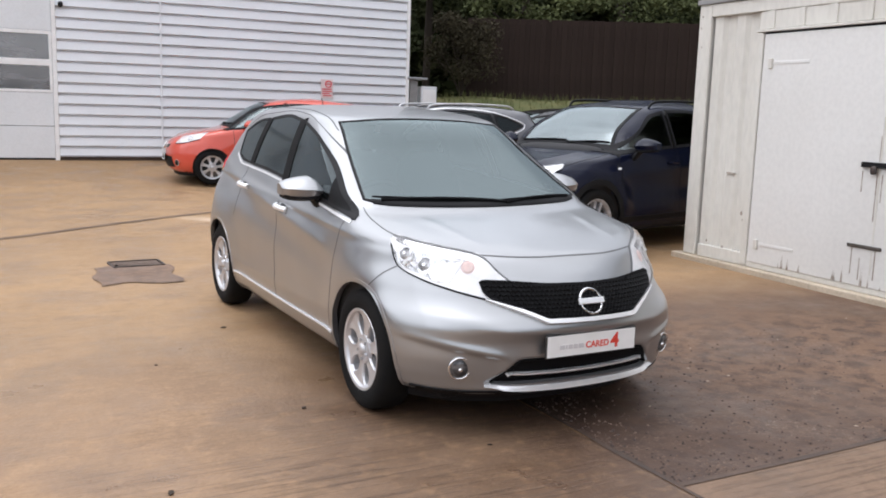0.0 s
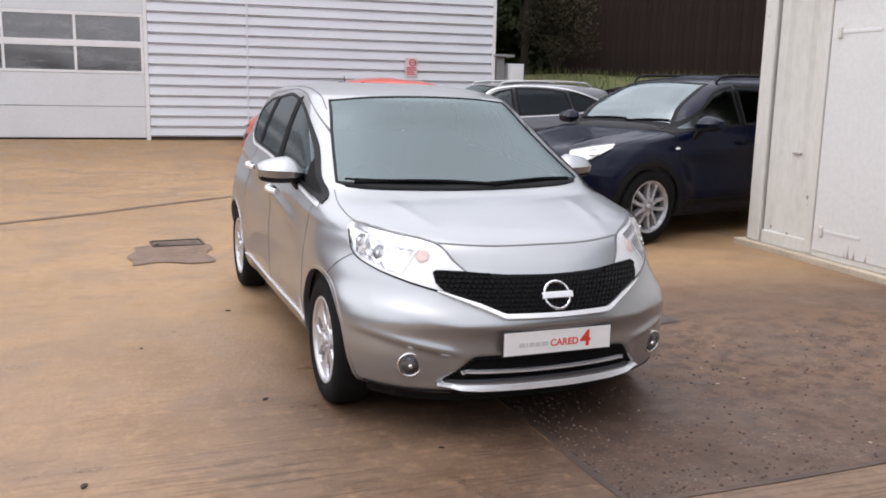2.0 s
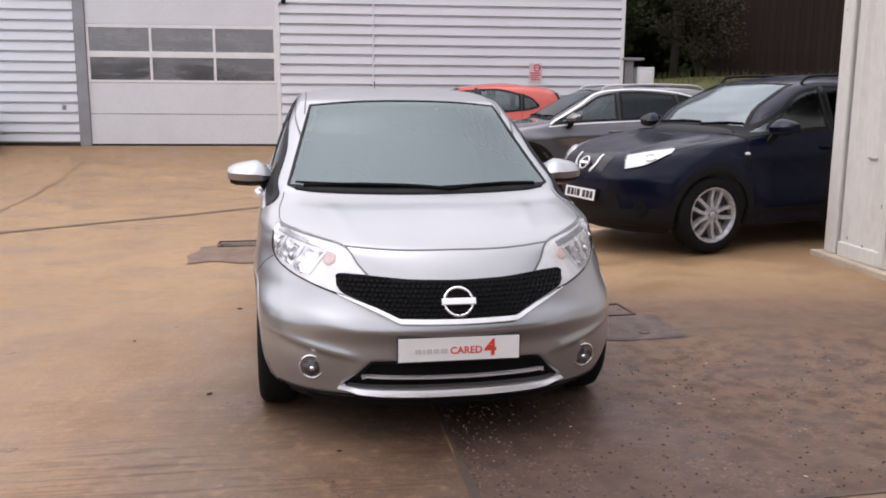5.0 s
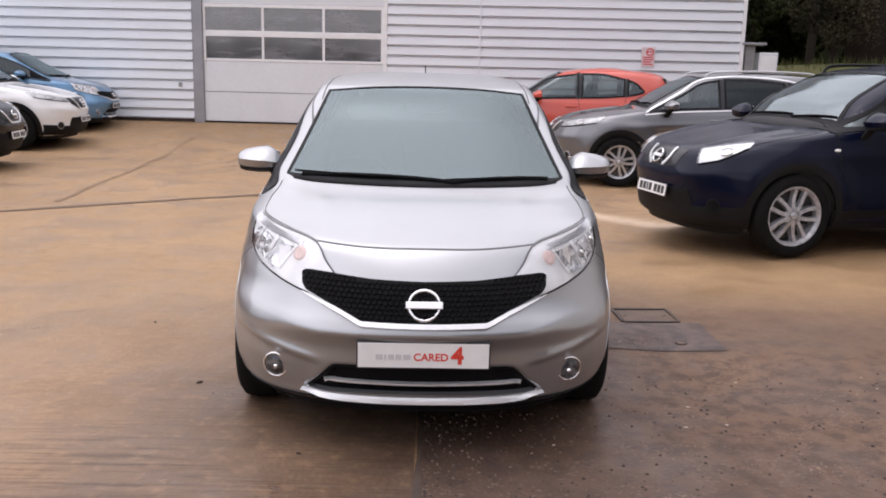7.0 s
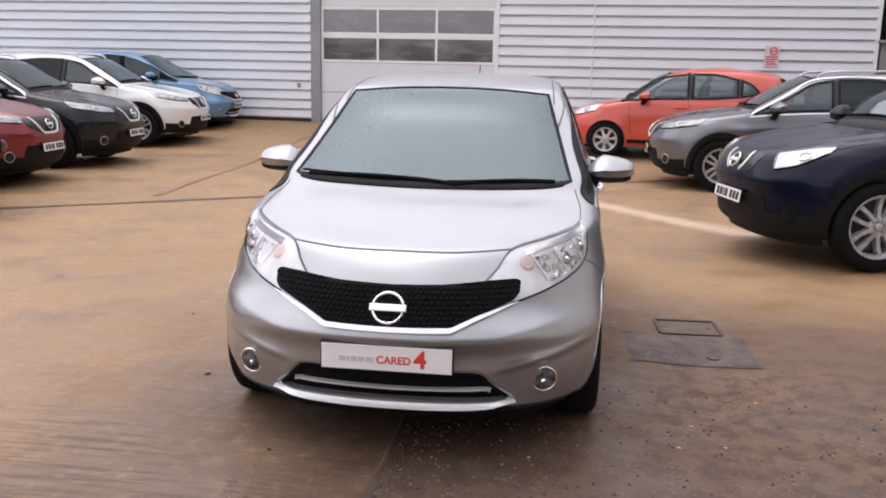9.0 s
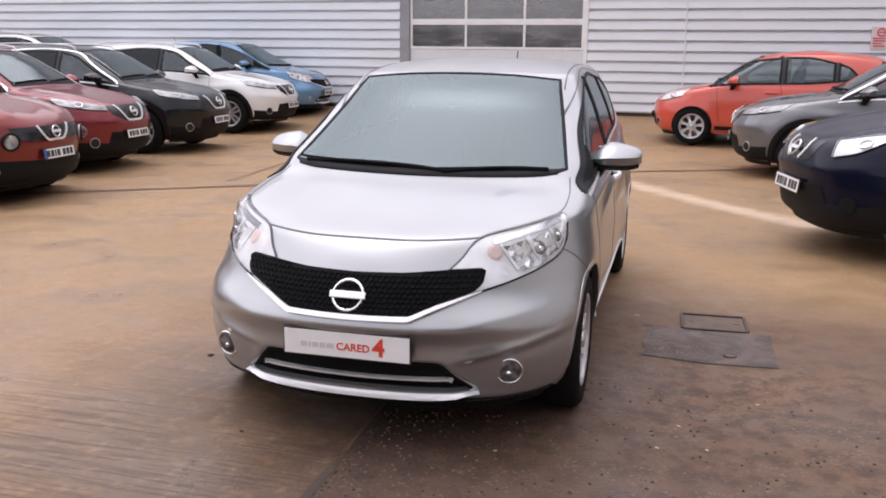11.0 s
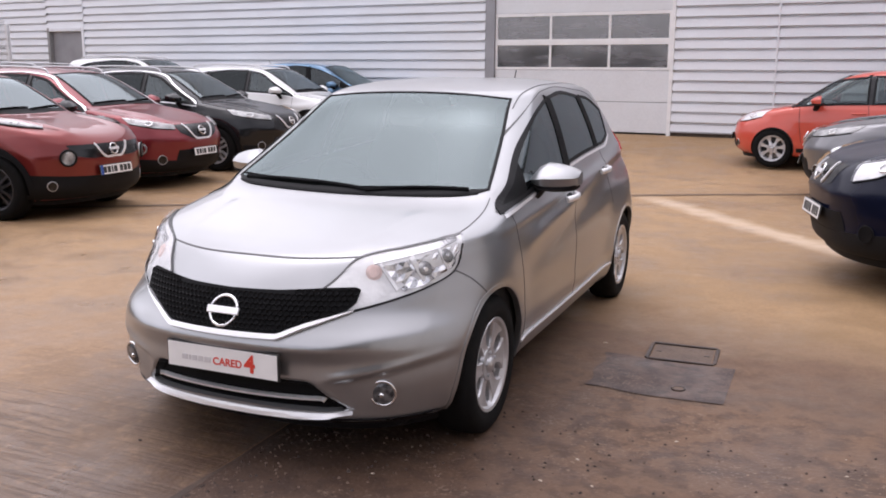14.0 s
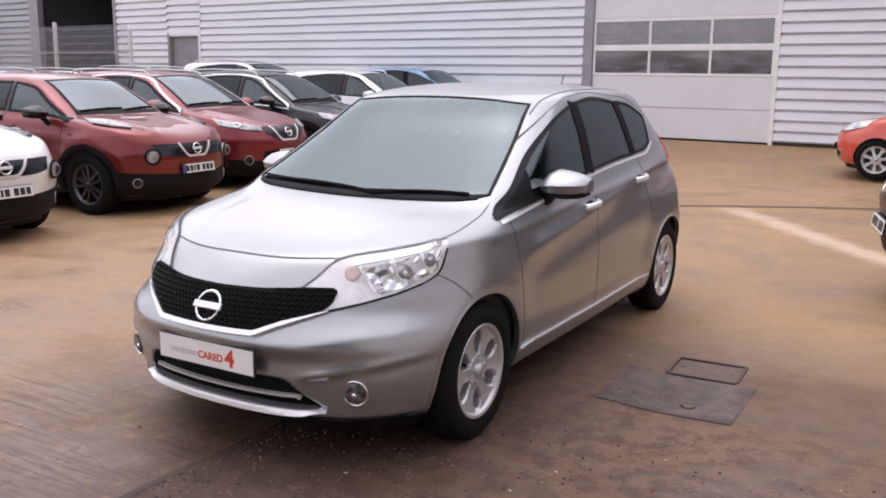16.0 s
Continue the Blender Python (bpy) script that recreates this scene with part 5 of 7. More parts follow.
    for k in range(6):
        part("header_rib", boxed(0.92 + k * 0.34, 0.98 + k * 0.34, -0.006, 0.007, 2.302, z1 - 0.122, 0.003), STOREWHITE, e)
    for u_, z_, r_ in ((0.04, 2.36, 0.010), (0.06, 2.18, 0.008), (0.05, 2.47, 0.009), (0.74, 0.62, 0.016), (0.76, 0.56, 0.010), (0.30, 0.30, 0.012), (0.52, 0.26, 0.018), (0.95, 2.33, 0.012)):
        part("rust_spot", blob((u_, -0.001 if u_ < 0.17 else 0.028 if u_ < 0.8 else 0.004, z_), (r_, 0.003, r_ * 1.3), 2.0, 10, 6), STAIN, e)
    part("vent_slot", boxed(0.52, 0.62, 0.010, 0.035, 0.98, 0.995, 0.002), STAIN, e)
    part("kerb", boxed(-0.1, L + 0.1, -0.07, 0.3, -0.05, 0.139, 0.012), KERB, e, "pale concrete kerb under the store")
    return e


steel_store()

# ---------------------------------------------------------------- the bank, the boards and the trees behind
def bank_z(x, y):
    t = max(0.0, min(1.0, (y - 20.8) / 4.6))
    return 0.30 + 1.55 * t * t * (3 - 2 * t) + 0.10 * noise.noise((x * 0.5, y * 0.5, 0)) * t


def grass_bank():
    bm = bmesh.new()
    xs, ys = np.arange(-3.5, 40.1, 0.6), np.concatenate([np.arange(20.8, 27.1, 0.35), [30, 36, 44]])
    g = [[bm.verts.new((x + (-2.0 if y > 27 else 0) * (x < -3), y, bank_z(x, y))) for x in xs] for y in ys]
    for j in range(len(ys) - 1):
        for i in range(len(xs) - 1):
            bm.faces.new((g[j][i], g[j][i + 1], g[j + 1][i + 1], g[j + 1][i]))
    tagged(part("ground_bank", bm, GRASS, smooth=True), "rough grass bank behind the parked cars", "bank", kind="structure")
    rng = random.Random(5)
    bm = bmesh.new()
    for k in range(5000):
        x, y = rng.uniform(-2.5, 22), rng.uniform(22.5, 26.4)
        z, h, a = bank_z(x, y), rng.uniform(0.08, 0.26), rng.uniform(0, 6.28)
        dx, dy = 0.012 * math.cos(a), 0.012 * math.sin(a)
        lx, ly = rng.uniform(-0.08, 0.08), rng.uniform(-0.08, 0.08)
        bm.faces.new([bm.verts.new(v) for v in ((x - dx, y - dy, z - 0.01), (x + dx, y + dy, z - 0.01), (x + lx, y + ly, z + h))])
    tagged(part("grass", bm, GRASS), "long rough grass on the bank", "grass", kind="stuff")


def leaf_cloud(bm, rng, c, r, count, size, squash=0.8):
    """Many small leaves in an uneven clump."""
    for k in range(count):
        d = Vector((rng.gauss(0, 1), rng.gauss(0, 1), rng.gauss(0, 1))).normalized()
        p = Vector(c) + Vector((d.x * r, d.y * r, d.z * r * squash)) * (rng.random() ** 0.45)
        a = Vector((rng.gauss(0, 1), rng.gauss(0, 1), rng.gauss(0, 0.6))).normalized()
        b = a.cross(Vector((rng.gauss(0, 1), rng.gauss(0, 1), rng.gauss(0, 1)))).normalized()
        s = size * rng.uniform(0.6, 1.4)
        bm.faces.new([bm.verts.new(p + v) for v in (a * s, b * s * 0.5, -a * s, -b * s * 0.5)])


def tree(x, y, h, spread, seed, leaf, clumps=26, per=150, size=0.11, low=0.25):
    rng = random.Random(seed)
    z0 = bank_z(x, y)
    t = tagged(empty("tree", pose(x, y, z0)), "dark leafy tree behind the boards", "tree", "trees behind the yard")
    part("trunk", tube([(0, 0, -0.1), (0.08, 0.05, h * 0.35), (-0.05, 0.1, h * 0.8)], 0.14, 8, 14), BARK, t, smooth=True)
    limbs = bmesh.new()
    crown = bmesh.new()
    for k in range(clumps):
        a = rng.uniform(0, 6.28)
        zz = h * rng.uniform(low, 1.0)
        rad = spread * (0.35 + 0.65 * rng.random()) * (1.15 - 0.75 * zz / h)
        p = (rad * math.cos(a), rad * math.sin(a), zz)
        if k % 3 == 0:
            tb = tube([(0, 0, zz * 0.6), (p[0] * 0.5, p[1] * 0.5, zz * 0.85), p], 0.035, 5, 6)
            me = bpy.data.meshes.new("limb")
            tb.to_mesh(me), tb.free()
            limbs.from_mesh(me)
            bpy.data.meshes.remove(me)
        leaf_cloud(crown, rng, p, spread * rng.uniform(0.25, 0.45), per, size)
    part("branchwork", limbs, BARK, t)
    part("crown", crown, leaf, t)
    return t


def shrub(x, y, h, r, seed, leaf, label, clumps=9, per=260, size=0.07):
    rng = random.Random(seed)
    z0 = bank_z(x, y)
    t = tagged(empty("shrub", pose(x, y, z0)), label, "shrub", "shrubs on the bank")
    stems = bmesh.new()
    crown = bmesh.new()
    for k in range(clumps):
        a, zz = rng.uniform(0, 6.28), h * rng.uniform(0.25, 0.9)
        q = r * rng.uniform(0.1, 0.75)
        p = (q * math.cos(a), q * math.sin(a) * 0.6, zz)
        tb = tube([(0, 0, 0), (p[0] * 0.4, p[1] * 0.4, zz * 0.6), p], 0.02, 5, 5)
        me = bpy.data.meshes.new("stem")
        tb.to_mesh(me), tb.free()
        stems.from_mesh(me)
        bpy.data.meshes.remove(me)
        leaf_cloud(crown, rng, p, r * rng.uniform(0.3, 0.5), per, size)
    part("stem", stems, BARK, t)
    part("crown", crown, leaf, t)
    return t


def board_fence():
    """A tall fence of dark brown upright boards on posts along the top of the bank."""
    e = tagged(empty("fence", pose(0.6, 26.6, 0, 0, 0, -3)), "tall dark brown boarded fence on the bank", "fence", kind="structure")
    bm = boxed(-0.075, 0.075, -0.012, 0.012, 1.75, 4.15, 0.003)
    me = mesh_from(bm, "board", BROWNWOOD)
    for k in range(130):
        b = new("board", me)
        b.parent = e
        b.matrix_basis = pose(k * 0.152, (0.012 if k % 2 else -0.012), 0.02 * wob(k, 3.1), 0, 0, 0)
    for z in (2.2, 3.7):
        part("rail", boxed(-0.1, 19.9, 0.03, 0.09, z, z + 0.1), BROWNWOOD, e)
    for k in range(9):
        part("post", boxed(k * 2.4 - 0.05, k * 2.4 + 0.05, 0.09, 0.19, 1.6, 4.1), BROWNWOOD, e)


grass_bank()
board_fence()
for k, (x, y, hh, sp) in enumerate(((-3.2, 29.5, 8.5, 2.6), (-0.8, 31.5, 9.5, 3.0), (2.4, 30.0, 8.0, 2.8), (5.6, 30.5, 9.0, 3.0), (8.8, 29.8, 8.5, 2.8), (12.2, 30.5, 9.2, 3.0), (15.6, 30.0, 8.6, 2.9), (19, 30.5, 9, 3), (-6.5, 33, 10, 3.2), (1, 36, 11, 3.5), (7, 36, 11, 3.5), (13, 36, 11, 3.5))):
    tree(x, y, hh, sp, 20 + k, LEAFDARK)
shrub(0.35, 25.5, 2.3, 1.25, 3, LEAFOLIVE, "olive brown straggling shrub on the bank", 22, 420, 0.040)
shrub(-1.9, 26.2, 2.6, 1.2, 4, LEAFDARK, "dark evergreen shrub on the bank", 12, 320)
rng_h = random.Random(9)
bm = bmesh.new()
for k in range(70):
    leaf_cloud(bm, rng_h, (0.8 + k * 0.28, 27.1 + rng_h.uniform(-0.2, 0.5), 4.25 + rng_h.uniform(-0.1, 0.9)), rng_h.uniform(0.35, 0.6), 130, 0.075)
tagged(part("ivy", bm, LEAFIVY), "trailing ivy and twigs over the boarded fence", "ivy", kind="stuff")
bm = bmesh.new()
for k in range(160):
    leaf_cloud(bm, rng_h, (-12 + k * 0.28, 40 + rng_h.uniform(-1, 1), rng_h.uniform(1.5, 9.5)), rng_h.uniform(1.2, 1.8), 220, 0.26)
# added low treeline, never in view, that closes the horizon for reflections
for k in range(230):
    a = radians(-170 + 175 * k / 230)
    leaf_cloud(bm, rng_h, (30 * math.cos(a), 4 + 30 * math.sin(a), rng_h.uniform(0.3, 2.4)), rng_h.uniform(0.9, 1.5), 110, 0.30)
for k in range(60):
    leaf_cloud(bm, rng_h, (-9 + k * 0.3, 38.5 + rng_h.uniform(-1, 1), rng_h.uniform(2.5, 10.5)), rng_h.uniform(1.2, 1.8), 260, 0.28)
# added tall belt out of view, keeps sky light off the right side
for k in range(170):
    leaf_cloud(bm, rng_h, (10.6 + rng_h.uniform(-0.6, 1.2), -7 + k * 0.17, rng_h.uniform(0.6, 6.4)), rng_h.uniform(1.1, 1.6), 170, 0.28)
tagged(part("far_woods", bm, LEAFDARK), "dense dark woodland behind the yard, with added unseen belts round it", "woods", kind="stuff")


# ---------------------------------------------------------------- the wire fence
def wire_fence():
    e = tagged(empty("wire_fence", pose(-28.04, 5.31, 0.2, 0, 0, 24.8)), "galvanised mesh fence with pale posts before a dark opening", "fence", kind="structure")
    for x, top in ((0.05, 2.5), (3.59, 2.72), (7.10, 2.45)):
        part("post", boxed(x - 0.045, x + 0.045, -0.045, 0.045, 0, top, 0.012), POSTWHITE, e)
    part("rail", boxed(0.10, 7.05, -0.02, 0.02, 1.83, 1.87, 0.006), STEELPOST, e)
    bm = bmesh.new()
    for k in range(141):
        box(bm, k * 0.05 + 0.047, k * 0.05 + 0.053, -0.053, -0.047, 0.05, 2.6)
    for z in np.arange(0.1, 2.61, 0.2):
        box(bm, 0.05, 7.1, -0.061, -0.053, z - 0.004, z + 0.004)
    tagged(part("mesh", bm, STEELPOST, e), kind="stuff")


wire_fence()


# ---------------------------------------------------------------- far dark wood and litter on the ground
bm = boxed(-26, 50, 47, 47.3, 0, 12.5)
tagged(part("backdrop", bm, LEAFDARK), "dark wall of woodland far behind the yard", "woods", kind="structure")
LITTER = mat("dead leaf", (0.035, 0.022, 0.014), 0.85, vary=0.4, vscale=30)
GRIT = mat("pale grit", (0.50, 0.42, 0.34), 0.8, vary=0.4, vscale=30)


def litter(x, y, size, turn, material, label, category):
    """A curled dead leaf or a bit of grit lying on the ground."""
    bm = bmesh.new()
    outline = [(1.0, 0.0), (0.45, 0.42), (-0.35, 0.46), (-1.0, 0.05), (-0.4, -0.40), (0.4, -0.44)]
    low = [bm.verts.new((a * size, b * size, 0.0)) for a, b in outline]
    top = [bm.verts.new((a * size * 0.95, b * size * 0.95, size * (0.10 + 0.30 * abs(b)))) for a, b in outline]
    bm.faces.new(low[::-1]), bm.faces.new(top)
    for i in range(6):
        j = (i + 1) % 6
        bm.faces.new((low[i], low[j], top[j], top[i]))
    bmesh.ops.recalc_face_normals(bm, faces=bm.faces)
    ob = part(category.replace(" ", "_"), bm, material)
    ob.matrix_world = pose(x, y, ground_z(x, y) + 0.007, 0, 0, turn)
    tagged(ob, label, category, "litter on the yard")


for x, y, size, turn in ((-1.46, 5.83, 0.022, 20), (-0.67, 4.27, 0.020, 70), (-1.02, 3.245, 0.024, 100), (0.24, 3.85, 0.014, 10), (-1.62, 4.92, 0.014, 150)):
    litter(x, y, size, turn, LITTER, "small brown dead leaf lying on damp concrete", "dead leaf")
rng_g = random.Random(12)
for k in range(16):
    a, b = rng_g.uniform(0.15, 3.2), rng_g.uniform(0.1, 2.4)
    x, y = slab(a, b)
    litter(x, y, rng_g.uniform(0.006, 0.012), rng_g.uniform(0, 360), GRIT, "pale pebble lying on damp asphalt", "pebble")
GRITPALE = mat("weathered grit", (0.165, 0.112, 0.085), 0.85, vary=0.5, vscale=30)
GRITDARK = mat("dark grit", (0.05, 0.035, 0.03), 0.8, vary=0.4, vscale=30)
for name, count, big, material, label in (("grit", 520, 0.0065, GRITPALE, "fine pale grit scattered over damp asphalt"), ("dark_grit", 520, 0.0075, GRITDARK, "dark loose chippings on damp asphalt")):
    chips = bmesh.new()
    for k in range(count):
        a, b = 2.6 * rng_g.random() ** 1.8 + 0.02, 1.7 * rng_g.random() ** 1.5 + 0.02
        x, y = slab(a, b)
        r, t, z = big * rng_g.uniform(0.45, 1.2), rng_g.uniform(0, 6.28), ground_z(x, y) + 0.0055
        ring_v = [chips.verts.new((x + r * math.cos(t + q * 1.571) * (1.3 if q % 2 else 0.8), y + r * math.sin(t + q * 1.571), z)) for q in range(4)]
        tip = chips.verts.new((x, y, z + r * 0.9))
        for q in range(4):
            chips.faces.new((ring_v[q], ring_v[(q + 1) % 4], tip))
    tagged(part(name, chips, material), label, "grit", kind="stuff")
litter(0.49, 6.48, 0.016, 30, GRIT, "pale pebble lying on damp asphalt", "pebble")


def hatch_sculpt(V):
    """The flanks' swept creases and hollow, the wing bulges, the scoops round the fog lamps and the hollow of the lower intake."""
    x, y, z = V[..., 0].copy(), V[..., 1].copy(), V[..., 2].copy()
    s = np.sign(y)
    step = lambda v, w: 0.5 * (1 + np.tanh(v / w))
    flank = (abs(y) > 0.6) * step(1.22 - x, 0.06) * step(x + 1.72, 0.06)
    # crease that climbs from the front arch through the handles to the tail lamps, hollow below it
    crease = 0.775 - 0.135 * (x - 0.6)
    V[..., 1] += s * flank * (0.008 * np.exp(-((z - crease - 0.01) / 0.040)**2) - 0.008 * np.exp(-((z - crease + 0.105) / 0.075)**2)) * step(0.85 - x, 0.10)
    # lower door crease above the sill
    low = 0.405 + 0.02 * (x + 0.2)**2
    V[..., 1] += s * flank * (0.005 * np.exp(-((z - low) / 0.045)**2)) * step(0.95 - abs(x), 0.06)
    shoulder = 0.93 - 0.055 * x
    V[..., 1] += s * flank * 0.006 * np.exp(-((z - shoulder) / 0.022)**2)
    # wing bulges over the wheels
    for hx, amount in ((1.30, 0.011), (-1.30, 0.008)):
        r = np.hypot(x - hx, z - 0.305)
        V[..., 1] += np.where(abs(y) > 0.45, s * amount * np.exp(-((r - 0.44) / 0.085)**2) * step(z - 0.36, 0.08), 0)
    nose = step(x - 1.25, 0.03)
    # fog lamp scoops under a sharp brow
    ay = abs(y)
    brow = 0.402 + 0.21 * (ay - 0.48)
    span = step(ay - 0.43, 0.025) * step(0.80 - ay, 0.03)
    V[..., 0] -= nose * 0.026 * span * step(brow - z, 0.012) * step(z - 0.245, 0.025)
    V[..., 0] += nose * 0.006 * span * np.exp(-((z - brow - 0.014) / 0.018)**2)
    # ledge under the grille that runs out round the corners
    ledge = 0.530 + 0.17 * np.clip(ay - 0.42, 0, 1)
    V[..., 0] += nose * 0.009 * np.exp(-((z - ledge) / 0.026)**2) * step(0.58 - ay, 0.10)
    V[..., 0] -= nose * 0.006 * np.exp(-((z - ledge + 0.075) / 0.045)**2) * step(0.66 - ay, 0.08)
    hollow = np.clip((0.36 + (0.39 - z) * 1.0 - ay) / 0.03, 0, 1) * np.clip((z - 0.266) / 0.012, 0, 1) * np.clip((0.395 - z) / 0.02, 0, 1)
    V[..., 0] -= np.where(x > 1.2, 0.045 * hollow, 0)
    # two faint raised lines along the bonnet
    line = 0.50 - 0.16 * np.clip(x - 1.1, 0, 1)
    V[..., 2] += np.where((z > 0.84) & (x > 1.12), 0.003 * np.exp(-((ay - line) / 0.035)**2) * step(1.75 - x, 0.08) * step(x - 1.28, 0.06), 0)
    return V


def hatch_shell(dens):
    return Shell(
        front=[(0.19, 1.93), (0.215, 1.985), (0.26, 2.02), (0.36, 2.045), (0.46, 2.065), (0.53, 2.094), (0.56, 2.088), (0.60, 2.068), (0.66, 2.036), (0.72, 1.992), (0.78, 1.94),
               (0.835, 1.865), (0.87, 1.74), (0.90, 1.58), (0.93, 1.40), (0.96, 1.22), (0.985, 1.14), (1.01, 1.09), (1.10, 0.91), (1.25, 0.635), (1.38, 0.425),
               (1.425, 0.33), (1.450, 0.20), (1.472, 0.04), (1.492, -0.14), (1.503, -0.28), (1.510, -0.45)],
        rear=[(0.19, -1.84), (0.40, -1.94), (0.60, -1.96), (0.75, -1.93), (0.95, -1.86), (1.10, -1.775), (1.30, -1.62), (1.42, -1.50), (1.455, -1.37),
              (1.48, -1.12), (1.50, -0.86), (1.51, -0.64)],
        width=[(0.19, 0.76), (0.24, 0.80), (0.32, 0.825), (0.50, 0.84), (0.65, 0.845), (0.80, 0.838), (0.90, 0.82), (0.96, 0.80), (1.00, 0.785), (1.10, 0.75),
               (1.25, 0.695), (1.38, 0.635), (1.44, 0.602), (1.465, 0.575), (1.487, 0.51), (1.502, 0.40), (1.51, 0.26)],
        nose=[(0.19, 0.60, 2.7), (0.36, 0.64, 2.85), (0.55, 0.72, 2.35), (0.66, 0.80, 2.15), (0.74, 0.80, 2.15), (0.835, 0.75, 2.4), (0.90, 0.62, 3.3), (0.98, 0.40, 3.3), (1.05, 0.29, 3.0), (1.44, 0.29, 2.9), (1.51, 0.30, 2.4)],
        tail=(0.52, 2.7), hubs=((1.30, 0.305), (-1.30, 0.305)), arch=0.345, dens=dens, sculpt=hatch_sculpt)


def hatchback(name, label, paint_mat, place, hero=False):
    car = tagged(empty(name, place), label, "car", "parked cars")
    sh = hatch_shell(2.0 if hero else 0.8)
    holes = []
    pane(sh, car, yz([(-0.684, 1.018), (-0.645, 1.008), (-0.5, 0.998), (0, 0.989), (0.5, 0.998), (0.645, 1.008), (0.684, 1.018)]), yz([(-0.545, 1.408), (-0.3, 1.429), (0, 1.436), (0.3, 1.429), (0.545, 1.408)]), FRONT, SCREEN, "windscreen", 0.014, holes)
    pane(sh, car, yz([(-0.58, 1.08), (0, 1.07), (0.58, 1.08)]), yz([(-0.50, 1.38), (0, 1.40), (0.50, 1.38)]), REAR, PRIVACY, "rear_window", 0.04, holes)
    for s in (1, -1):
        d = LEFT if s > 0 else RIGHT
        pane(sh, car, xz([(1.11, 0.928), (0.78, 0.966), (0.4, 1.006), (0.02, 1.040)], s), xz([(1.09, 0.942), (0.86, 1.052), (0.58, 1.20), (0.30, 1.318), (0.05, 1.385), (-0.06, 1.405)], s), d, TINTED, "front_side_window", 0.018, holes)
        pane(sh, car, xz([(-0.03, 1.045), (-0.40, 1.070), (-0.74, 1.084)], s), xz([(-0.11, 1.415), (-0.40, 1.437), (-0.71, 1.410)], s), d, PRIVACY, "rear_side_window", 0.018, holes)
        pane(sh, car, xz([(-0.79, 1.088), (-0.98, 1.100), (-1.13, 1.135)], s), xz([(-0.76, 1.408), (-0.97, 1.385), (-1.17, 1.310)], s), d, PRIVACY, "quarter_window", 0.016, holes)
        part("pillar", sh.ribbon(xz([(-0.012, 1.045), (-0.055, 1.25), (-0.085, 1.412)], s), d, 0.105, 20, 0.0060, 0.008), GRILLE, car)
        part("pillar", sh.ribbon(xz([(-0.765, 1.088), (-0.75, 1.25), (-0.735, 1.405)], s), d, 0.090, 20, 0.0060, 0.008), GRILLE, car)
        part("sail_panel", sh.sheet(xz([(1.06, 0.938), (0.94, 0.952), (0.80, 0.970), (0.745, 0.976)], s), xz([(1.05, 0.950), (0.93, 1.006), (0.785, 1.080), (0.705, 1.120)], s), d, 18, 8, 0.0045, 0.006), GRILLE, car)
        part("belt_strip", sh.ribbon(xz([(1.09, 0.917), (0.78, 0.950), (0.4, 0.990), (0.0, 1.026), (-0.40, 1.054), (-0.80, 1.072), (-1.02, 1.084), (-1.17, 1.14)], s), d, 0.013, 50, 0.005, 0.007), SATIN if hero else TRIM, car)
        # head lamp
        hd = Vector((0.86, s * 0.51, 0)).normalized()
        up = mirrored([(1.43, 0.722, 0.893), (1.54, 0.670, 0.880), (1.64, 0.597, 0.866), (1.785, 0.450, 0.835), (1.87, 0.396, 0.770), (1.92, 0.360, 0.731)], s)
        dn = mirrored([(1.46, 0.742, 0.862), (1.545, 0.746, 0.768), (1.68, 0.690, 0.720), (1.80, 0.602, 0.688), (1.88, 0.530, 0.668), (1.925, 0.475, 0.655)], s)
        lamp = part("headlamp", sh.sheet(up, dn, hd, 28, 9, 0.002, 0.01), REFLECTOR, car, "clear headlamp with chrome reflectors", True)
        la, lb = line3(up, 41), line3(dn, 41)
        chamber = sh.sheet([la[k] * 0.70 + lb[k] * 0.30 for k in range(3, 26, 2)], [la[k] * 0.10 + lb[k] * 0.90 for k in range(3, 26, 2)], hd, 12, 6, 0.004, 0.003)
        rng = random.Random(31)
        for v in chamber.verts:
            v.co += Vector((rng.uniform(-1, 1), rng.uniform(-1, 1), rng.uniform(-1, 1))) * 0.0055
        part("lamp_chamber", chamber, FACET, lamp, "faceted chrome lamp chamber")
        for t, zz, r in ((0.20, 0.50, 0.030), (0.42, 0.60, 0.034)):
            a, b = la[int(40 * t)], lb[int(40 * t)]
            q, n = sh.hit(a * (1 - zz) + b * zz, hd, 0.006)
            bowl = part("lamp_bowl", disc_on(q, n, r, 0.008, 20, r * 0.7), CHAMBER, lamp, "dark lamp bowl", True)
            part("lamp_bulb", disc_on(q + n * 0.005, n, r * 0.42, 0.012, 14, r * 0.25), FACET, bowl)
        for k, w in ((9, 0.012), (17, 0.020), (25, 0.012)):
            part("lamp_divider", sh.ribbon([la[k] * 0.78 + lb[k] * 0.22, la[k + 1] * 0.15 + lb[k + 1] * 0.85], hd, w, 8, 0.007, 0.005), SATIN, lamp)
        part("lamp_strip", sh.ribbon([la[k] * 0.86 + lb[k] * 0.14 for k in range(2, 27, 4)], hd, 0.020, 24, 0.006, 0.004), FACET, lamp, "bright upper lamp strip")
        q, n = sh.hit((1.80, s * 0.515, 0.785), hd, 0.005)
        part("indicator_lamp", disc_on(q, n, 0.032, 0.005, 20, 0.022), AMBER, lamp)
        part("lamp_edge", sh.ribbon(up, hd, 0.005, 40, 0.006, 0.006), SHUT, lamp)
        part("lamp_edge", sh.ribbon([(x, y, z - 0.002) for x, y, z in dn], hd, 0.006, 40, 0.008, 0.008), TRIM, lamp)
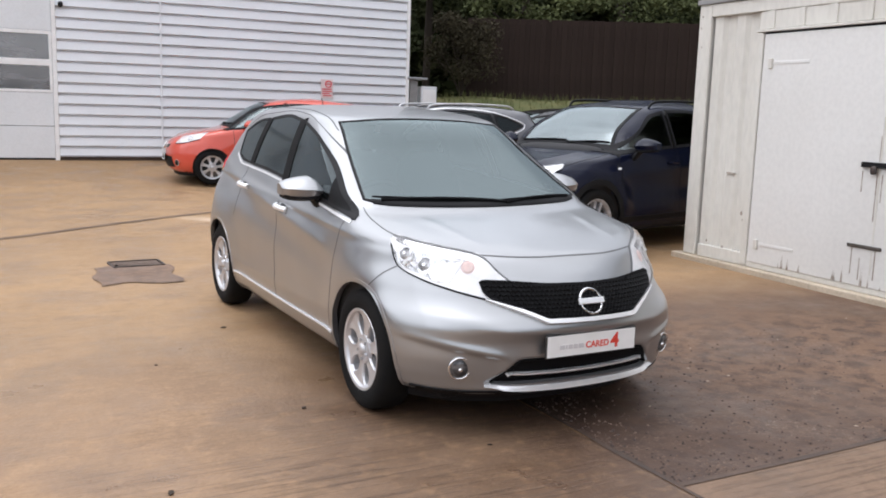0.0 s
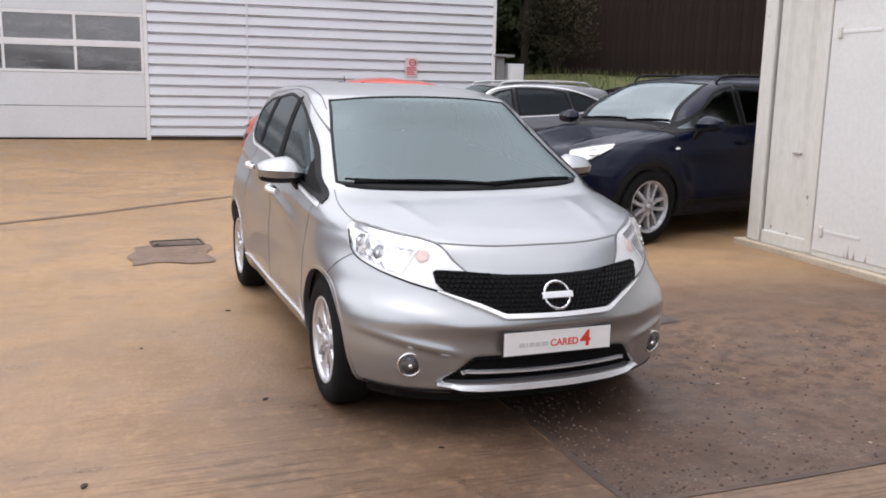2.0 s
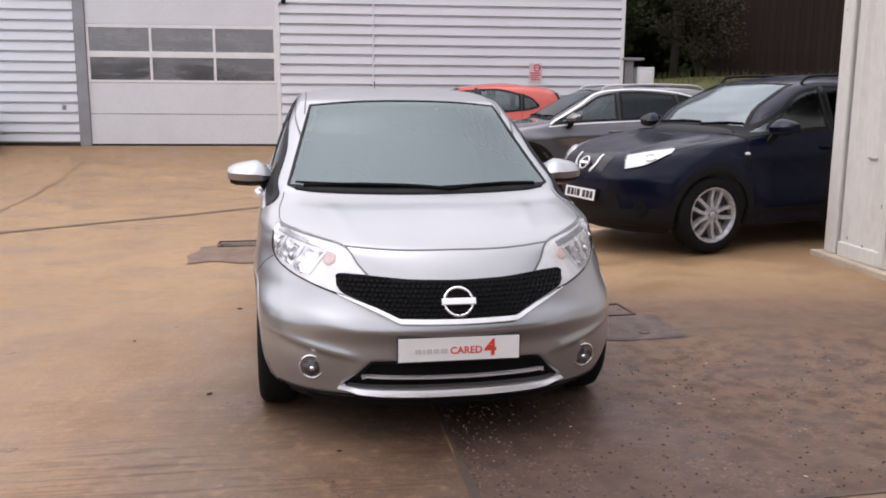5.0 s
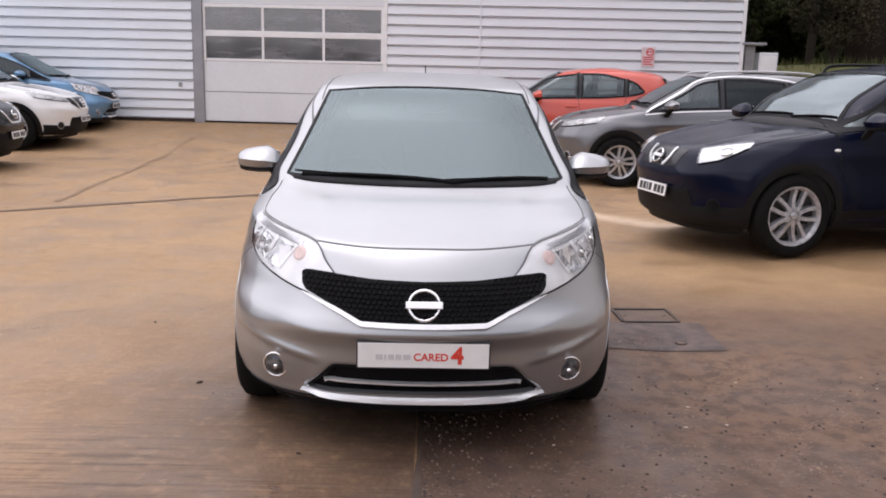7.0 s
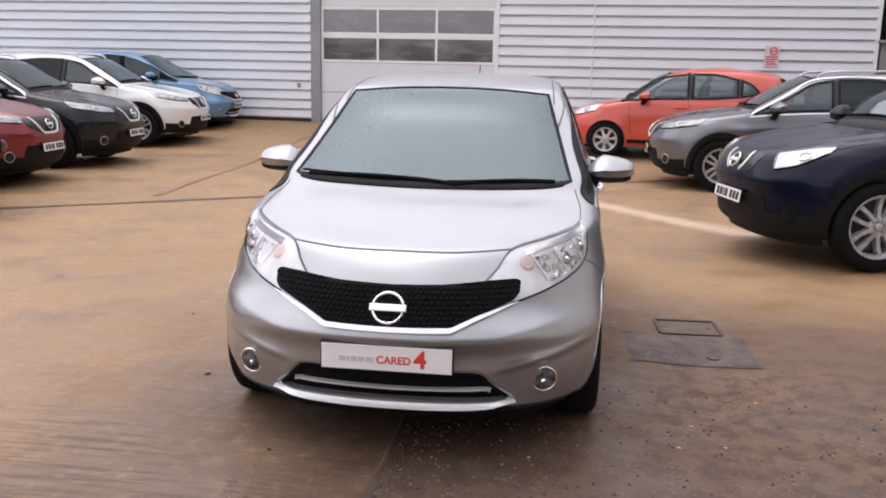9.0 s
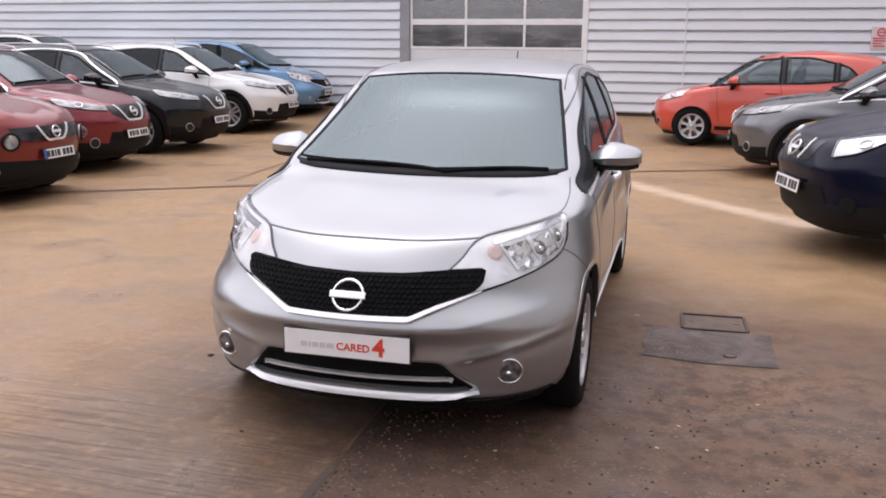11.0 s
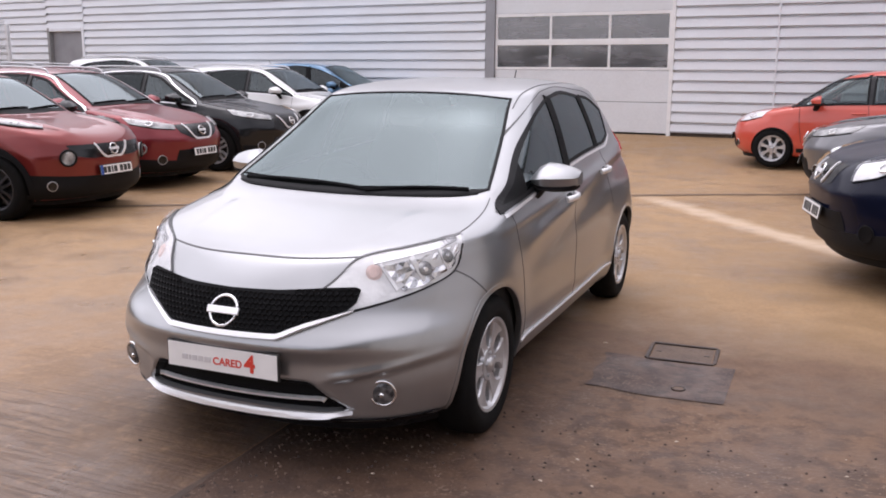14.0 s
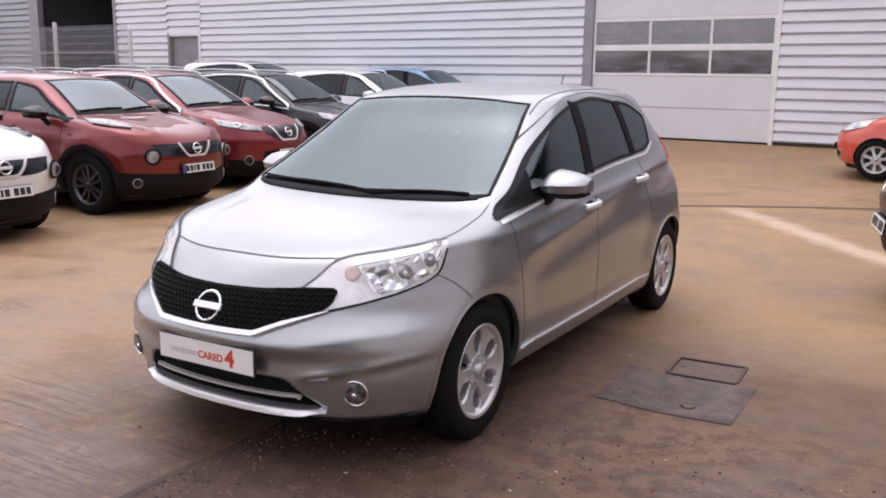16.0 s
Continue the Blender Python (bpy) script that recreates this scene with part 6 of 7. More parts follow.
        g = part("lamp_lens", sh.sheet(up, dn, hd, 28, 9, 0.013, 0.003), LENS, lamp, smooth=True)
        g.visible_shadow = False
        # fog lamp
        q, n = sh.hit((2, s * 0.60, 0.345), FRONT, 0.000)
        n = (n + FRONT).normalized()
        fog = part("fog_lamp", disc_on(q, n, 0.049, 0.010), STEEL, car)
        part("fog_ring", ring(q + n * 0.004, n, 0.050, 0.0055), CHROME, fog, smooth=True)
        part("fog_lens", disc_on(q + n * 0.008, n, 0.044, 0.008, 20, 0.034), FOGGLASS, fog, smooth=True)
        # small chrome disc modelled as the bright highlight on the lens
        part("fog_glint", disc_on(q + n * 0.015 + Vector((0, s * -0.004, -0.006)), n, 0.011, 0.006, 14, 0.006), CHROME, fog)
        # shut lines, handles, sill
        for path in ([(1.02, 0.92), (0.96, 0.70), (0.93, 0.45), (0.90, 0.33)], [(0.03, 1.03), (0.0, 0.75), (-0.02, 0.32)], [(-0.82, 1.08), (-0.86, 0.90), (-0.93, 0.72)]):
            part("shut_line", sh.ribbon(xz(path, s), d, 0.003, 26), SHUT, car)
        part("shut_line", sh.ribbon(xz([(1.545, 0.768), (1.48, 0.725), (1.405, 0.652)], s), d, 0.005, 16), SHUT, car, "joint between bumper and wing")
        part("shut_line", sh.ribbon(xz([(0.83, 1.100), (0.56, 1.243), (0.28, 1.362), (0.04, 1.428), (-0.12, 1.448), (-0.40, 1.462), (-0.70, 1.444), (-0.97, 1.418), (-1.19, 1.335)], s), d, 0.004, 60), SHUT, car, "dark joint over the door frames")
        part("roof_joint", sh.ribbon([(0.36, s * 0.575, 1), (0.10, s * 0.560, 1), (-0.40, s * 0.545, 1), (-0.95, s * 0.525, 1), (-1.22, s * 0.50, 1)], TOP, 0.007, 40, 0.002, 0.004), SHUT, car, "roof gutter joint")
        for hx, hz in ((0.10, 0.885), (-0.74, 0.950)):
            q, n = sh.hit((hx, s, hz), d, 0.0)
            cup = part("door_handle", tube([tuple(q + Vector((0.085, s * 0.008, -0.006))), tuple(q + Vector((0.04, s * 0.032, 0))), tuple(q + Vector((-0.04, s * 0.034, 0.004))), tuple(q + Vector((-0.09, s * 0.008, 0.006)))], 0.015, 8, 16, 1.2), SATIN if hero else paint_mat, car, "bright door handle" if hero else "", smooth=True)
            part("handle_recess", blob(q + Vector((0, s * -0.012, -0.004)), (0.07, 0.016, 0.03), 2.2, 16, 8), TRIM, cup, smooth=True)
        part("sill", sh.ribbon(xz([(0.93, 0.262), (0, 0.268), (-0.93, 0.275)], s), d, 0.07, 40, 0.006, 0.02), paint_mat, car, smooth=True)
        part("sill_strip", sh.ribbon(xz([(0.93, 0.308), (0, 0.312), (-0.93, 0.320)], s), d, 0.008, 40, 0.010, 0.012), SATIN, car)
        door_mirror(car, paint_mat, 0.60, 0.80, 1.048, s, 1.0)
        tl = part("tail_lamp", sh.sheet(xz([(-1.62, 1.02), (-1.75, 1.15), (-1.80, 1.30)], s), xz([(-1.95, 0.95), (-1.93, 1.10), (-1.86, 1.30)], s), Vector((-0.6, s * 0.8, 0)), 14, 6, 0.012, 0.02), REDLAMP, car, smooth=True)
        # bonnet edges
        part("bonnet_line", sh.ribbon([(1.02, s * 0.70, 1), (1.20, s * 0.722, 1), (1.40, s * 0.718, 1), (1.52, s * 0.668, 1), (1.63, s * 0.59, 1), (1.785, s * 0.445, 1)], TOP, 0.005, 40), SHUT, car)
    part("bonnet_line", sh.ribbon(yz([(-0.455, 0.838), (-0.23, 0.829), (0, 0.829), (0.23, 0.829), (0.455, 0.838)]), FRONT, 0.0045, 40), SHUT, car)
    part("cowl", sh.ribbon(yz([(-0.645, 1.006), (-0.5, 0.995), (0, 0.986), (0.5, 0.995), (0.645, 1.006)]), FRONT, 0.008, 40, 0.005, 0.007), GRILLE, car)
    # grille, bright V and lower intake
    gr_up = [(-0.487, 0.722), (-0.47, 0.732), (-0.38, 0.731), (-0.2, 0.719), (0, 0.7155), (0.2, 0.719), (0.38, 0.731), (0.47, 0.732), (0.487, 0.722)]
    gr_dn = [(-0.485, 0.685), (-0.468, 0.662), (-0.333, 0.615), (-0.24, 0.576), (0, 0.574), (0.24, 0.576), (0.333, 0.615), (0.468, 0.662), (0.485, 0.685)]
    grille = part("grille", sh.sheet(yz(gr_up), yz(gr_dn), FRONT, 60, 12, 0.015, 0.02, sharp=True), GRILLE, car, "black honeycomb grille", True)
    if hero:
        loop = np.array(gr_up + gr_dn[::-1])
        comb = bmesh.new()
        pitch = 0.0215
        for row in range(-1, 10):
            for col in range(-24, 25):
                cy, cz = (col + 0.5 * (row % 2)) * pitch, 0.575 + row * pitch * 0.80
                pts = [(cy + 0.0125 * math.sin(k * math.pi / 3), cz + 0.0108 * math.cos(k * math.pi / 3)) for k in range(6)]
                inn = [(cy + 0.0088 * math.sin(k * math.pi / 3), cz + 0.0074 * math.cos(k * math.pi / 3)) for k in range(6)]
                if not inside(np.array(pts), loop).all():
                    continue
                out_v = [comb.verts.new(sh.hit((2.0, a, b), FRONT, 0.021)[0]) for a, b in pts]
                in_v = [comb.verts.new(sh.hit((2.0, a, b), FRONT, 0.0155)[0]) for a, b in inn]
                for k in range(6):
                    comb.faces.new((out_v[k], out_v[(k + 1) % 6], in_v[(k + 1) % 6], in_v[k]))
        tagged(part("honeycomb", comb, MESHBLACK, grille), kind="stuff")
    part("grille_strip", sh.sheet(yz([(-0.482, 0.6545), (-0.335, 0.612), (-0.243, 0.573), (0, 0.571), (0.243, 0.573), (0.335, 0.612), (0.482, 0.6545)]), yz([(-0.482, 0.6515), (-0.335, 0.596), (-0.243, 0.556), (0, 0.553), (0.243, 0.556), (0.335, 0.596), (0.482, 0.6515)]), FRONT, 70, 4, 0.018, 0.018, sharp=True), SATIN, grille)
    badge(sh, car, 0.637, 0.060)
    intake = part("lower_intake", sh.sheet(yz([(-0.36, 0.388), (0, 0.392), (0.36, 0.388)]), yz([(-0.465, 0.276), (0, 0.272), (0.465, 0.276)]), FRONT, 40, 10, 0.008, 0.01), GRILLE, car)
    part("intake_blade", sh.ribbon(yz([(-0.402, 0.326), (-0.3, 0.318), (0, 0.311), (0.3, 0.318), (0.402, 0.326)]), FRONT, 0.008, 40, 0.030, 0.02), SATIN, intake)
    part("bumper_strip", sh.sheet(yz([(-0.488, 0.265), (-0.3, 0.2555), (0, 0.2495), (0.3, 0.2555), (0.488, 0.265)]), yz([(-0.488, 0.261), (-0.3, 0.243), (0, 0.237), (0.3, 0.243), (0.488, 0.261)]), FRONT, 60, 4, 0.004, 0.012, off_b=0.022), SATIN, car, "bright strip along the bumper lip")
    part("lip", sh.ribbon(yz([(-0.74, 0.212), (-0.5, 0.212), (0, 0.210), (0.5, 0.212), (0.74, 0.212)]), FRONT, 0.038, 60, 0.006, 0.02), TRIM, car)
    plate = number_plate(sh, car, 0.462, lean=0, off=0.030, spans=None if hero else PLATE_SPANS)
    if hero:
        bars(plate, Matrix.Translation((-0.03, -0.0025, -0.006)), [(-0.155, -0.128), (-0.122, -0.113), (-0.107, -0.084), (-0.078, -0.055), (-0.049, -0.020)], 0.020, LETTERGREY, "grey_word")
        for text, x, z, size, m_ in (("CARED", -0.034, -0.020, 0.042, LETTERRED), ("4", 0.113, -0.030, 0.094, LETTERRED)):
            cu = bpy.data.curves.new("lettering", 'FONT')
            cu.body, cu.size, cu.extrude = text, size, 0.0008
            cu.offset = 0.0008 if text == "CARED" else 0.003
            cu.materials.append(m_)
            t = new("lettering", cu)
            t.parent = plate
            t.matrix_local = Matrix.Translation((x - 0.005, -0.0035, z)) @ Matrix.Rotation(radians(90), 4, 'X')
    wiper(sh, car, (1, -0.60, 1.014), (1, 0.14, 0.997), 0.012)
    wiper(sh, car, (1, 0.12, 0.995), (1, 0.60, 1.014), 0.010)
    q, n = sh.hit((-1.35, 0, 1), TOP, 0.0)
    part("aerial", tube([tuple(q), tuple(q + Vector((-0.06, 0, 0.10)))], 0.004, 6, 6), TRIM, car)
    arch_parts(sh, car, 0.014, paint_mat, 0.0015)
    seats(car, 0.05, -0.72, 0.52)
    part("dashboard", blob((0.70, 0, 0.88), (0.26, 0.66, 0.11), 3.0), LINING, car, smooth=True)
    part("steering_wheel", ring((0.42, -0.36, 0.92), (-0.85, 0, 0.5), 0.175, 0.016), TRIM, car, smooth=True)
    part("rear_view_mirror", blob((0.32, 0, 1.33), (0.02, 0.12, 0.035), 3.0), TRIM, car, smooth=True)
    add_wheels(car, sh.hubs, 0.74, 0.305, 0.205, 0.185, 6, ALLOY, "broad")
    finish_body(sh, car, paint_mat, holes, 0.17)
    return car


def simple_car(name, label, paint_mat, place, spec):
    """A parked car further off, from its spec: skin, panes, lamps, grille, plate, cladding, rails and wheels."""
    car = tagged(empty(name, place), label, "car", "parked cars")
    sh = Shell(**spec["shell"], dens=spec.get("dens", 0.72), sculpt=spec.get("sculpt"))
    holes = []
    ws = spec["screen"]
    pane(sh, car, yz([(-ws[0] * 0.94, ws[1]), (0, ws[1] + 0.012), (ws[0] * 0.94, ws[1])]), yz([(-ws[2] * 0.94, ws[3]), (0, ws[3] + 0.02), (ws[2] * 0.94, ws[3])]), FRONT, PALESCREEN, "windscreen", 0.035, holes)
    rw = spec["rear_screen"]
    pane(sh, car, yz([(-rw[0], rw[1]), (0, rw[1]), (rw[0], rw[1])]), yz([(-rw[2], rw[3]), (0, rw[3]), (rw[2], rw[3])]), REAR, PRIVACY, "rear_window", 0.04, holes)
    for s in (1, -1):
        d = LEFT if s > 0 else RIGHT
        for k, (lo, hi) in enumerate(spec["panes"]):
            pane(sh, car, xz(lo, s), xz(hi, s), d, SIDEPALE if k == 0 or paint_mat is REDP else PRIVACY, ("front_side_window", "rear_side_window", "quarter_window")[k], 0.03, holes)
        for (lo_a, hi_a), (lo_b, hi_b) in zip(spec["panes"], spec["panes"][1:]):
            part("pillar", sh.ribbon(xz([((lo_a[-1][0] + lo_b[0][0]) / 2, lo_a[-1][1]), ((hi_a[-1][0] + hi_b[0][0]) / 2, hi_a[-1][1])], s), d, 0.09, 14, 0.0035, 0.006), GLOSSBLACK, car)
        if spec.get("bright"):
            part("window_strip", sh.ribbon(xz(spec["bright"], s), d, 0.015, 70, 0.010, 0.012), SATIN, car)
        hd = Vector((spec.get("lamp_dir", 0.8), s * 0.55, 0)).normalized()
        up, dn = mirrored(spec["lamp"][0], s), mirrored(spec["lamp"][1], s)
        lamp = part("headlamp", sh.sheet(up, dn, hd, 20, 6, 0.004, 0.01), spec.get("lamp_material", LAMPGREY), car, "clear headlamp", True)
        part("lamp_edge", sh.ribbon(dn, hd, 0.010, 26, 0.008, 0.010), TRIM, lamp)
        a, b = line3(up, 21)[9], line3(dn, 21)[9]
        q, n = sh.hit((a + b) / 2, hd, 0.012)
        part("lamp_bowl", ring(q, n, 0.045, 0.009, 20), CHROME, lamp, smooth=True)
        g = part("lamp_lens", sh.sheet(up, dn, hd, 20, 6, 0.022, 0.004), LENS, lamp, smooth=True)
        g.visible_shadow = False
        if "round_lamp" in spec:
            y, z, r = spec["round_lamp"]
            q, n = sh.hit((2, s * y, z), Vector((0.85, s * 0.5, 0)).normalized(), 0.008)
            rl = part("round_lamp", disc_on(q, n, r, 0.03), LAMPGREY, car)
            part("lamp_ring", ring(q + n * 0.012, n, r, 0.012), TRIM, rl, smooth=True)
            part("lamp_glass", blob(q + n * 0.012, (r * 0.85, r * 0.85, r * 0.85), 2.0, 18, 10), LENS, rl, smooth=True)
        y, z, r = spec["fog"]
        q, n = sh.hit((2, s * y, z), FRONT, 0.006)
        fog = part("fog_lamp", disc_on(q, n, r, 0.012), GLOSSBLACK, car)
        part("fog_ring", ring(q, n, r * 1.08, 0.005), spec.get("fog_ring", ALLOY), fog, smooth=True)
        hx = spec["shell"]["hubs"][0][0]
        rx = spec["shell"]["hubs"][1][0]
        b = spec["belt"]
        for path in ([(hx - 0.36, b - 0.06), (hx - 0.38, 0.65), (hx - 0.42, 0.40)], [(-0.08, b), (-0.12, 0.70), (-0.14, 0.38)], [(rx + 0.36, b + 0.02), (rx + 0.36, 0.85)]):
            part("shut_line", sh.ribbon(xz(path, s), d, 0.006, 20), SHUT if paint_mat in (WHITEP, GREYP) else TRIM, car)
        for px, pz in ((0.04, b - 0.12), (-0.86, b - 0.09)):
            q, n = sh.hit((px, s, pz), d, 0.0)
            part("door_handle", tube([tuple(q + Vector((0.09, s * 0.006, 0))), tuple(q + Vector((0.04, s * 0.03, 0))), tuple(q + Vector((-0.05, s * 0.03, 0))), tuple(q + Vector((-0.10, s * 0.006, 0)))], 0.014, 6, 12), paint_mat, car, smooth=True)
        if "indicator" in spec:
            q, n = sh.hit((spec["indicator"][0], s, spec["indicator"][1]), d, 0.004)
            part("side_indicator", blob(q, (0.03, 0.012, 0.013), 2.4, 12, 8), PLATEW, car, smooth=True)
        lo = spec["shell"]["front"][0][0]
        part("sill", sh.ribbon(xz([(hx - 0.36, lo + 0.09), (0, lo + 0.09), (rx + 0.36, lo + 0.10)], s), d, 0.15 if spec.get("cladding") else 0.06, 40, 0.010, 0.02), TRIM, car)
        mx, my, mz = spec["mirror"]
        door_mirror(car, spec.get("mirror_paint", paint_mat), mx, my, mz, s, 1.08)
        tz = spec["tail_lamp"]
        part("tail_lamp", sh.sheet(xz([(tz[0] + 0.30, tz[1]), (tz[0] + 0.25, tz[2])], s), xz([(tz[0], tz[1]), (tz[0] + 0.06, tz[2])], s), Vector((-0.6, s * 0.8, 0)), 10, 5, 0.012, 0.02), REDLAMP, car, smooth=True)
        if "rail" in spec:
            x0, x1, yy = spec["rail"]
            p = [sh.hit((x, s * yy, 1), TOP, o)[0] for x, o in ((x0, 0.0), (x0 - 0.12, 0.05), ((x0 + x1) / 2, 0.06), (x1 + 0.15, 0.05), (x1, 0.0))]
            part("roof_rail", tube([tuple(v) for v in p], 0.014, 8, 36), spec.get("rail_material", ALLOY), car, smooth=True)
        part("bonnet_line", sh.ribbon([(a_, s * b_, 1) for a_, b_ in spec["bonnet"]], TOP, 0.008, 30), TRIM, car)
    gr = spec["grille"]
    full = lambda half: [(-y, z) for y, z in half] + [(y, z) for y, z in half[::-1] if y > 0]
    grille = part("grille", sh.sheet(yz(full(gr[0])), yz(full(gr[1])), FRONT, 36, 7, 0.004, 0.01), GLOSSBLACK, car, "black grille")
    for s in (1, -1):
        part("grille_strip", sh.ribbon(yz(spec["vee"], s), FRONT, 0.024, 16, 0.014, 0.02), SATIN, grille)
    badge(sh, car, spec["badge"][0], spec["badge"][1], 0.02)
    it = spec["intake"]
    part("lower_intake", sh.sheet(yz([(-it[0], it[1]), (0, it[1]), (it[0], it[1])]), yz([(-it[2], it[3]), (0, it[3]), (it[2], it[3])]), FRONT, 30, 6, 0.005, 0.01), TRIM, car)
    if spec.get("skid"):
        part("skid_strip", sh.ribbon(yz([(-0.5, spec["skid"] + 0.02), (0, spec["skid"]), (0.5, spec["skid"] + 0.02)]), FRONT, 0.035, 30, 0.012, 0.02), spec.get("skid_material", ALLOY), car)
    if spec.get("cladding"):
        top = spec.get("clad_top", 0.34)
        part("bumper_cladding", sh.sheet(yz([(-0.84, top + 0.03), (-0.5, top), (0, top - 0.01), (0.5, top), (0.84, top + 0.03)]), yz([(-0.80, 0.245), (-0.5, 0.235), (0, 0.232), (0.5, 0.235), (0.80, 0.245)]), FRONT, 50, 7, 0.007, 0.015), TRIM, car, smooth=True)
    number_plate(sh, car, spec["plate"], spans=PLATE_SPANS, off=0.03, band=spec.get("plate_band", False))
    sx = ws[0] * 0.85
    wiper(sh, car, (1, -sx, ws[1] + 0.03), (1, 0.05, ws[1] + 0.055))
    wiper(sh, car, (1, 0.08, ws[1] + 0.03), (1, sx, ws[1] + 0.055))
    arch_parts(sh, car, 0.055 if spec.get("cladding") else 0.012, TRIM if spec.get("cladding") else paint_mat, 0.006 if spec.get("cladding") else 0)
    if spec.get("dark_roof"):
        x0, x1, yy = spec["dark_roof"]
        part("glass_roof", sh.sheet([(x0, -yy, 1), (x0 + 0.04, 0, 1), (x0, yy, 1)], [(x1, -yy, 1), (x1, 0, 1), (x1, yy, 1)], TOP, 20, 12, 0.004, 0.006), GLOSSBLACK, car, smooth=True)
    seats(car, 0.02, -0.78, spec["belt"] - 0.40)
    part("dashboard", blob((spec["dash"], 0, spec["belt"] - 0.06), (0.24, 0.66, 0.11), 3.0), LINING, car, smooth=True)
    add_wheels(car, spec["shell"]["hubs"], spec["track"], *spec["wheel"])
    finish_body(sh, car, paint_mat, holes, 0.2)
    return car


def crossover_sculpt(V):
    """Swelling wings over the wheels, a crease through the door handles, a ridged bonnet and a stepped bumper."""
    x, y, z = V[..., 0].copy(), V[..., 1].copy(), V[..., 2].copy()
    s, ay = np.sign(y), abs(y)
    step = lambda v, w: 0.5 * (1 + np.tanh(v / w))
    side = (ay > 0.6) * step(1.25 - x, 0.10) * step(x + 1.75, 0.10)
    crease = 0.88 - 0.045 * x
    V[..., 1] += s * side * (0.012 * np.exp(-((z - crease) / 0.05)**2) - 0.020 * np.exp(-((z - 0.66 - 0.03 * x) / 0.11)**2) * step(0.80 - abs(x), 0.12))
    for hx in (1.31, -1.31):
        r = np.hypot(x - hx, z - 0.345)
        V[..., 1] += np.where(ay > 0.45, s * 0.026 * np.exp(-((r - 0.49) / 0.09)**2) * step(z - 0.42, 0.08), 0)
    front = step(x - 1.35, 0.05)
    V[..., 0] += front * 0.022 * np.exp(-((z - 0.60 - 0.10 * ay) / 0.05)**2) * step(ay - 0.30, 0.08)
    V[..., 0] -= front * 0.022 * np.exp(-((z - 0.45) / 0.07)**2) * step(ay - 0.42, 0.06)
    top = (z > 0.88) & (x > 1.15)
    V[..., 2] += np.where(top, 0.016 * np.exp(-((ay - 0.52 + 0.12 * (x - 1.2)) / 0.07)**2) - 0.010 * np.exp(-(ay / 0.22)**2), 0) * step(1.95 - x, 0.08)
    return V


def crossover_spec(old=False):
    """A mid-size crossover with black lower cladding; old: the earlier, rounder model."""
    h = 1.60 if old else 1.58
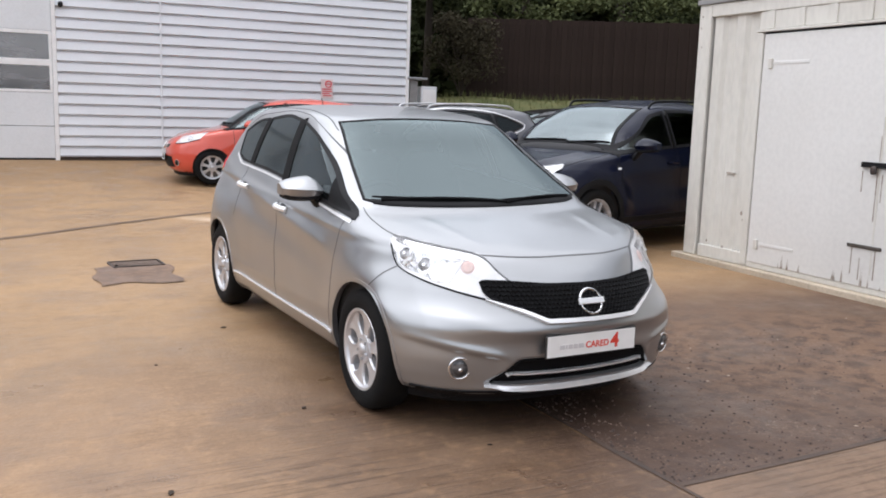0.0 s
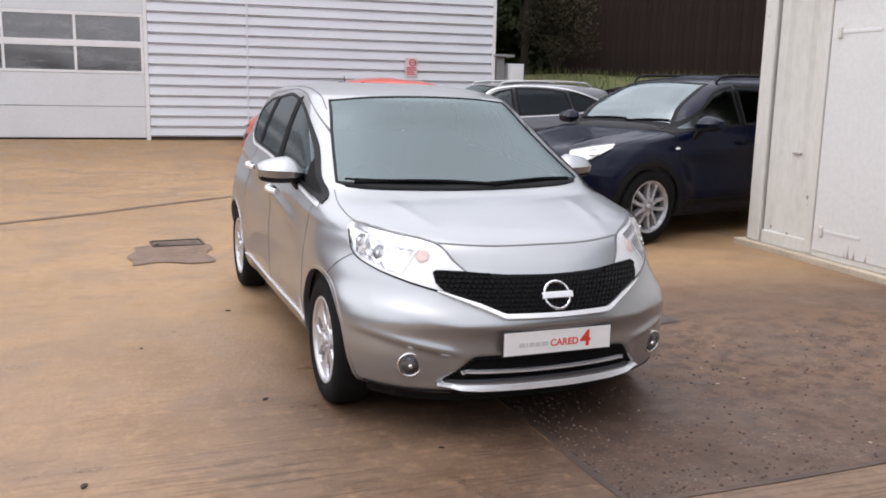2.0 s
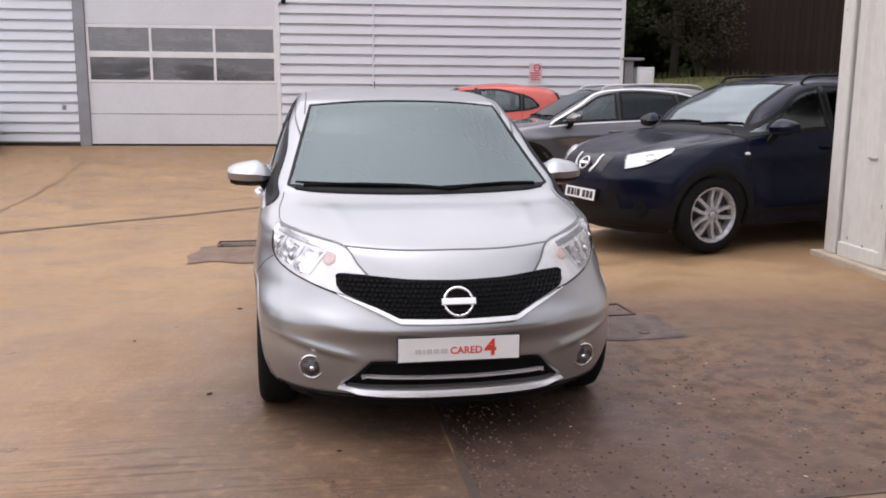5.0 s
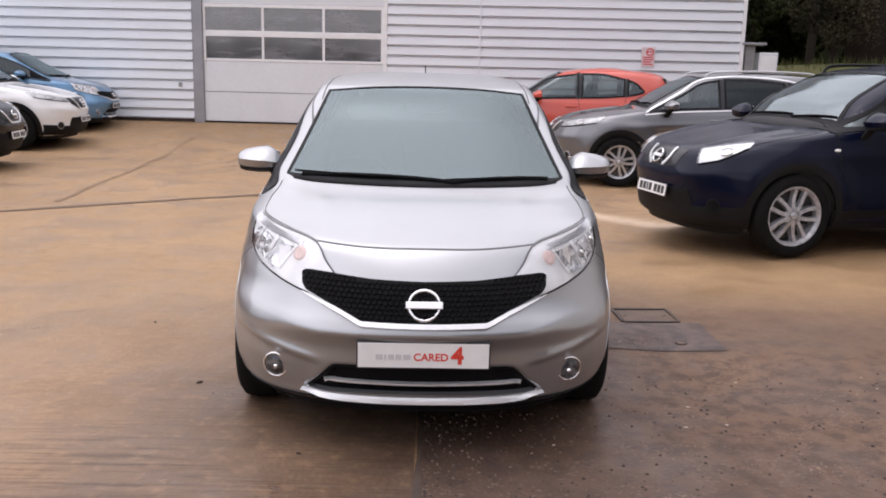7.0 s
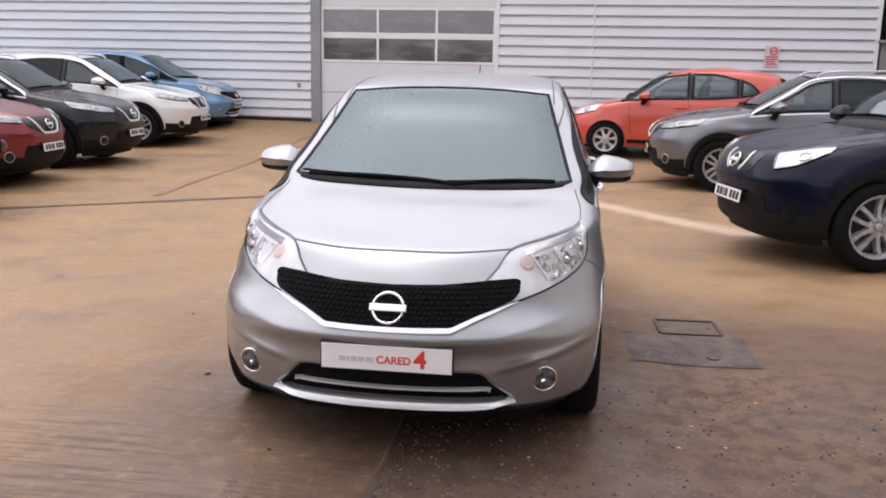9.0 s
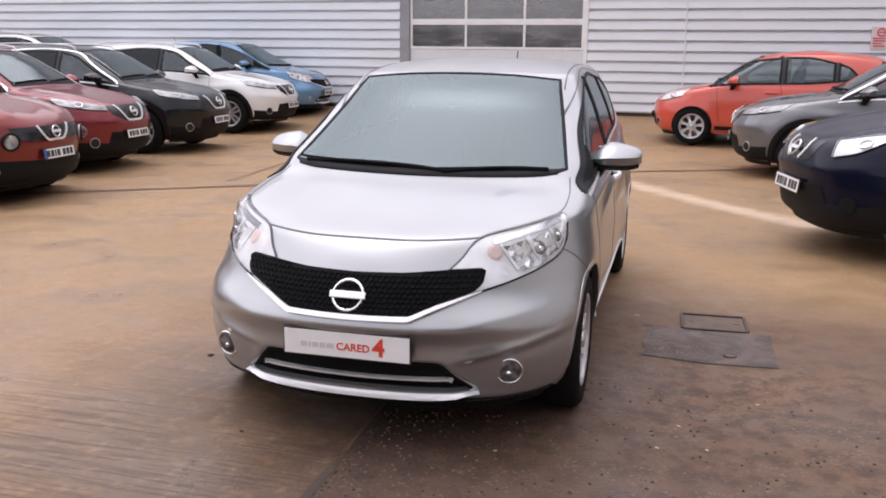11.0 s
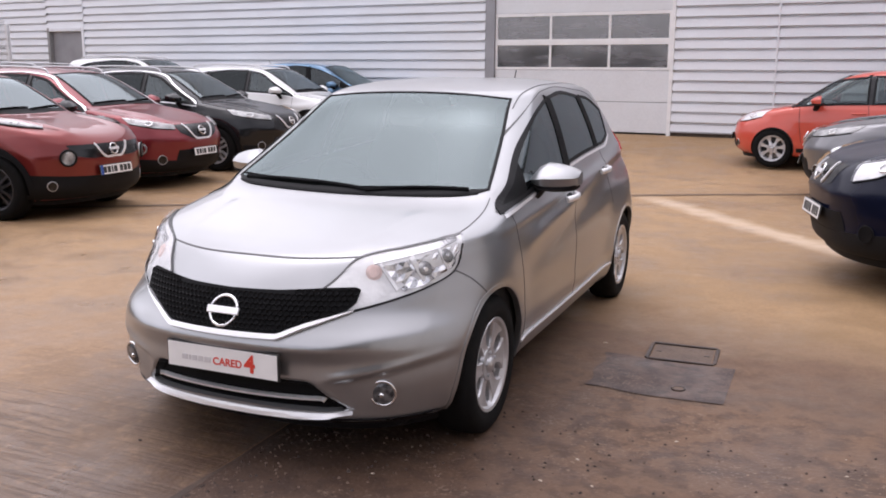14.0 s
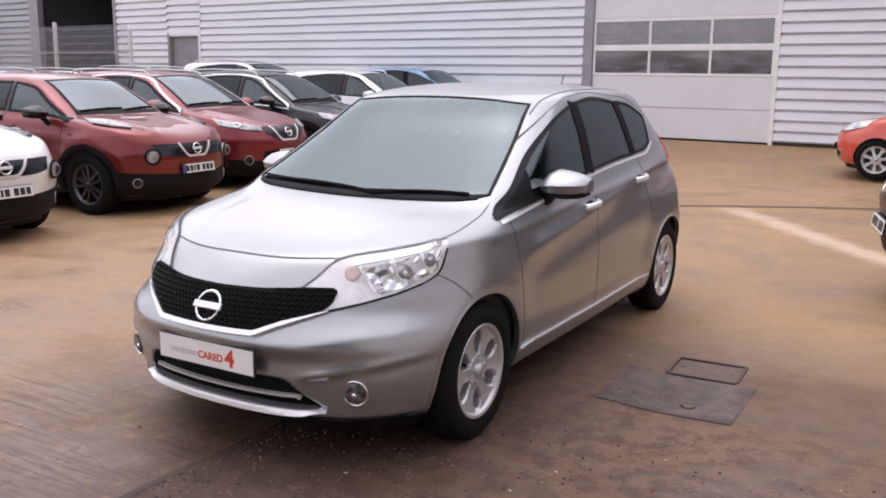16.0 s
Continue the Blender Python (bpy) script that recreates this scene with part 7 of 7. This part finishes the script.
    spec = dict(
        sculpt=crossover_sculpt, dens=1.0,
        shell=dict(
            front=[(0.22, 2.02), (0.26, 2.11), (0.36, 2.17), (0.50, 2.20), (0.62, 2.20), (0.72, 2.18), (0.80, 2.14), (0.86, 2.06), (0.91, 1.92), (0.96, 1.70),
                   (1.01, 1.38), (1.045, 1.12), (1.07, 1.02), (1.12, 0.94), (1.25, 0.72), (1.40, 0.46), (1.49, 0.27), (1.53, 0.12), (1.56, -0.10), (h - 0.008, -0.30), (h, -0.5)],
            rear=[(0.22, -2.02), (0.40, -2.12), (0.60, -2.15), (0.80, -2.12), (1.0, -2.08), (1.15, -2.02), (1.35, -1.86), (1.47, -1.78), (1.51, -1.66), (1.545, -1.35), (h - 0.008, -1.05), (h, -0.8)],
            width=[(0.22, 0.82), (0.28, 0.86), (0.40, 0.885), (0.60, 0.895), (0.80, 0.893), (0.92, 0.88), (1.0, 0.86), (1.06, 0.835), (1.15, 0.80), (1.30, 0.735), (1.44, 0.67),
                   (1.50, 0.625), (1.54, 0.54), (1.565, 0.42), (h, 0.24)],
            nose=[(0.22, 0.62, 2.6), (0.5, 0.66, 2.5), (0.75, 0.74, 2.5), (0.90, 0.78, 2.8), (0.98, 0.66, 3.4), (1.06, 0.36, 3.3), (1.2, 0.28, 3.2), (h, 0.26, 2.4)],
            tail=(0.45, 3.0), hubs=((1.32, 0.345), (-1.32, 0.345)), arch=0.385),
        screen=(0.70, 1.075, 0.56, 1.495), rear_screen=(0.60, 1.16, 0.52, 1.44), belt=1.05,
        panes=[([(0.98, 1.015), (0.5, 1.055), (-0.02, 1.08)], [(0.95, 1.03), (0.52, 1.26), (0.25, 1.42), (-0.02, 1.478)]),
               ([(-0.07, 1.083), (-0.5, 1.105), (-0.98, 1.135)], [(-0.07, 1.488), (-0.5, 1.490), (-0.90, 1.455)]),
               ([(-1.02, 1.14), (-1.25, 1.175), (-1.48, 1.26)], [(-0.95, 1.45), (-1.22, 1.40), (-1.47, 1.285)])],
        bright=[(1.00, 0.990), (0.5, 1.035), (-0.5, 1.085), (-1.2, 1.145), (-1.50, 1.25), (-1.42, 1.34), (-0.95, 1.475), (-0.4, 1.512), (0.0, 1.500), (0.27, 1.445), (0.54, 1.275), (0.98, 1.02)],
        lamp=([(1.60, 0.86, 0.945), (1.86, 0.72, 0.905), (2.06, 0.45, 0.845)], [(1.70, 0.86, 0.86), (1.92, 0.72, 0.812), (2.08, 0.46, 0.785)]),
        fog=(0.66, 0.40, 0.055), grille=([(0.46, 0.845), (0.2, 0.845), (0, 0.845)], [(0.40, 0.74), (0.2, 0.66), (0, 0.66)]),
        vee=[(0.30, 0.845), (0.24, 0.75), (0.16, 0.665), (0.0, 0.655)], badge=(0.755, 0.062), intake=(0.46, 0.52, 0.50, 0.33), plate=0.485,
        bonnet=[(1.05, 0.76), (1.4, 0.76), (1.7, 0.70), (1.92, 0.58)], mirror=(0.70, 0.90, 1.12), tail_lamp=(-2.06, 0.92, 1.08), dash=0.80,
        track=0.79, wheel=(0.345, 0.228, 0.215, 5, ALLOY, True), cladding=True, clad_top=0.385, rail=(0.15, -1.40, 0.545))
    if old:
        cut = lambda z, x: x - 0.075 * min(1.0, max(0.0, (z - 0.2) / 0.1)) - 0.05 * max(0.0, 1 - abs(z - 1.06) / 0.12)
        spec["shell"]["front"] = [(z, cut(z, x)) if z < 1.2 else (z, x) for z, x in spec["shell"]["front"]]
        spec["bright"] = None
        spec["indicator"] = (0.98, 0.88)
        spec["skid"] = None
        spec["rail"] = (0.10, -1.35, 0.56)
        spec["rail_material"] = TRIM
        spec["lamp"] = ([(1.76, 0.79, 0.925), (1.90, 0.69, 0.900), (2.03, 0.51, 0.855)], [(1.79, 0.80, 0.880), (1.94, 0.70, 0.785), (2.055, 0.545, 0.735)])
        spec["wheel"] = (0.345, 0.245, 0.215, 5, TWOTONE, True)
        spec["fog_ring"] = TRIM
        spec["lamp_material"] = REFLECTOR
        spec["grille"] = ([(0.34, 0.835), (0.2, 0.84), (0, 0.84)], [(0.28, 0.70), (0.15, 0.68), (0, 0.68)])
        spec["vee"] = [(0.18, 0.84), (0.17, 0.76), (0.10, 0.69)]
        spec["cladding"] = True
    return spec


def juke_spec():
    h = 1.565
    return dict(
        sculpt=crossover_sculpt, dens=1.0,
        shell=dict(
            front=[(0.22, 1.93), (0.27, 2.01), (0.40, 2.06), (0.55, 2.075), (0.70, 2.07), (0.80, 2.04), (0.88, 1.97), (0.94, 1.84), (0.99, 1.64), (1.03, 1.36), (1.06, 1.10),
                   (1.085, 0.98), (1.14, 0.89), (1.28, 0.67), (1.42, 0.44), (1.48, 0.30), (1.515, 0.12), (1.545, -0.10), (h, -0.4)],
            rear=[(0.22, -1.90), (0.45, -2.01), (0.70, -2.03), (0.90, -1.99), (1.1, -1.88), (1.3, -1.68), (1.43, -1.56), (1.49, -1.40), (1.53, -1.10), (h, -0.75)],
            width=[(0.22, 0.80), (0.30, 0.855), (0.45, 0.88), (0.70, 0.885), (0.85, 0.88), (0.95, 0.86), (1.03, 0.83), (1.08, 0.80), (1.16, 0.765), (1.30, 0.705), (1.44, 0.635), (1.49, 0.585), (1.53, 0.48), (h, 0.25)],
            nose=[(0.22, 0.62, 2.6), (0.6, 0.70, 2.5), (0.85, 0.76, 2.7), (0.98, 0.66, 3.4), (1.06, 0.36, 3.3), (1.2, 0.28, 3.2), (h, 0.26, 2.4)],
            tail=(0.5, 2.8), hubs=((1.265, 0.345), (-1.265, 0.345)), arch=0.395),
        screen=(0.67, 1.09, 0.54, 1.47), rear_screen=(0.55, 1.15, 0.48, 1.40), belt=1.08,
        panes=[([(0.98, 1.03), (0.5, 1.085), (-0.05, 1.11)], [(0.92, 1.05), (0.54, 1.26), (0.29, 1.40), (-0.05, 1.455)]),
               ([(-0.10, 1.113), (-0.5, 1.15), (-0.85, 1.20)], [(-0.10, 1.458), (-0.5, 1.45), (-0.90, 1.37)])],
        lamp=([(1.25, 0.86, 1.06), (1.50, 0.78, 1.035), (1.74, 0.64, 0.985)], [(1.40, 0.87, 1.01), (1.60, 0.80, 0.985), (1.76, 0.66, 0.965)]), lamp_dir=0.6,
        round_lamp=(0.60, 0.67, 0.082), fog=(0.70, 0.38, 0.045),
        grille=([(0.56, 0.795), (0.3, 0.795), (0, 0.795)], [(0.50, 0.68), (0.3, 0.65), (0, 0.65)]), vee=[(0.25, 0.80), (0.19, 0.71), (0.12, 0.655), (0.0, 0.655)], badge=(0.73, 0.058),
        intake=(0.62, 0.44, 0.66, 0.28), plate=0.515, bonnet=[(1.05, 0.66), (1.35, 0.64), (1.62, 0.58), (1.80, 0.50)], mirror=(0.66, 0.88, 1.13), tail_lamp=(-1.86, 0.95, 1.15), dash=0.76,
        track=0.77, wheel=(0.345, 0.228, 0.215, 5, DARKALLOY, True), cladding=True, clad_top=0.47, mirror_paint=BLACKP)


def small_spec():
    h = 1.51
    return dict(
        shell=dict(
            front=[(0.19, 1.80), (0.24, 1.88), (0.36, 1.93), (0.50, 1.945), (0.62, 1.93), (0.70, 1.89), (0.77, 1.80), (0.83, 1.66), (0.88, 1.48), (0.93, 1.22), (0.96, 1.04), (1.0, 0.96),
                   (1.1, 0.82), (1.25, 0.60), (1.37, 0.40), (1.42, 0.26), (1.46, 0.06), (1.49, -0.15), (h, -0.4)],
            rear=[(0.19, -1.72), (0.40, -1.81), (0.60, -1.83), (0.85, -1.80), (1.05, -1.74), (1.25, -1.64), (1.38, -1.54), (1.44, -1.35), (1.48, -1.0), (h, -0.7)],
            width=[(0.19, 0.75), (0.25, 0.80), (0.40, 0.825), (0.65, 0.83), (0.80, 0.82), (0.90, 0.80), (0.97, 0.775), (1.1, 0.735), (1.25, 0.685), (1.38, 0.62), (1.43, 0.57), (1.48, 0.45), (h, 0.24)],
            nose=[(0.19, 0.62, 2.5), (0.5, 0.68, 2.4), (0.75, 0.74, 2.4), (0.88, 0.64, 3.0), (0.96, 0.42, 3.0), (1.1, 0.40, 2.7), (h, 0.32, 2.4)],
            tail=(0.5, 2.6), hubs=((1.225, 0.295), (-1.225, 0.295)), arch=0.325),
        screen=(0.64, 0.985, 0.52, 1.405), rear_screen=(0.52, 1.06, 0.46, 1.35), belt=0.98,
        panes=[([(1.00, 0.93), (0.5, 0.965), (-0.08, 0.985)], [(0.96, 0.96), (0.66, 1.18), (0.40, 1.33), (-0.08, 1.405)]),
               ([(-0.13, 0.987), (-0.5, 1.0), (-0.85, 1.03)], [(-0.13, 1.408), (-0.5, 1.405), (-0.85, 1.33)]),
               ([(-0.89, 1.035), (-1.05, 1.06), (-1.18, 1.10)], [(-0.89, 1.325), (-1.05, 1.26), (-1.18, 1.14)])],
        lamp=([(1.34, 0.74, 0.885), (1.56, 0.65, 0.845), (1.72, 0.48, 0.80)], [(1.46, 0.77, 0.765), (1.66, 0.66, 0.70), (1.79, 0.49, 0.68)]), lamp_material=REFLECTOR,
        fog=(0.58, 0.36, 0.045), grille=([(0.34, 0.67), (0.2, 0.66), (0, 0.655)], [(0.32, 0.61), (0.2, 0.60), (0, 0.60)]), vee=[(0.2, 0.66), (0.12, 0.60)], badge=(0.63, 0.052),
        intake=(0.46, 0.46, 0.50, 0.28), plate=0.44, bonnet=[(1.0, 0.68), (1.3, 0.66), (1.5, 0.60), (1.65, 0.5)], mirror=(0.62, 0.83, 1.04), tail_lamp=(-1.76, 0.75, 0.98), dash=0.72,
        track=0.72, wheel=(0.295, 0.20, 0.185, 7, ALLOY, False))


def on_ground(x, y, heading):
    return pose(x, y, ground_z(x, y), 0, 0, heading)


def from_nose(x, y, heading, nose=2.18):
    """The pose of a car whose nose stands over x, y."""
    c, s = math.cos(radians(heading)), math.sin(radians(heading))
    return on_ground(x - nose * c, y - nose * s, heading)


def from_wheel(x, y, heading, hub, side):
    """The pose of a car whose front wheel's outer face on that side (1 its left) stands over x, y."""
    c, s = math.cos(radians(heading)), math.sin(radians(heading))
    lx, ly = hub, side * 0.88
    return on_ground(x - lx * c + ly * s, y - lx * s - ly * c, heading)


def cars():
    hatchback("silver_hatchback", "silver five-door hatchback with a white promotional plate on wet concrete", SILVER, pose(-0.305, 5.855, 0.0, 0, 0, -61.0), True)
    simple_car("navy_crossover", "dark navy crossover car parked beside the white container", NAVY, from_wheel(1.51, 8.83, 222, 1.32, 1), crossover_spec(True))
    simple_car("grey_crossover", "metallic grey crossover with bright window strips and roof rails", GREYP, from_wheel(-1.20, 13.0, 207, 1.32, 1), crossover_spec())
    simple_car("red_hatchback", "small orange-red hatchback parked along the workshop wall", REDP, from_wheel(-3.95, 15.15, 201, 1.225, 1), small_spec())
    simple_car("copper_crossover", "copper red compact crossover with round lamps and dark wheels", RUST, from_nose(-6.15, 5.85, 33, 2.07), dict(juke_spec(), plate_band=True))
    simple_car("white_crossover", "white compact crossover with black lower bumper", WHITEP, from_nose(-4.7, 3.75, 33, 2.07), juke_spec())
    simple_car("red_crossover", "wine red crossover with bright window strips", WINE, from_nose(-7.85, 7.60, 33), crossover_spec())
    simple_car("black_crossover", "black crossover with bright window strips", BLACKP, from_nose(-9.0, 9.6, 33), crossover_spec())
    simple_car("white_crossover", "white crossover with black cladding", WHITEP, from_nose(-10.65, 12.2, 33), crossover_spec())
    simple_car("black_hatchback", "black hatchback parked behind the grey crossover", BLACKP, on_ground(1.85, 18.2, 205), small_spec())
    simple_car("white_crossover", "tall white crossover with a black roof panel in the back row", WHITEP, on_ground(-17.7, 10.5, 33) @ Matrix.Scale(1.06, 4), dict(crossover_spec(), dark_roof=(0.05, -1.30, 0.46)))
    simple_car("black_crossover", "black crossover with bright roof rails in the back row", BLACKP, on_ground(-16.9, 8.05, 33) @ Matrix.Scale(1.03, 4), crossover_spec())
    simple_car("dark_crossover", "dark grey crossover with bright roof rails in the back row", NAVY, on_ground(-15.8, 6.45, 33), crossover_spec())
    simple_car("grey_crossover", "grey crossover with bright roof rails in the back row", GREYP, on_ground(-14.6, 4.6, 33), crossover_spec())
    hatchback("blue_hatchback", "bright blue hatchback parked close to the workshop wall", BLUEP, from_nose(-11.95, 14.1, 33, 2.05))
cars()
